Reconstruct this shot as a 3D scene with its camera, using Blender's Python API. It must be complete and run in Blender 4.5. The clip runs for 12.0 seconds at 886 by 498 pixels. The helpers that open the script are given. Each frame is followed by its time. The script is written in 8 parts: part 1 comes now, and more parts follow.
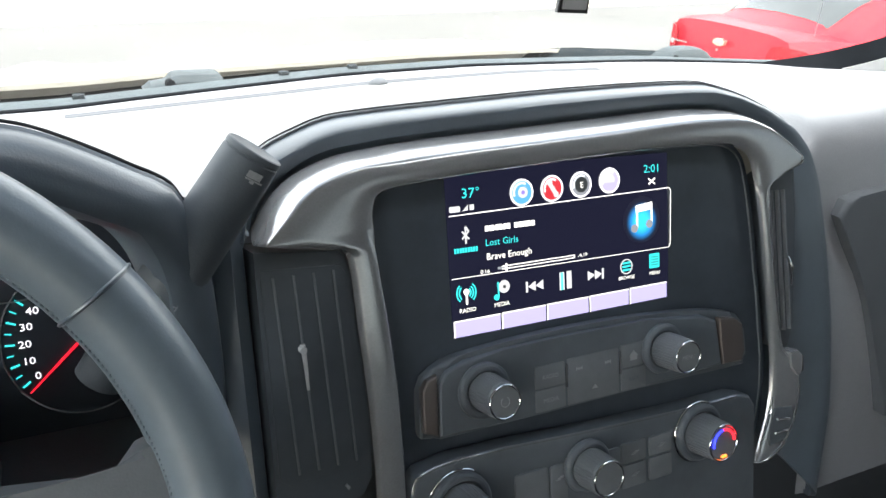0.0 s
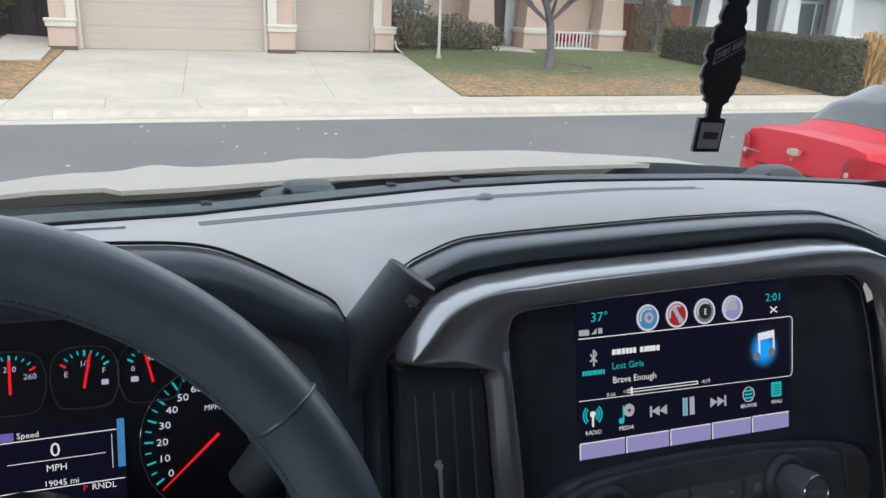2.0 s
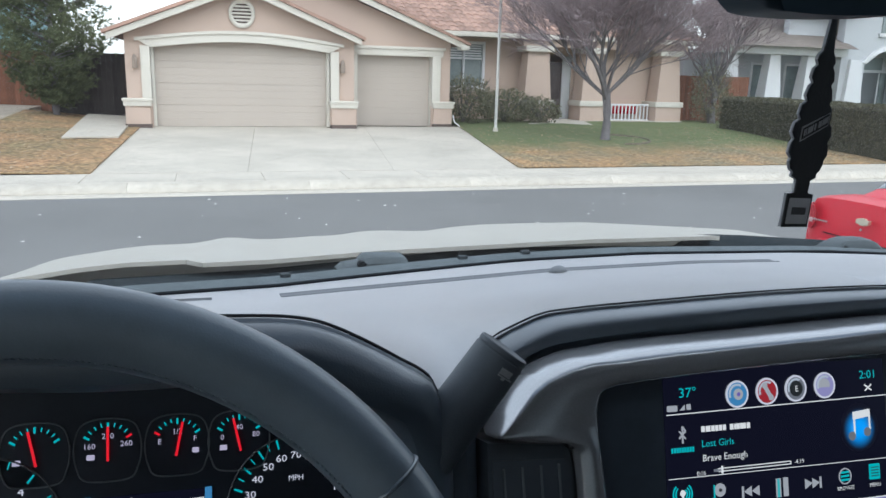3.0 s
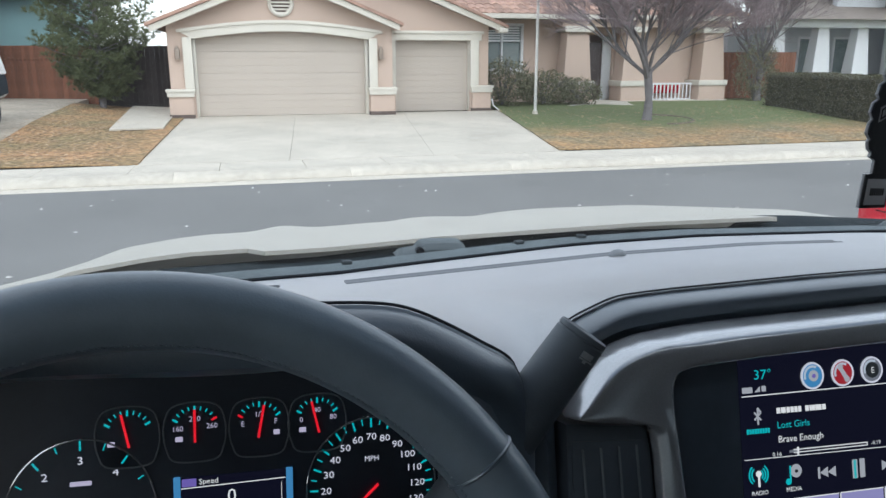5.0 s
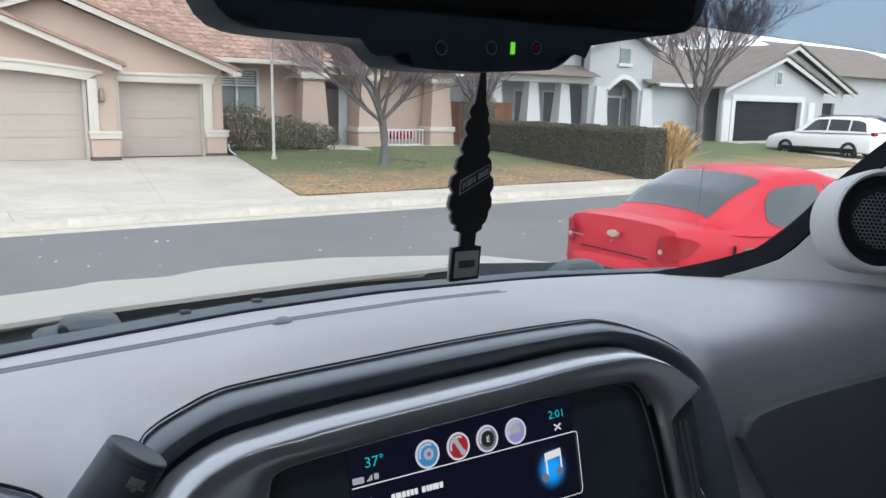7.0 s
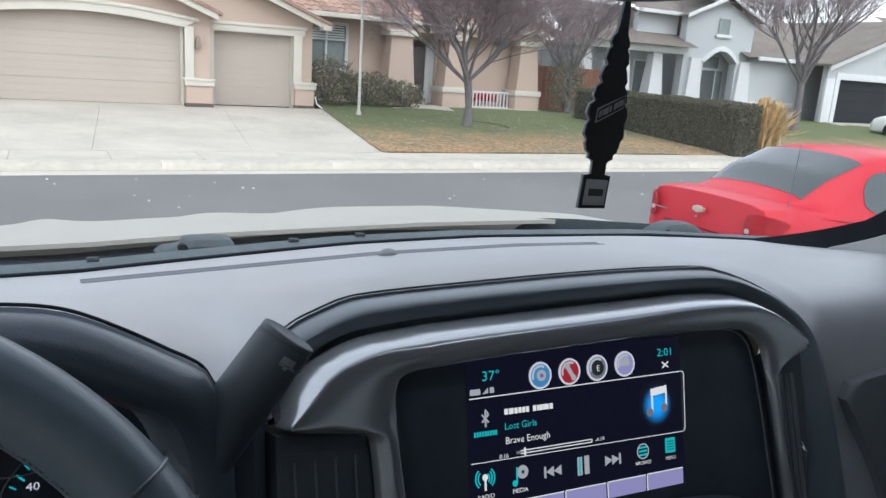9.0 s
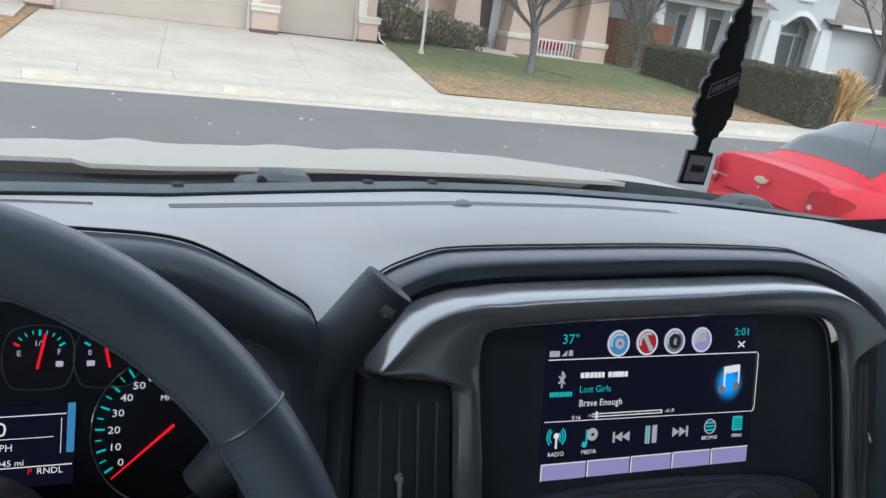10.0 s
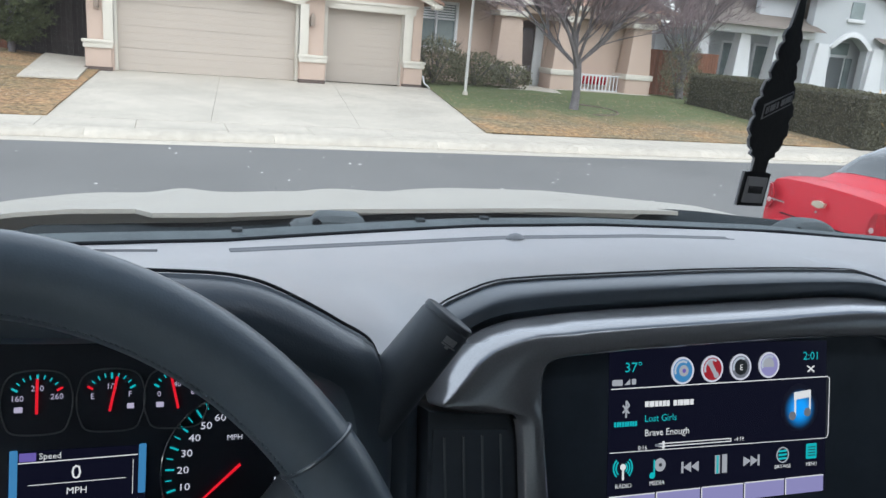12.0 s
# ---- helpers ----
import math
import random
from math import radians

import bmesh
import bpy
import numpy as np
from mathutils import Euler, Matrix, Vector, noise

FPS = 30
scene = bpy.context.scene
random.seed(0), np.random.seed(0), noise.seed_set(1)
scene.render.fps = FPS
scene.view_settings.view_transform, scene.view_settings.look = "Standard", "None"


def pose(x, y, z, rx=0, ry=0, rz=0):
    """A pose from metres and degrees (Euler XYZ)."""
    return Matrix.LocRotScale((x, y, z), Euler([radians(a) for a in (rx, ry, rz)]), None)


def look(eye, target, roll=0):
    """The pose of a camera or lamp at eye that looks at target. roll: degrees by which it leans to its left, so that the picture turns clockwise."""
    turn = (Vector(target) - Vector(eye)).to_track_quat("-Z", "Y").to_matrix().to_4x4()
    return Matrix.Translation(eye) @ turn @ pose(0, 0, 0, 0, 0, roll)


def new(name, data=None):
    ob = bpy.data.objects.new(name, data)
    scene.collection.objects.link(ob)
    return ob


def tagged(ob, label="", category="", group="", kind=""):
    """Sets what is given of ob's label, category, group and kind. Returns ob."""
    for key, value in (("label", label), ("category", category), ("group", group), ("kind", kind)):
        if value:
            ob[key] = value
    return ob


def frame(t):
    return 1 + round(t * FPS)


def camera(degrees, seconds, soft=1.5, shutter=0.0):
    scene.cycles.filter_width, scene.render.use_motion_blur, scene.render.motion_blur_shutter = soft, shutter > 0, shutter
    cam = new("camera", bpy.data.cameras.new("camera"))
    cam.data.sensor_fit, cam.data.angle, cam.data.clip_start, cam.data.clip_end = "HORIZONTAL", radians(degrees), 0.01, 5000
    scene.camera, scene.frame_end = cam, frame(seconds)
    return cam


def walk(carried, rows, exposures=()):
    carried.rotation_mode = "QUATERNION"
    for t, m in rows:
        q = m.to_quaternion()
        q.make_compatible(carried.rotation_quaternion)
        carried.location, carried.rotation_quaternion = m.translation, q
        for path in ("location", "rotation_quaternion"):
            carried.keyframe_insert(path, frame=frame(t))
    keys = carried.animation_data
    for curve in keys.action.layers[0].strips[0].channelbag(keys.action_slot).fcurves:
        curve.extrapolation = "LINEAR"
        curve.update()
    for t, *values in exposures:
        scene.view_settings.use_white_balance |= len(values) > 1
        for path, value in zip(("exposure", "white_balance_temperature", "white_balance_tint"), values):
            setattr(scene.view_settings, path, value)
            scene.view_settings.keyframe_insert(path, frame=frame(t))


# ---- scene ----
cam = camera(60.6, 12.0)
PATH = [
    (0, (-0.1972, 0.1923, 1.6178), (0.6417, 1.7916, 0.7584), 2.45),
    (0.5, (-0.1980, 0.1932, 1.6158), (0.6438, 1.8085, 0.7899), 2.57),
    (1, (-0.2057, 0.1932, 1.6155), (0.6410, 1.8265, 0.8310), 3.25),
    (1.5, (-0.2308, 0.1949, 1.6361), (0.5756, 1.8952, 0.9586), 3.62),
    (2, (-0.2433, 0.1982, 1.6372), (0.4766, 1.9551, 1.0087), 2.60),
    (2.5, (-0.2453, 0.1936, 1.6283), (0.4153, 1.9895, 1.0466), 1.45),
    (3, (-0.2644, 0.1959, 1.6414), (0.3271, 2.0514, 1.1862), 1.55),
    (3.2, (-0.2782, 0.1963, 1.6452), (0.2144, 2.0893, 1.2282), 1.20),
    (4.8, (-0.3055, 0.1835, 1.6506), (0.0442, 2.0846, 1.1376), -0.65),
    (5, (-0.2882, 0.1923, 1.6449), (0.1995, 2.0674, 1.1490), -0.01),
    (5.5, (-0.2427, 0.2010, 1.6459), (0.5446, 1.9825, 1.1917), 1.81),
    (6, (-0.2109, 0.2074, 1.6491), (0.7580, 1.9050, 1.2255), 1.74),
    (6.5, (-0.1895, 0.2039, 1.6608), (0.8704, 1.8542, 1.2693), 1.17),
    (6.7, (-0.1817, 0.2033, 1.6599), (0.9082, 1.8371, 1.2822), 1.07),
    (8.3, (-0.1884, 0.2040, 1.6459), (0.8728, 1.8488, 1.2351), 2.90),
    (8.5, (-0.2020, 0.2053, 1.6411), (0.8140, 1.8727, 1.2083), 2.96),
    (9, (-0.2190, 0.2020, 1.6358), (0.6992, 1.9132, 1.1573), 4.00),
    (9.5, (-0.2349, 0.1978, 1.6358), (0.6263, 1.9072, 1.0560), 8.29),
    (10, (-0.2477, 0.2096, 1.6422), (0.5555, 1.9300, 1.0135), 8.37),
    (10.5, (-0.2537, 0.2152, 1.6395), (0.4749, 1.9753, 1.0304), 8.49),
    (11, (-0.2591, 0.2180, 1.6440), (0.4309, 1.9991, 1.0510), 9.07),
    (11.5, (-0.2586, 0.2150, 1.6452), (0.4154, 2.0102, 1.0767), 7.02),
    (12, (-0.2529, 0.2062, 1.6390), (0.4280, 2.0060, 1.0938), 5.03),
]
walk(cam, [(t, look(eye, target, roll)) for t, eye, target, roll in PATH],
     exposures=[(0, 2.72, 7000, 7), (0.3, 2.40, 7600, 10), (0.5, 2.12, 8300, 12), (1.0, 1.70, 7200, 11), (1.5, 1.30, 7300, 11), (1.8, 1.16, 6650, 10), (2.0, 1.12, 6380, 9), (2.5, 1.10, 6180, 8), (3.0, 1.06, 6020, 7), (5.0, 1.08, 6100, 7), (6.0, 1.10, 6230, 9), (12, 1.12, 6180, 8)])

# ---------- world, sun, exposure ----------
world = bpy.data.worlds.new("overcast_sky")
scene.world = world
world.use_nodes = True
wn, wl = world.node_tree.nodes, world.node_tree.links
sky = wn.new("ShaderNodeTexSky")
sky.sky_type = "NISHITA"
sky.sun_disc = False
sky.sun_elevation = radians(42)
sky.sun_rotation = radians(200)
sky.air_density, sky.dust_density, sky.ozone_density = 1.0, 1.5, 1.0
soft = wn.new("ShaderNodeHueSaturation")
soft.inputs["Saturation"].default_value = 0.5
wl.new(sky.outputs[0], soft.inputs["Color"])
veil = wn.new("ShaderNodeMix")
veil.data_type = "RGBA"
veil.inputs["Factor"].default_value = 0.4
veil.inputs["B"].default_value = (7.2, 7.35, 7.6, 1)
wl.new(soft.outputs[0], veil.inputs["A"])
wl.new(veil.outputs["Result"], wn["Background"].inputs["Color"])
wn["Background"].inputs["Strength"].default_value = 0.15

sun_data = bpy.data.lights.new("sun", "SUN")
sun_data.energy, sun_data.angle, sun_data.color = 0.5, radians(50), (1.0, 0.98, 0.95)
sun = new("sun", sun_data)
sun.matrix_basis = look((0, 0, 30), (Vector((0, 0, 30)) + Vector((-0.30, 0.67, -0.75))))

# ---------- frames of reference ----------
# the truck's cabin: origin under the middle of the screen, x across, y ahead, z up
TRUCK = Matrix.Translation((0.0869, 0.5500, 1.3589)) @ Matrix.Rotation(radians(2.49), 4, "Y")
IDENT = Matrix.Identity(4)
OFF = {}


def S(u, w, n=0.0):
    """A place on the leaning face of the centre stack: across, up the face, out of the face."""
    return Vector((u, w * 0.2924 - n * 0.9563, w * 0.9563 + n * 0.2924))


# ---------- materials ----------
def material(name, color, rough=0.6, metal=0.0, grain=0.0, grain_scale=200.0, stain=0.0, stain_scale=3.0, bump=0.0, bump_scale=400.0,
             coat=0.0, emit=None, emit_strength=0.0, second=None, spec=0.5, per_object=0.0, per_island=0.0, ior=1.5):
    m = bpy.data.materials.new(name)
    m.use_nodes = True
    n, l = m.node_tree.nodes, m.node_tree.links
    b = n["Principled BSDF"]
    b.inputs["Base Color"].default_value = (*color, 1)
    b.inputs["Roughness"].default_value = rough
    b.inputs["Metallic"].default_value = metal
    b.inputs["Coat Weight"].default_value = coat
    b.inputs["Coat Roughness"].default_value = 0.06
    b.inputs["Specular IOR Level"].default_value = spec
    b.inputs["IOR"].default_value = ior
    tc = n.new("ShaderNodeTexCoord")
    col = None
    if stain > 0 or grain > 0 or second is not None or per_object > 0 or per_island > 0:
        base = n.new("ShaderNodeRGB")
        base.outputs[0].default_value = (*color, 1)
        col = base.outputs[0]
    if stain > 0:
        t = n.new("ShaderNodeTexNoise")
        t.inputs["Scale"].default_value, t.inputs["Detail"].default_value = stain_scale, 5
        t.inputs["Roughness"].default_value = 0.65
        l.new(tc.outputs["Object"], t.inputs["Vector"])
        r = n.new("ShaderNodeMapRange")
        r.inputs["From Min"].default_value, r.inputs["From Max"].default_value = 0.35, 0.68
        l.new(t.outputs["Fac"], r.inputs["Value"])
        mx = n.new("ShaderNodeMix")
        mx.data_type = "RGBA"
        other = second if second is not None else tuple(c * (1 - stain) for c in color)
        mx.inputs["B"].default_value = (*other, 1)
        l.new(r.outputs[0], mx.inputs["Factor"])
        l.new(col, mx.inputs["A"])
        col = mx.outputs["Result"]
    if grain > 0:
        t = n.new("ShaderNodeTexNoise")
        t.inputs["Scale"].default_value, t.inputs["Detail"].default_value = grain_scale, 3
        l.new(tc.outputs["Object"], t.inputs["Vector"])
        r = n.new("ShaderNodeMapRange")
        r.inputs["From Min"].default_value, r.inputs["From Max"].default_value = 0.3, 0.7
        r.inputs["To Min"].default_value, r.inputs["To Max"].default_value = 1 - grain, 1 + grain
        l.new(t.outputs["Fac"], r.inputs["Value"])
        mx = n.new("ShaderNodeVectorMath")
        mx.operation = "SCALE"
        l.new(col, mx.inputs[0])
        l.new(r.outputs[0], mx.inputs["Scale"])
        col = mx.outputs[0]
    for amount, node, out in ((per_object, "ShaderNodeObjectInfo", "Random"), (per_island, "ShaderNodeNewGeometry", "Random Per Island")):
        if amount > 0:
            g = n.new(node)
            r = n.new("ShaderNodeMapRange")
            r.inputs["To Min"].default_value, r.inputs["To Max"].default_value = 1 - amount, 1 + amount
            l.new(g.outputs[out], r.inputs["Value"])
            mx = n.new("ShaderNodeVectorMath")
            mx.operation = "SCALE"
            l.new(col, mx.inputs[0])
            l.new(r.outputs[0], mx.inputs["Scale"])
            col = mx.outputs[0]
    if col is not None:
        l.new(col, b.inputs["Base Color"])
    if bump > 0:
        t = n.new("ShaderNodeTexNoise")
        t.inputs["Scale"].default_value, t.inputs["Detail"].default_value = bump_scale, 4
        l.new(tc.outputs["Object"], t.inputs["Vector"])
        bp = n.new("ShaderNodeBump")
        bp.inputs["Strength"].default_value, bp.inputs["Distance"].default_value = bump, 1.0 / bump_scale
        l.new(t.outputs["Fac"], bp.inputs["Height"])
        l.new(bp.outputs[0], b.inputs["Normal"])
    if emit is not None:
        b.inputs["Emission Color"].default_value = (*emit, 1)
        b.inputs["Emission Strength"].default_value = emit_strength
    return m


def pane_material(name, tint, gloss=0.04, haze=0.0):
    """Clear sheet glass: it lets light straight through, tinted, mirrors more at a grazing angle and carries a pale
    haze that lifts the darks behind it.
    """
    m = bpy.data.materials.new(name)
    m.use_nodes = True
    n, l = m.node_tree.nodes, m.node_tree.links
    n.remove(n["Principled BSDF"])
    tr, gl, mix, lw, pw, sc, film, over = (n.new(k) for k in ("ShaderNodeBsdfTransparent", "ShaderNodeBsdfGlossy", "ShaderNodeMixShader", "ShaderNodeLayerWeight", "ShaderNodeMath", "ShaderNodeMath", "ShaderNodeBsdfTranslucent", "ShaderNodeMixShader"))
    tr.inputs["Color"].default_value = (*tint, 1)
    gl.inputs["Roughness"].default_value = gloss
    lw.inputs["Blend"].default_value = 0.5
    pw.operation, sc.operation = "POWER", "MULTIPLY_ADD"
    pw.inputs[1].default_value = 5.0
    sc.inputs[1].default_value, sc.inputs[2].default_value = 0.10, 0.004
    # translucent film paints a milky haze over the dark outdoors
    film.inputs["Color"].default_value = (0.84, 0.82, 0.79, 1)
    if haze > 0:
        tc, t, r = (n.new(k) for k in ("ShaderNodeTexCoord", "ShaderNodeTexNoise", "ShaderNodeMapRange"))
        t.inputs["Scale"].default_value, t.inputs["Detail"].default_value = 5.0, 4
        r.inputs["From Min"].default_value, r.inputs["From Max"].default_value = 0.3, 0.7
        r.inputs["To Min"].default_value, r.inputs["To Max"].default_value = haze * 0.8, haze * 1.2
        l.new(tc.outputs["Object"], t.inputs["Vector"])
        l.new(t.outputs["Fac"], r.inputs["Value"])
        l.new(r.outputs[0], over.inputs[0])
    else:
        over.inputs[0].default_value = 0.0
    l.new(lw.outputs["Facing"], pw.inputs[0])
    l.new(pw.outputs[0], sc.inputs[0])
    l.new(sc.outputs[0], mix.inputs[0])
    l.new(tr.outputs[0], over.inputs[1])
    l.new(film.outputs[0], over.inputs[2])
    l.new(over.outputs[0], mix.inputs[1])
    l.new(gl.outputs[0], mix.inputs[2])
    l.new(mix.outputs[0], n["Material Output"].inputs["Surface"])
    return m


M = {}
# two tones of one vinyl: top paler for sky sheen, low darker for shade
M["dash"] = material("dash_vinyl", (0.250, 0.253, 0.272), 0.37, spec=0.7, ior=2.1, stain=0.12, stain_scale=9, bump=0.35, bump_scale=900, grain=0.08, grain_scale=700)
M["dash_low"] = material("dash_vinyl_shaded", (0.100, 0.108, 0.120), 0.55, stain=0.15, stain_scale=9, bump=0.3, bump_scale=900)
M["brow"] = material("brow_leather", (0.085, 0.108, 0.134), 0.36, spec=0.8, ior=1.6, stain=0.2, stain_scale=20, bump=0.12, bump_scale=900)
M["leather"] = material("wheel_leather", (0.140, 0.174, 0.206), 0.36, spec=0.7, stain=0.2, stain_scale=25, bump=0.08, bump_scale=800)
M["plastic"] = material("black_plastic", (0.110, 0.126, 0.144), 0.42, stain=0.2, stain_scale=30, bump=0.1, bump_scale=600)
M["plastic_soft"] = material("grey_black_plastic", (0.160, 0.174, 0.190), 0.5, stain=0.2, stain_scale=30, bump=0.15, bump_scale=900)
M["satin"] = material("satin_metallic_trim", (0.46, 0.47, 0.49), 0.20, metal=0.70, grain=0.06, grain_scale=900, stain=0.1, stain_scale=12)
M["bronze"] = material("dark_satin_trim", (0.15, 0.128, 0.122), 0.38, metal=0.45, grain=0.05, grain_scale=900, stain=0.12, stain_scale=14)
# pale diffuse colour in place of chrome's bright reflection
M["bright_tab"] = material("sheen_painted_chrome", (0.72, 0.72, 0.73), 0.25, metal=0.25, stain=0.1, stain_scale=60)
M["vent_black"] = material("vent_black_plastic", (0.075, 0.088, 0.104), 0.45, stain=0.2, stain_scale=30)
M["chrome"] = material("chrome", (0.75, 0.76, 0.78), 0.12, metal=1.0, stain=0.1, stain_scale=40)
M["glossblack"] = material("black_fascia_plastic", (0.060, 0.074, 0.094), 0.3, spec=0.3, stain=0.3, stain_scale=20)
M["lever_grip"] = material("lever_grip_plastic", (0.090, 0.104, 0.120), 0.55, stain=0.2, stain_scale=30, bump=0.15, bump_scale=900)
M["label_grey"] = material("pale_grey_print", (0.33, 0.34, 0.35), 0.6, stain=0.2, stain_scale=300)
M["stitch"] = material("dark_thread", (0.030, 0.032, 0.036), 0.8, grain=0.1, grain_scale=900)
M["rubber"] = material("black_rubber", (0.011, 0.013, 0.016), 0.9, spec=0.1, stain=0.3, stain_scale=12, bump=0.1, bump_scale=300)
M["headliner"] = material("headliner_cloth", (0.34, 0.335, 0.325), 0.95, stain=0.1, stain_scale=6, bump=0.3, bump_scale=800)
M["pillar"] = material("pillar_plastic", (0.42, 0.42, 0.42), 0.6, stain=0.06, stain_scale=8, bump=0.15, bump_scale=700)
M["hood"] = material("pearl_hood_paint", (0.37, 0.355, 0.315), 0.6, spec=0.3, metal=0.0, coat=0.06, stain=0.06, stain_scale=4)
M["slate"] = material("weathered_cowl_plastic", (0.012, 0.019, 0.023), 0.9, spec=0.1, stain=0.3, stain_scale=10, bump=0.1, bump_scale=300)
M["wiper_grey"] = material("faded_cowl_plastic", (0.100, 0.122, 0.133), 0.7, spec=0.2, stain=0.25, stain_scale=20)
M["cap_grey"] = material("faded_cap_plastic", (0.080, 0.097, 0.106), 0.65, spec=0.2, stain=0.25, stain_scale=20)
M["nozzle_grey"] = material("dark_nozzle_plastic", (0.035, 0.044, 0.050), 0.7, spec=0.2, stain=0.25, stain_scale=20)
M["windshield"] = pane_material("windshield_glass", (0.975, 0.985, 0.985), 0.02, 0.005)
M["privacy"] = pane_material("privacy_glass", (0.30, 0.32, 0.33), 0.02)
M["shadeband"] = pane_material("shade_band_glass", (0.44, 0.49, 0.54), 0.02)
M["asphalt"] = material("asphalt", (0.165, 0.165, 0.160), 0.9, stain=0.2, stain_scale=0.35, grain=0.22, grain_scale=60, bump=0.5, bump_scale=90)
M["concrete"] = material("concrete", (0.52, 0.478, 0.408), 0.9, stain=0.24, stain_scale=0.45, grain=0.10, grain_scale=9, bump=0.2, bump_scale=80)
M["lawn"] = material("lawn_ground", (0.20, 0.165, 0.095), 0.95, stain=1.0, stain_scale=0.8, second=(0.34, 0.205, 0.095), grain=0.6, grain_scale=11, bump=0.6, bump_scale=40)


def patchy_lawn(m, y0, y1):
    """Winter grass: worn and brown by the walk, greener towards the house."""
    n, l = m.node_tree.nodes, m.node_tree.links
    b = n["Principled BSDF"]
    old = b.inputs["Base Color"].links[0].from_socket
    geo, sep, fall, t, add, ramp, mx = (n.new(k) for k in ("ShaderNodeTexCoord", "ShaderNodeSeparateXYZ", "ShaderNodeMapRange", "ShaderNodeTexNoise", "ShaderNodeMath", "ShaderNodeMapRange", "ShaderNodeMix"))
    l.new(geo.outputs["Object"], sep.inputs[0])
    l.new(sep.outputs["Y"], fall.inputs["Value"])
    fall.inputs["From Min"].default_value, fall.inputs["From Max"].default_value = y0, y1
    t.inputs["Scale"].default_value, t.inputs["Detail"].default_value, t.inputs["Roughness"].default_value = 0.9, 6, 0.7
    l.new(geo.outputs["Object"], t.inputs["Vector"])
    add.operation = "MULTIPLY_ADD"
    add.inputs[1].default_value = 0.9
    l.new(t.outputs["Fac"], add.inputs[0])
    l.new(fall.outputs[0], add.inputs[2])
    ramp.inputs["From Min"].default_value, ramp.inputs["From Max"].default_value = 0.66, 1.15
    l.new(add.outputs[0], ramp.inputs["Value"])
    mx.data_type = "RGBA"
    mx.inputs["B"].default_value = (0.112, 0.136, 0.052, 1)
    l.new(ramp.outputs[0], mx.inputs["Factor"])
    l.new(old, mx.inputs["A"])
    l.new(mx.outputs["Result"], b.inputs["Base Color"])


M["lawn_dry"] = material("dry_winter_grass", (0.19, 0.15, 0.075), 0.95, stain=1.0, stain_scale=0.7, second=(0.35, 0.20, 0.10), grain=0.6, grain_scale=11, bump=0.6, bump_scale=40)
patchy_lawn(M["lawn"], 15.6, 20.5)
M["earth"] = material("bare_earth", (0.16, 0.13, 0.10), 0.95, stain=0.35, stain_scale=0.4, grain=0.2, grain_scale=8, bump=0.4, bump_scale=20)
M["stucco"] = material("beige_stucco", (0.47, 0.365, 0.30), 0.9, stain=0.08, stain_scale=0.7, grain=0.05, grain_scale=30, bump=0.3, bump_scale=60)
M["trim"] = material("cream_trim", (0.56, 0.53, 0.465), 0.75, stain=0.08, stain_scale=1.5, bump=0.1, bump_scale=60)
M["door"] = material("taupe_garage_door", (0.41, 0.36, 0.31), 0.6, stain=0.06, stain_scale=1.2)
M["tile"] = material("clay_roof_tile", (0.37, 0.235, 0.18), 0.85, stain=0.35, stain_scale=2.0, per_object=0.22, grain=0.12, grain_scale=20)
M["tile_rest"] = material("clay_roof_tile_rest", (0.37, 0.235, 0.18), 0.85, stain=0.35, stain_scale=2.0, per_island=0.22, grain=0.12, grain_scale=20)
# pale base puts the mirrored sky into the glass colour
M["window"] = material("window_glass", (0.20, 0.245, 0.245), 0.08, stain=0.4, stain_scale=1.2)
M["bark"] = material("grey_bark", (0.165, 0.152, 0.156), 0.9, stain=0.35, stain_scale=6, bump=0.5, bump_scale=40)
M["twig"] = material("bare_twigs", (0.215, 0.172, 0.178), 0.9, per_island=0.25)
M["hedge"] = material("hedge_leaf", (0.088, 0.085, 0.05), 0.7, per_island=0.25)
# core coloured darker than the leaves, in place of shade between them
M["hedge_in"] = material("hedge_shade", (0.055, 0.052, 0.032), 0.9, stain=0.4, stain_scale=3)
M["whitewall"] = material("white_stucco", (0.46, 0.48, 0.495), 0.85, stain=0.07, stain_scale=0.8, bump=0.2, bump_scale=50)
M["whitetrim"] = material("white_paint", (0.61, 0.62, 0.63), 0.6, stain=0.06, stain_scale=2)
M["darkdoor"] = material("charcoal_garage_door", (0.016, 0.018, 0.022), 0.6, spec=0.2, stain=0.2, stain_scale=2)
M["greyroof"] = material("grey_brown_roof", (0.20, 0.17, 0.145), 0.9, stain=0.25, stain_scale=1.0, grain=0.2, grain_scale=8, bump=0.4, bump_scale=10)
M["red"] = material("red_car_paint", (0.50, 0.006, 0.022), 0.5, spec=0.25, coat=0.15, stain=0.08, stain_scale=3)
M["carglass"] = material("tinted_car_glass", (0.06, 0.07, 0.075), 0.06, stain=0.2, stain_scale=2)
M["lamp_red"] = material("red_lamp_lens", (0.38, 0.004, 0.016), 0.25, stain=0.3, stain_scale=30, coat=0.5)
M["lamp_clear"] = material("clear_lamp_lens", (0.55, 0.36, 0.36), 0.1, stain=0.2, stain_scale=40)
M["amber"] = material("amber_lens", (0.55, 0.16, 0.03), 0.2, stain=0.2, stain_scale=30)
M["tyre"] = material("tyre_rubber", (0.018, 0.018, 0.019), 0.85, stain=0.3, stain_scale=8)
M["alloy"] = material("alloy_wheel", (0.50, 0.51, 0.52), 0.3, metal=0.9, stain=0.15, stain_scale=10)
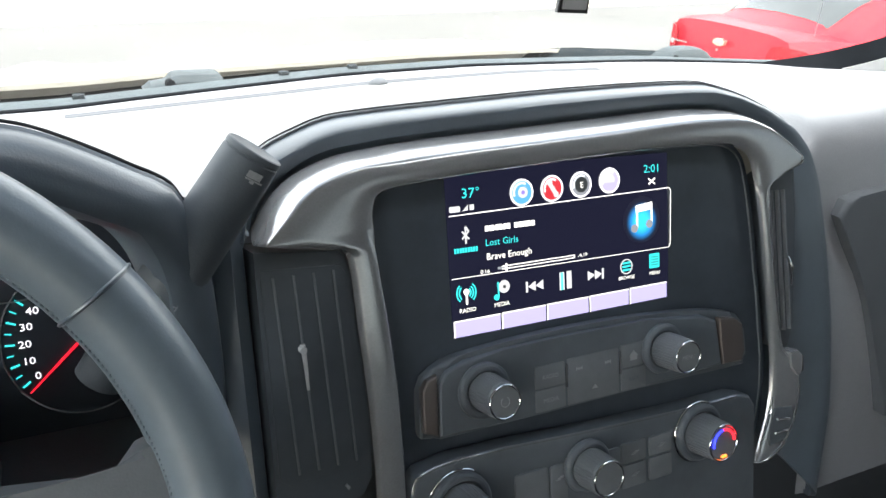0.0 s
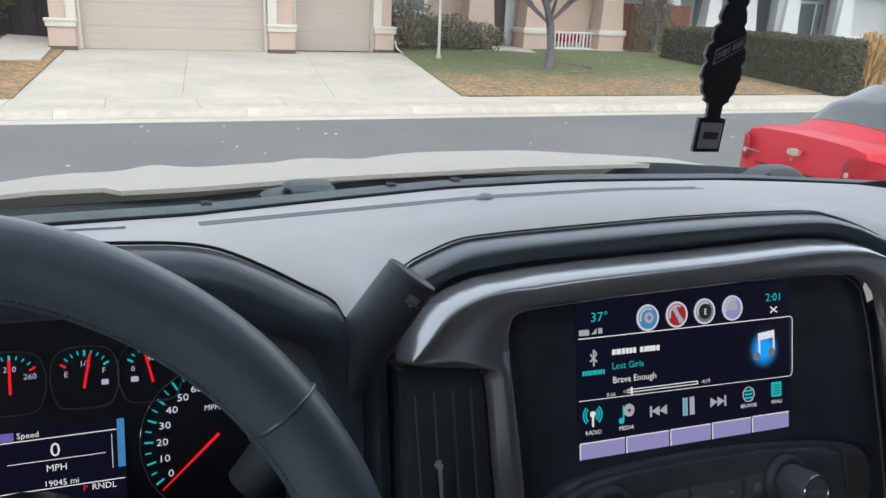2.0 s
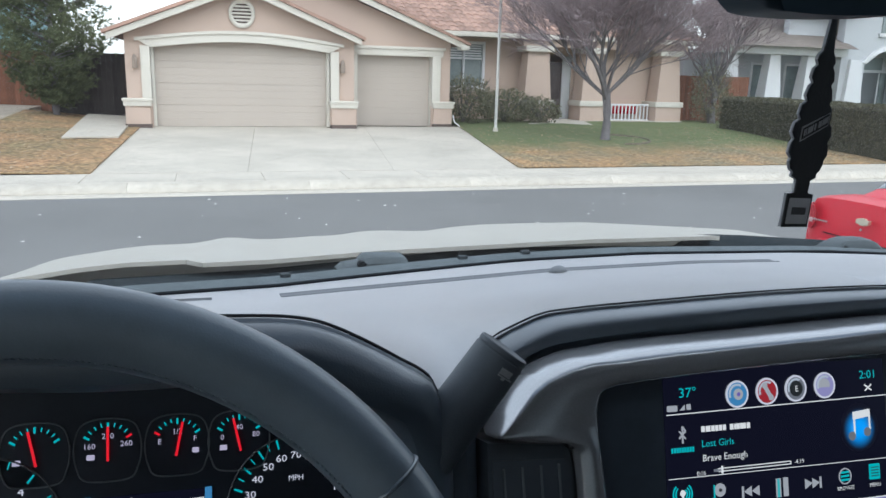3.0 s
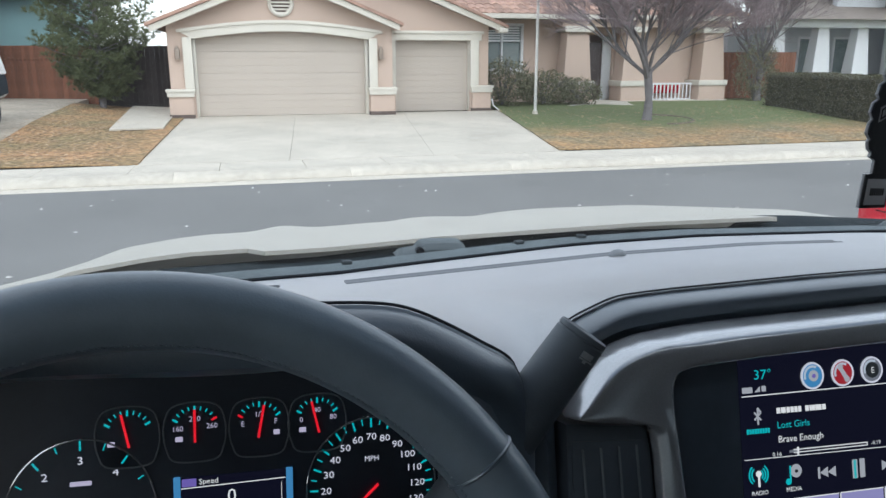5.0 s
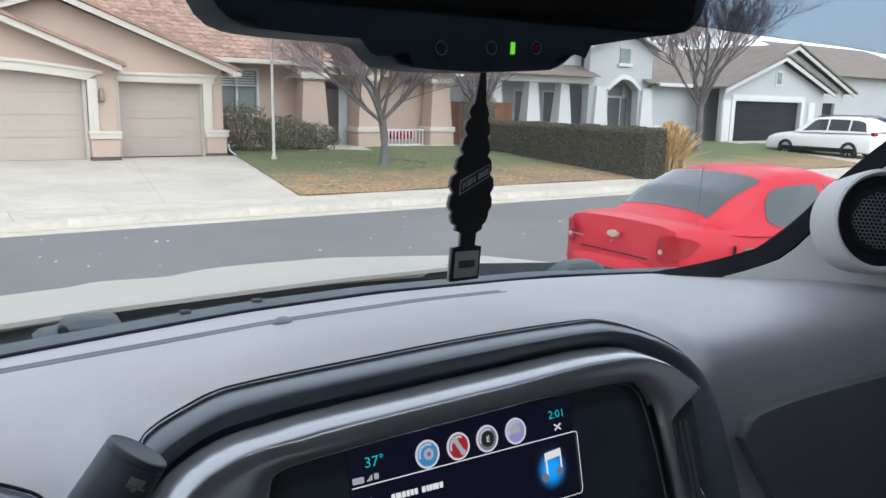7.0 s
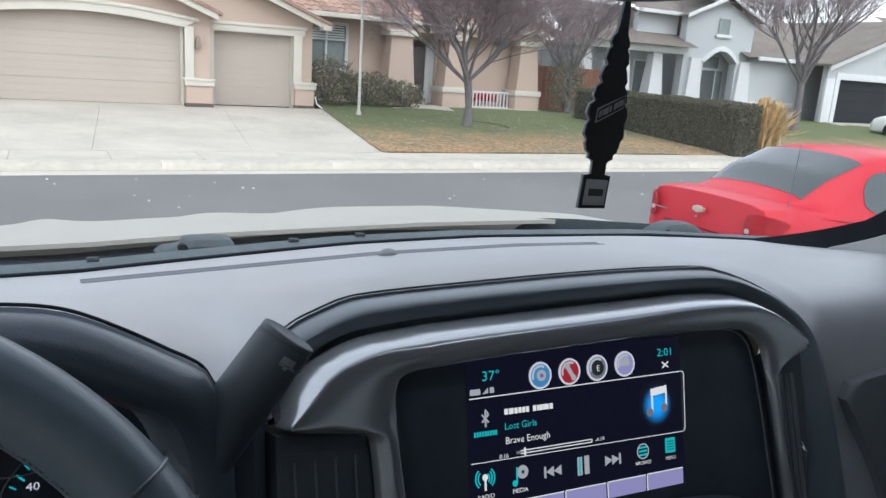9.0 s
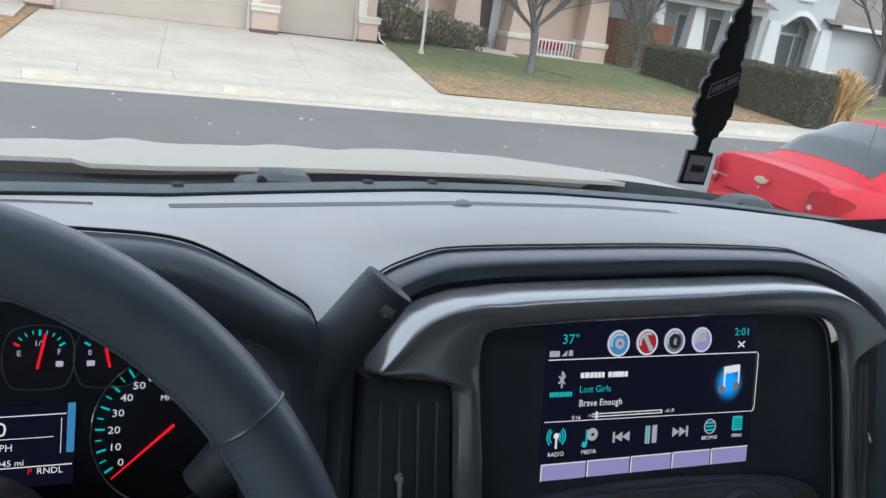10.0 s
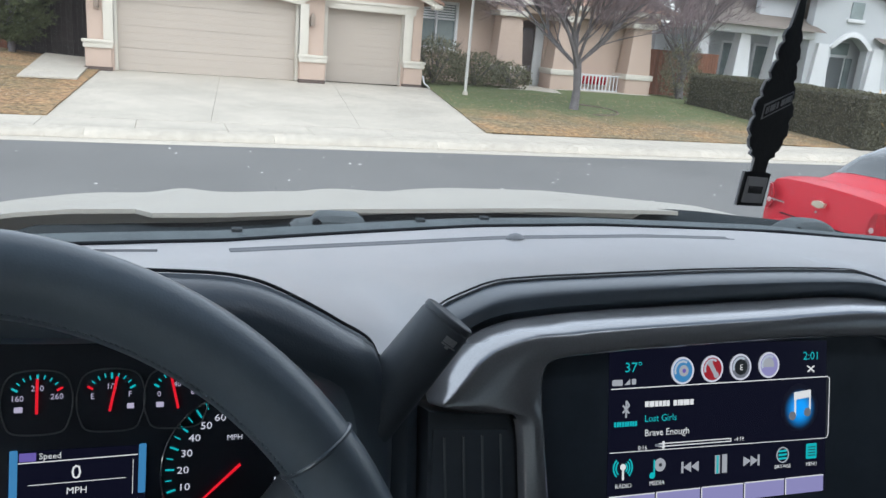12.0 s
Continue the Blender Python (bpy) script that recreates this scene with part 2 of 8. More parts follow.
M["whitecar"] = material("white_car_paint", (0.80, 0.80, 0.80), 0.3, coat=0.8, stain=0.04, stain_scale=2)
M["navy"] = material("dark_blue_car_paint", (0.022, 0.035, 0.055), 0.3, coat=0.7, stain=0.25, stain_scale=3)
M["fence"] = material("red_brown_fence_board", (0.20, 0.085, 0.05), 0.85, stain=0.3, stain_scale=3, per_object=0.2, grain=0.15, grain_scale=30)
M["gate"] = material("dark_gate_board", (0.05, 0.042, 0.042), 0.8, stain=0.3, stain_scale=3, per_object=0.2)
M["needle_leaf"] = material("conifer_needles", (0.088, 0.105, 0.048), 0.85, per_island=0.4)
M["teal"] = material("teal_siding", (0.20, 0.33, 0.34), 0.8, stain=0.1, stain_scale=1.0)
M["brownroof"] = material("dark_brown_roof", (0.10, 0.075, 0.065), 0.9, stain=0.25, stain_scale=1.5, grain=0.2, grain_scale=10)
M["straw"] = material("golden_ornamental_grass", (0.52, 0.36, 0.17), 0.9, per_island=0.35)
M["steel"] = material("painted_steel_pole", (0.55, 0.54, 0.52), 0.5, metal=0.2, stain=0.15, stain_scale=5)
M["litter"] = material("pale_road_grit", (0.45, 0.44, 0.42), 0.9, per_island=0.2)
M["bush"] = material("shrub_leaf", (0.15, 0.145, 0.09), 0.8, per_island=0.3)


# ---------- mesh helpers ----------
def finish(name, bm, mat, smooth=35.0):
    mesh = bpy.data.meshes.new(name)
    bmesh.ops.recalc_face_normals(bm, faces=bm.faces)
    bm.to_mesh(mesh)
    bm.free()
    mesh.materials.append(mat)
    if smooth > 0:
        for p in mesh.polygons:
            p.use_smooth = True
        mesh.set_sharp_from_angle(angle=radians(smooth))
    return mesh


def solid(name, bm, mat, label, category, kind="", group="", m=None, smooth=35.0):
    """A thing that is one mesh, in the frame m."""
    ob = new(name, finish(name, bm, mat, smooth))
    ob.matrix_basis = m if m is not None else IDENT
    OFF[ob.name] = Vector((0, 0, 0))
    return tagged(ob, label, category, group, kind)


def thing(name, label, category, base=(0, 0, 0), m=None, group="", kind=""):
    """A thing made of parts: an empty at its base, in the frame m."""
    ob = new(name)
    ob.empty_display_size = 0.05
    ob.matrix_basis = (m if m is not None else IDENT) @ Matrix.Translation(base)
    OFF[ob.name] = Vector(base)
    return tagged(ob, label, category, group, kind)


def part(name, bm, mat, parent, label="", smooth=35.0):
    bmesh.ops.translate(bm, verts=bm.verts, vec=-OFF[parent.name])
    ob = new(name, finish(name, bm, mat, smooth))
    ob.parent = parent
    OFF[ob.name] = OFF[parent.name].copy()
    return tagged(ob, label)


def box(x0, x1, y0, y1, z0, z1, bevel=0.0, seg=2, bm=None):
    own = bmesh.new()
    bmesh.ops.create_cube(own, size=1.0, matrix=Matrix.LocRotScale(((x0 + x1) / 2, (y0 + y1) / 2, (z0 + z1) / 2), None, (abs(x1 - x0), abs(y1 - y0), abs(z1 - z0))))
    if bevel > 0:
        bmesh.ops.bevel(own, geom=own.edges[:] + own.verts[:], offset=bevel, segments=seg, profile=0.6, affect="EDGES")
    return own if bm is None else joined(bm, own)


def joined(bm, other):
    """Moves other into bm."""
    made = {v: bm.verts.new(v.co) for v in other.verts}
    for f in other.faces:
        bm.faces.new([made[v] for v in f.verts])
    other.free()
    return bm


def moved(bm, m):
    bmesh.ops.transform(bm, matrix=m, verts=bm.verts)
    return bm


def rod(a, b, r, seg=16, r2=None, bevel=0.0, bm=None):
    own = bmesh.new()
    a, b = Vector(a), Vector(b)
    way = b - a
    bmesh.ops.create_cone(own, cap_ends=True, segments=seg, radius1=r, radius2=r if r2 is None else r2, depth=way.length,
                          matrix=Matrix.Translation((a + b) / 2) @ way.to_track_quat("Z", "Y").to_matrix().to_4x4())
    if bevel > 0:
        rim = [e for e in own.edges if any(len(f.verts) > 4 for f in e.link_faces)]
        bmesh.ops.bevel(own, geom=rim, offset=bevel, segments=2, profile=0.6, affect="EDGES")
    return own if bm is None else joined(bm, own)


def loft(rows, close=False, cap=False, bm=None):
    """A skin over rows of points, all of one length. close: each row is a loop; cap: close the ends."""
    own = bmesh.new()
    vs = [[own.verts.new(p) for p in row] for row in rows]
    n = len(rows[0])
    for a, b in zip(vs, vs[1:]):
        for i in range(n if close else n - 1):
            j = (i + 1) % n
            try:
                own.faces.new((a[i], a[j], b[j], b[i]))
            except ValueError:
                pass
    if cap:
        own.faces.new(vs[0])
        own.faces.new(vs[-1][::-1])
    return own if bm is None else joined(bm, own)


def thick(bm, d):
    """Gives an open skin a thickness d."""
    bmesh.ops.recalc_face_normals(bm, faces=bm.faces)
    bmesh.ops.solidify(bm, geom=bm.faces[:] + bm.edges[:] + bm.verts[:], thickness=d)
    return bm


def under(bm, way):
    """Gives an open skin a second side, moved by way, and closes the rim."""
    rim = [e for e in bm.edges if len(e.link_faces) == 1]
    made = {v: bm.verts.new(v.co + way) for v in bm.verts[:]}
    for f in bm.faces[:]:
        bm.faces.new([made[v] for v in reversed(f.verts)])
    for e in rim:
        a, b = e.verts
        bm.faces.new((a, b, made[b], made[a]))
    return bm


def smooth_line(ctrl, n, closed=False):
    """n places, evenly along a smooth line through the control points."""
    c = [Vector(p) for p in ctrl]
    k = len(c)
    dense = []
    for i in range(k if closed else k - 1):
        p0 = c[(i - 1) % k] if closed or i > 0 else c[0] * 2 - c[1]
        p1, p2 = c[i], c[(i + 1) % k]
        p3 = c[(i + 2) % k] if closed or i + 2 < k else c[-1] * 2 - c[-2]
        for s in range(12):
            t = s / 12
            dense.append(0.5 * ((2 * p1) + (p2 - p0) * t + (2 * p0 - 5 * p1 + 4 * p2 - p3) * t * t + (3 * p1 - p0 - 3 * p2 + p3) * t ** 3))
    dense.append(c[0].copy() if closed else c[-1].copy())
    run = [0.0]
    for a, b in zip(dense, dense[1:]):
        run.append(run[-1] + (b - a).length)
    out, j = [], 0
    for i in range(n):
        want = run[-1] * i / (n if closed else n - 1)
        while j < len(run) - 2 and run[j + 1] < want:
            j += 1
        f = (want - run[j]) / max(run[j + 1] - run[j], 1e-9)
        out.append(dense[j].lerp(dense[j + 1], min(max(f, 0), 1)))
    return out


def tube(path, r, seg=8, closed=False, squash=1.0, bm=None):
    """A round bar along a line; r: a number or one for each place."""
    rows, n = [], len(path)
    for i, p in enumerate(path):
        a, b = path[(i - 1) % n] if closed or i else path[0], path[(i + 1) % n] if closed or i < n - 1 else path[-1]
        d = (b - a).normalized()
        side = d.cross(Vector((0, 0, 1)))
        if side.length < 0.05:
            side = d.cross(Vector((0, 1, 0)))
        side.normalize()
        up = side.cross(d)
        q = r[i] if isinstance(r, (list, tuple)) else r
        rows.append([p + side * (q * math.cos(2 * math.pi * k / seg)) + up * (q * squash * math.sin(2 * math.pi * k / seg)) for k in range(seg)])
    if closed:
        rows.append(rows[0])
        out = loft(rows, close=True)
        bmesh.ops.remove_doubles(out, verts=out.verts, dist=1e-6)
        return out if bm is None else joined(bm, out)
    return loft(rows, close=True, cap=True, bm=bm)


def plate(pts, put, d0, d1, bevel=0.0, seg=2, bm=None):
    """A flat outline (2D) given depth from d0 to d1 by put(u, w, d)."""
    own = bmesh.new()
    lo = [own.verts.new(put(u, w, d0)) for u, w in pts]
    hi = [own.verts.new(put(u, w, d1)) for u, w in pts]
    top = own.faces.new(hi)
    own.faces.new(lo[::-1])
    for i in range(len(pts)):
        j = (i + 1) % len(pts)
        own.faces.new((lo[i], lo[j], hi[j], hi[i]))
    if bevel > 0:
        bmesh.ops.bevel(own, geom=list(top.edges), offset=bevel, segments=seg, profile=0.6, affect="EDGES")
    return own if bm is None else joined(bm, own)


def round_rect(x0, x1, y0, y1, r, n=5):
    out = []
    for cx, cy, a in ((x1 - r, y1 - r, 0), (x0 + r, y1 - r, 90), (x0 + r, y0 + r, 180), (x1 - r, y0 + r, 270)):
        out += [(cx + r * math.cos(radians(a + 90 * i / (n - 1))), cy + r * math.sin(radians(a + 90 * i / (n - 1)))) for i in range(n)]
    return out


def flat(u, w, d):
    """Outlines that lie in the xz plane, depth towards -y."""
    return Vector((u, -d, w))


def lettering(body, size, put, u, w, d=0.0004, align="LEFT", shear=0.0, wide=1.0):
    """A bmesh of the words in the built-in font, laid by put(u, w, d)."""
    cu = bpy.data.curves.new("words", "FONT")
    cu.body, cu.size, cu.align_x, cu.shear, cu.resolution_u = body, size, align, shear, 2
    ob = bpy.data.objects.new("words", cu)
    scene.collection.objects.link(ob)
    bpy.context.view_layer.update()
    mesh = bpy.data.meshes.new_from_object(ob.evaluated_get(bpy.context.evaluated_depsgraph_get()))
    bm = bmesh.new()
    bm.from_mesh(mesh)
    bpy.data.objects.remove(ob)
    bpy.data.curves.remove(cu)
    bpy.data.meshes.remove(mesh)
    for v in bm.verts:
        v.co = put(u + v.co.x * wide, w + v.co.y, d)
    return bm


# ---------- the cabin: dashboard ----------
def dash_height(x, y):
    z0 = np.interp(x, (-0.9, -0.6, -0.36, -0.286, 0.019, 0.2, 0.5, 0.9), (0.03, 0.038, 0.045, 0.047, 0.071, 0.079, 0.082, 0.07))
    return float(z0 - (0.17 if y < 0.373 else 0.145) * (y - 0.373))


def screen_base(x):
    """How far ahead the windshield meets the dash."""
    return 0.515 - 0.14 * (x - 0.22) ** 2 - 0.06 * (x - 0.22) ** 4


# the stitched edge of the brow over the centre stack, and the line where the brow meets the surround
BROW = [((-0.210, 0.036, 0.0780), (-0.2115, 0.058, -0.014)), ((-0.203, 0.050, 0.0960), (-0.2085, 0.072, -0.016)), ((-0.1915, 0.062, 0.1085), (-0.198, 0.0900, -0.016)), ((-0.180, 0.068, 0.1128), (-0.1895, 0.1010, -0.016)),
        ((-0.1555, 0.074, 0.1205), (-0.168, 0.1140, -0.016)), ((-0.143, 0.075, 0.1233), (-0.152, 0.1190, -0.016)), ((-0.1125, 0.0745, 0.1262), (-0.116, 0.1232, -0.016)), ((-0.072, 0.074, 0.1288), (-0.083, 0.1253, -0.016)),
        ((0.010, 0.073, 0.1338), (-0.010, 0.1288, -0.016)), ((0.075, 0.072, 0.1364), (0.060, 0.1322, -0.016)), ((0.127, 0.071, 0.1374), (0.112, 0.1348, -0.016)), ((0.1545, 0.071, 0.1368), (0.150, 0.1335, -0.016)),
        ((0.187, 0.070, 0.1297), (0.169, 0.1305, -0.016)), ((0.221, 0.068, 0.1183), (0.194, 0.1195, -0.016)), ((0.2535, 0.062, 0.1020), (0.2145, 0.1030, -0.016)), ((0.2705, 0.055, 0.0840), (0.2245, 0.0900, -0.014)),
        ((0.2795, 0.043, 0.0565), (0.2215, 0.0700, -0.006)), ((0.283, 0.021, 0.0060), (0.2165, 0.0200, 0.0)), ((0.282, -0.004, -0.0480), (0.2165, -0.0350, 0.0)), ((0.276, -0.032, -0.1220), (0.2225, -0.0920, 0.0)), ((0.262, -0.055, -0.2020), (0.205, -0.1480, 0.0))]


def eased(stations, sub=8, passes=6):
    """Rows of numbers, filled in between evenly and smoothed; the ends stay."""
    v = np.array(stations, float)
    t = np.linspace(0, len(v) - 1, (len(v) - 1) * sub + 1)
    v = np.stack([np.interp(t, range(len(v)), v[:, k]) for k in range(v.shape[1])], 1)
    for _ in range(passes):
        v[1:-1] = (v[:-2] + 2 * v[1:-1] + v[2:]) / 4
    return v


def dashboard():
    stations = [(-0.85, 0.02, 0.085), (-0.66, 0.0, 0.12), (-0.58, 0.0, 0.145), (-0.50, 0.0, 0.154), (-0.42, 0.0, 0.156), (-0.3486, 0.0, 0.1545), (-0.322, 0.0, 0.1530),
                (-0.305, 0.0, 0.1490), (-0.284, 0.0, 0.1395), (-0.262, 0.0, 0.1265), (-0.247, 0.002, 0.116), (-0.232, 0.012, 0.105), (-0.214, 0.032, 0.098)]
    stations += [(p[0], p[1] + 0.001, p[2] + 0.0065) for p, _ in BROW[1:16]]
    rows = []
    for x, ye, ze in stations:
        b = screen_base(x)
        pts = [(x, b + 0.03, dash_height(x, b) - 0.02), (x, b, dash_height(x, b)), (x, 0.405, dash_height(x, 0.405)), (x, 0.34, dash_height(x, 0.34)), (x, 0.25, dash_height(x, 0.25))]
        mid = ye + 0.055
        zm = 0.5 * dash_height(x, mid) + 0.5 * (ze - 0.009)
        pts += [(x, mid, zm), (x, ye + 0.012, ze - 0.0072), (x, ye, ze - 0.005)]
        rows.append(smooth_line(pts, 26))
    dash = thing("dashboard", "grey grained vinyl dashboard with stitched edges under the windshield", "dashboard", (0, 0.3, 0.05), TRUCK)
    # finer across: smooth lines through the stations
    cols = [smooth_line([r[k] for r in rows], 120) for k in range(26)]
    part("top_pad", under(loft(cols), Vector((0, 0.004, -0.014))), M["dash"], dash, "soft grey vinyl top pad")
    # the passenger side rolls over its front edge and down in one skin
    side = []
    for x in (0.2705, 0.279, 0.2835, 0.29, 0.31, 0.35, 0.45, 0.6, 0.8, 0.95):
        d = screen_base(x)
        bow = 0.02 * max(0.0, x - 0.3)
        f = min(1.0, max(0.0, (x - 0.2705) / 0.02))
        edge = [(0.11 - 0.012 * f, 0.1020 + 0.0055 * f), (0.072 - 0.004 * f, 0.0850 + 0.0115 * f), (0.052, 0.079 - 0.003 * f), (0.040, 0.052 - 0.004 * f), (0.022, 0.002), (-0.004, -0.05), (-0.030, -0.122), (-0.050, -0.202)]
        pts = [(x, d + 0.03, dash_height(x, d) - 0.02), (x, d, dash_height(x, d)), (x, 0.405, dash_height(x, 0.405)), (x, 0.34, dash_height(x, 0.34)), (x, 0.25, dash_height(x, 0.25)), (x, 0.165, dash_height(x, 0.165) - 0.003 - 0.0055 * (1 - f))]
        pts += [(x - (0.0 if k < 4 or x > 0.284 else 0.004 * (k - 4)), y - bow, z) for k, (y, z) in enumerate(edge)]
        if not side:
            pts = list(rows[-1][:-1]) + pts[-len(edge) + 2:]
        side.append(smooth_line(pts, 46))
    side = [smooth_line([r[k] for r in side], 70) for k in range(46)]
    part("passenger_pad", under(loft(side), Vector((0, 0.008, -0.008))), M["dash"], dash, "grained vinyl pad rolling down to the glove box")
    return dash


dash = dashboard()

edges = eased([tuple(p) + tuple(S(*q)) for p, q in BROW], 8, 5)
C1, C2 = [Vector(r[:3]) for r in edges], [Vector(r[3:]) for r in edges]
out = Vector((0, -0.98, 0.2))
rows = [[a.lerp(b, f) + out * h for a, b in zip(C1, C2)] for f, h in ((0, -0.006), (0, 0.0), (0.03, 0.0028), (0.07, 0.0058), (0.12, 0.0086), (0.18, 0.0108), (0.25, 0.0122), (0.33, 0.0124), (0.42, 0.0112), (0.55, 0.0082), (0.7, 0.0048), (0.85, 0.0015), (1.0, -0.004), (1.3, -0.012))]
part("stack_brow", thick(loft(rows), 0.004), M["brow"], dash, "black stitched leather brow round the centre stack")
# sewn seam along the edge
part("edge_seam", tube(smooth_line([p + Vector((0, 0.0050, 0.0012)) for p in C1[10:136:2]], 200), 0.0008, 6), M["stitch"], dash, "dark sewn edge seam")

# ---------- cluster hood and dials ----------
HOOD = smooth_line([(-0.70, 0.02, 0.0255), (-0.67, 0.005, 0.0955), (-0.60, -0.001, 0.1370), (-0.50, -0.002, 0.1490), (-0.42, -0.002, 0.1510), (-0.3486, -0.002, 0.1500), (-0.322, -0.002, 0.1487), (-0.305, -0.002, 0.1450), (-0.284, -0.002, 0.1352), (-0.262, -0.002, 0.1225), (-0.2475, 0.0, 0.1115), (-0.235, 0.002, 0.0755), (-0.228, 0.004, -0.0045), (-0.226, 0.0, -0.1245)], 80)
DIAL = smooth_line([(-0.60, 0.185, -0.10), (-0.60, 0.19, 0.02), (-0.58, 0.195, 0.045), (-0.50, 0.195, 0.055), (-0.40, 0.195, 0.057), (-0.30, 0.195, 0.055), (-0.255, 0.19, 0.045), (-0.243, 0.185, 0.02), (-0.24, 0.165, -0.05), (-0.24, 0.15, -0.12)], 80)
rows = []
for f, ahead, sag in ((0, 0.004, 0.001), (0, 0.001, 0.003), (0, -0.002, 0.0025), (0, -0.006, 0.0035), (0, -0.011, 0.0065), (0, -0.0148, 0.0108), (0, -0.0162, 0.0155), (0, -0.0150, 0.0200), (0, -0.0100, 0.0240), (0.06, 0, 0.027), (0.18, 0, 0.027), (0.3, 0, 0.022), (0.6, 0, 0.01), (1, 0, 0)):
    row = []
    for a, b in zip(HOOD, DIAL):
        p = a.lerp(b, f)
        toward = (Vector((-0.40, p.y, 0.0)) - p).normalized()
        row.append(p + toward * sag + Vector((0, ahead, 0)))
    rows.append(row)
cluster = thing("instrument_cluster", "black instrument cluster with lit dials under a stitched hood", "instrument cluster", (-0.4, 0.1, -0.05), TRUCK)
part("hood", thick(loft(rows), -0.003), M["brow"], cluster, "deep black leather hood")
part("edge_seam", tube(smooth_line([p + Vector((0, 0.0036, 0.0024)) for p in HOOD[12:66]], 140), 0.0009, 6), M["stitch"], cluster, "dark sewn edge seam")


def G(u, w, d=0.0):
    """A place on the leaning face of the dials."""
    return Vector((u, 0.168 + 0.24 * w - d, w + 0.24 * d))


M["dialface"] = material("matte_dial_face", (0.036, 0.044, 0.058), 0.45, spec=0.3, stain=0.2, stain_scale=20)
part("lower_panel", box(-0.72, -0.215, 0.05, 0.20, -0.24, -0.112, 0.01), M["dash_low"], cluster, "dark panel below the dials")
part("dial_face", plate(round_rect(-0.60, -0.235, -0.13, 0.062, 0.03), G, -0.006, 0.0), M["dialface"], cluster, "black dial face")

# ---------- centre stack ----------
stack = thing("centre_stack", "satin grey and black centre stack with touch screen and knobs", "centre console", S(0, -0.05), TRUCK)
# stations round the surround: its outer edge and inner edge on the face, the width of its chamfer and how deep the outer edge lies
ROUND = [(-0.1495, -0.20, -0.1306, -0.20, 0.003, 0.010), (-0.149, -0.086, -0.1306, -0.086, 0.003, 0.010), (-0.149, -0.055, -0.1307, -0.050, 0.003, 0.010), (-0.150, -0.0186, -0.1312, -0.021, 0.003, 0.010), (-0.1528, 0.0167, -0.1338, 0.0135, 0.003, 0.010),
         (-0.154, 0.045, -0.1372, 0.046, 0.003, 0.010), (-0.156, 0.0625, -0.1385, 0.060, 0.003, 0.010), (-0.161, 0.0668, -0.1388, 0.064, 0.003, 0.010), (-0.175, 0.0685, -0.1390, 0.068, 0.003, 0.010), (-0.192, 0.0705, -0.1392, 0.072, 0.003, 0.010), (-0.2075, 0.0722, -0.1395, 0.076, 0.005, 0.004),
         (-0.2035, 0.080, -0.1396, 0.080, 0.009, -0.012), (-0.1975, 0.0895, -0.1393, 0.085, 0.012, -0.014), (-0.189, 0.100, -0.138, 0.090, 0.012, -0.014), (-0.1805, 0.1065, -0.1365, 0.0940, 0.012, -0.014), (-0.167, 0.113, -0.1325, 0.0962, 0.012, -0.014), (-0.151, 0.118, -0.125, 0.0978, 0.012, -0.014),
         (-0.115, 0.1222, -0.104, 0.0995, 0.012, -0.014), (-0.083, 0.1243, -0.075, 0.1015, 0.012, -0.014), (-0.010, 0.1278, -0.010, 0.1045, 0.012, -0.014), (0.060, 0.1312, 0.0455, 0.1068, 0.012, -0.014), (0.112, 0.1338, 0.095, 0.1072, 0.012, -0.014), (0.150, 0.1325, 0.130, 0.1070, 0.012, -0.014),
         (0.168, 0.1295, 0.143, 0.1055, 0.012, -0.014), (0.192, 0.1185, 0.154, 0.1010, 0.011, -0.012), (0.212, 0.1025, 0.161, 0.0935, 0.008, -0.008), (0.2215, 0.0925, 0.164, 0.084, 0.005, 0.000), (0.2185, 0.0875, 0.1655, 0.078, 0.004, 0.005), (0.2055, 0.0847, 0.1668, 0.0735, 0.003, 0.0085), (0.191, 0.0795, 0.1675, 0.070, 0.003, 0.0085),
         (0.1838, 0.0745, 0.1683, 0.066, 0.003, 0.0085), (0.1822, 0.066, 0.170, 0.057, 0.003, 0.0085), (0.1838, 0.040, 0.1735, 0.034, 0.003, 0.0085), (0.1875, 0.015, 0.176, 0.012, 0.003, 0.0085), (0.192, -0.0171, 0.180, -0.0145, 0.003, 0.0085), (0.1955, -0.042, 0.1825, -0.042, 0.003, 0.0085), (0.198, -0.055, 0.1838, -0.055, 0.003, 0.0085),
         (0.2035, -0.062, 0.1848, -0.063, 0.003, 0.0085), (0.214, -0.070, 0.1848, -0.078, 0.004, 0.0085), (0.220, -0.085, 0.1838, -0.094, 0.004, 0.0085), (0.2195, -0.105, 0.181, -0.110, 0.004, 0.0085), (0.213, -0.124, 0.1765, -0.1215, 0.004, 0.0085), (0.202, -0.1387, 0.1705, -0.136, 0.004, 0.0085), (0.186, -0.1465, 0.1655, -0.1455, 0.004, 0.0085)]
line = eased(ROUND, 7, 4)
rows = []
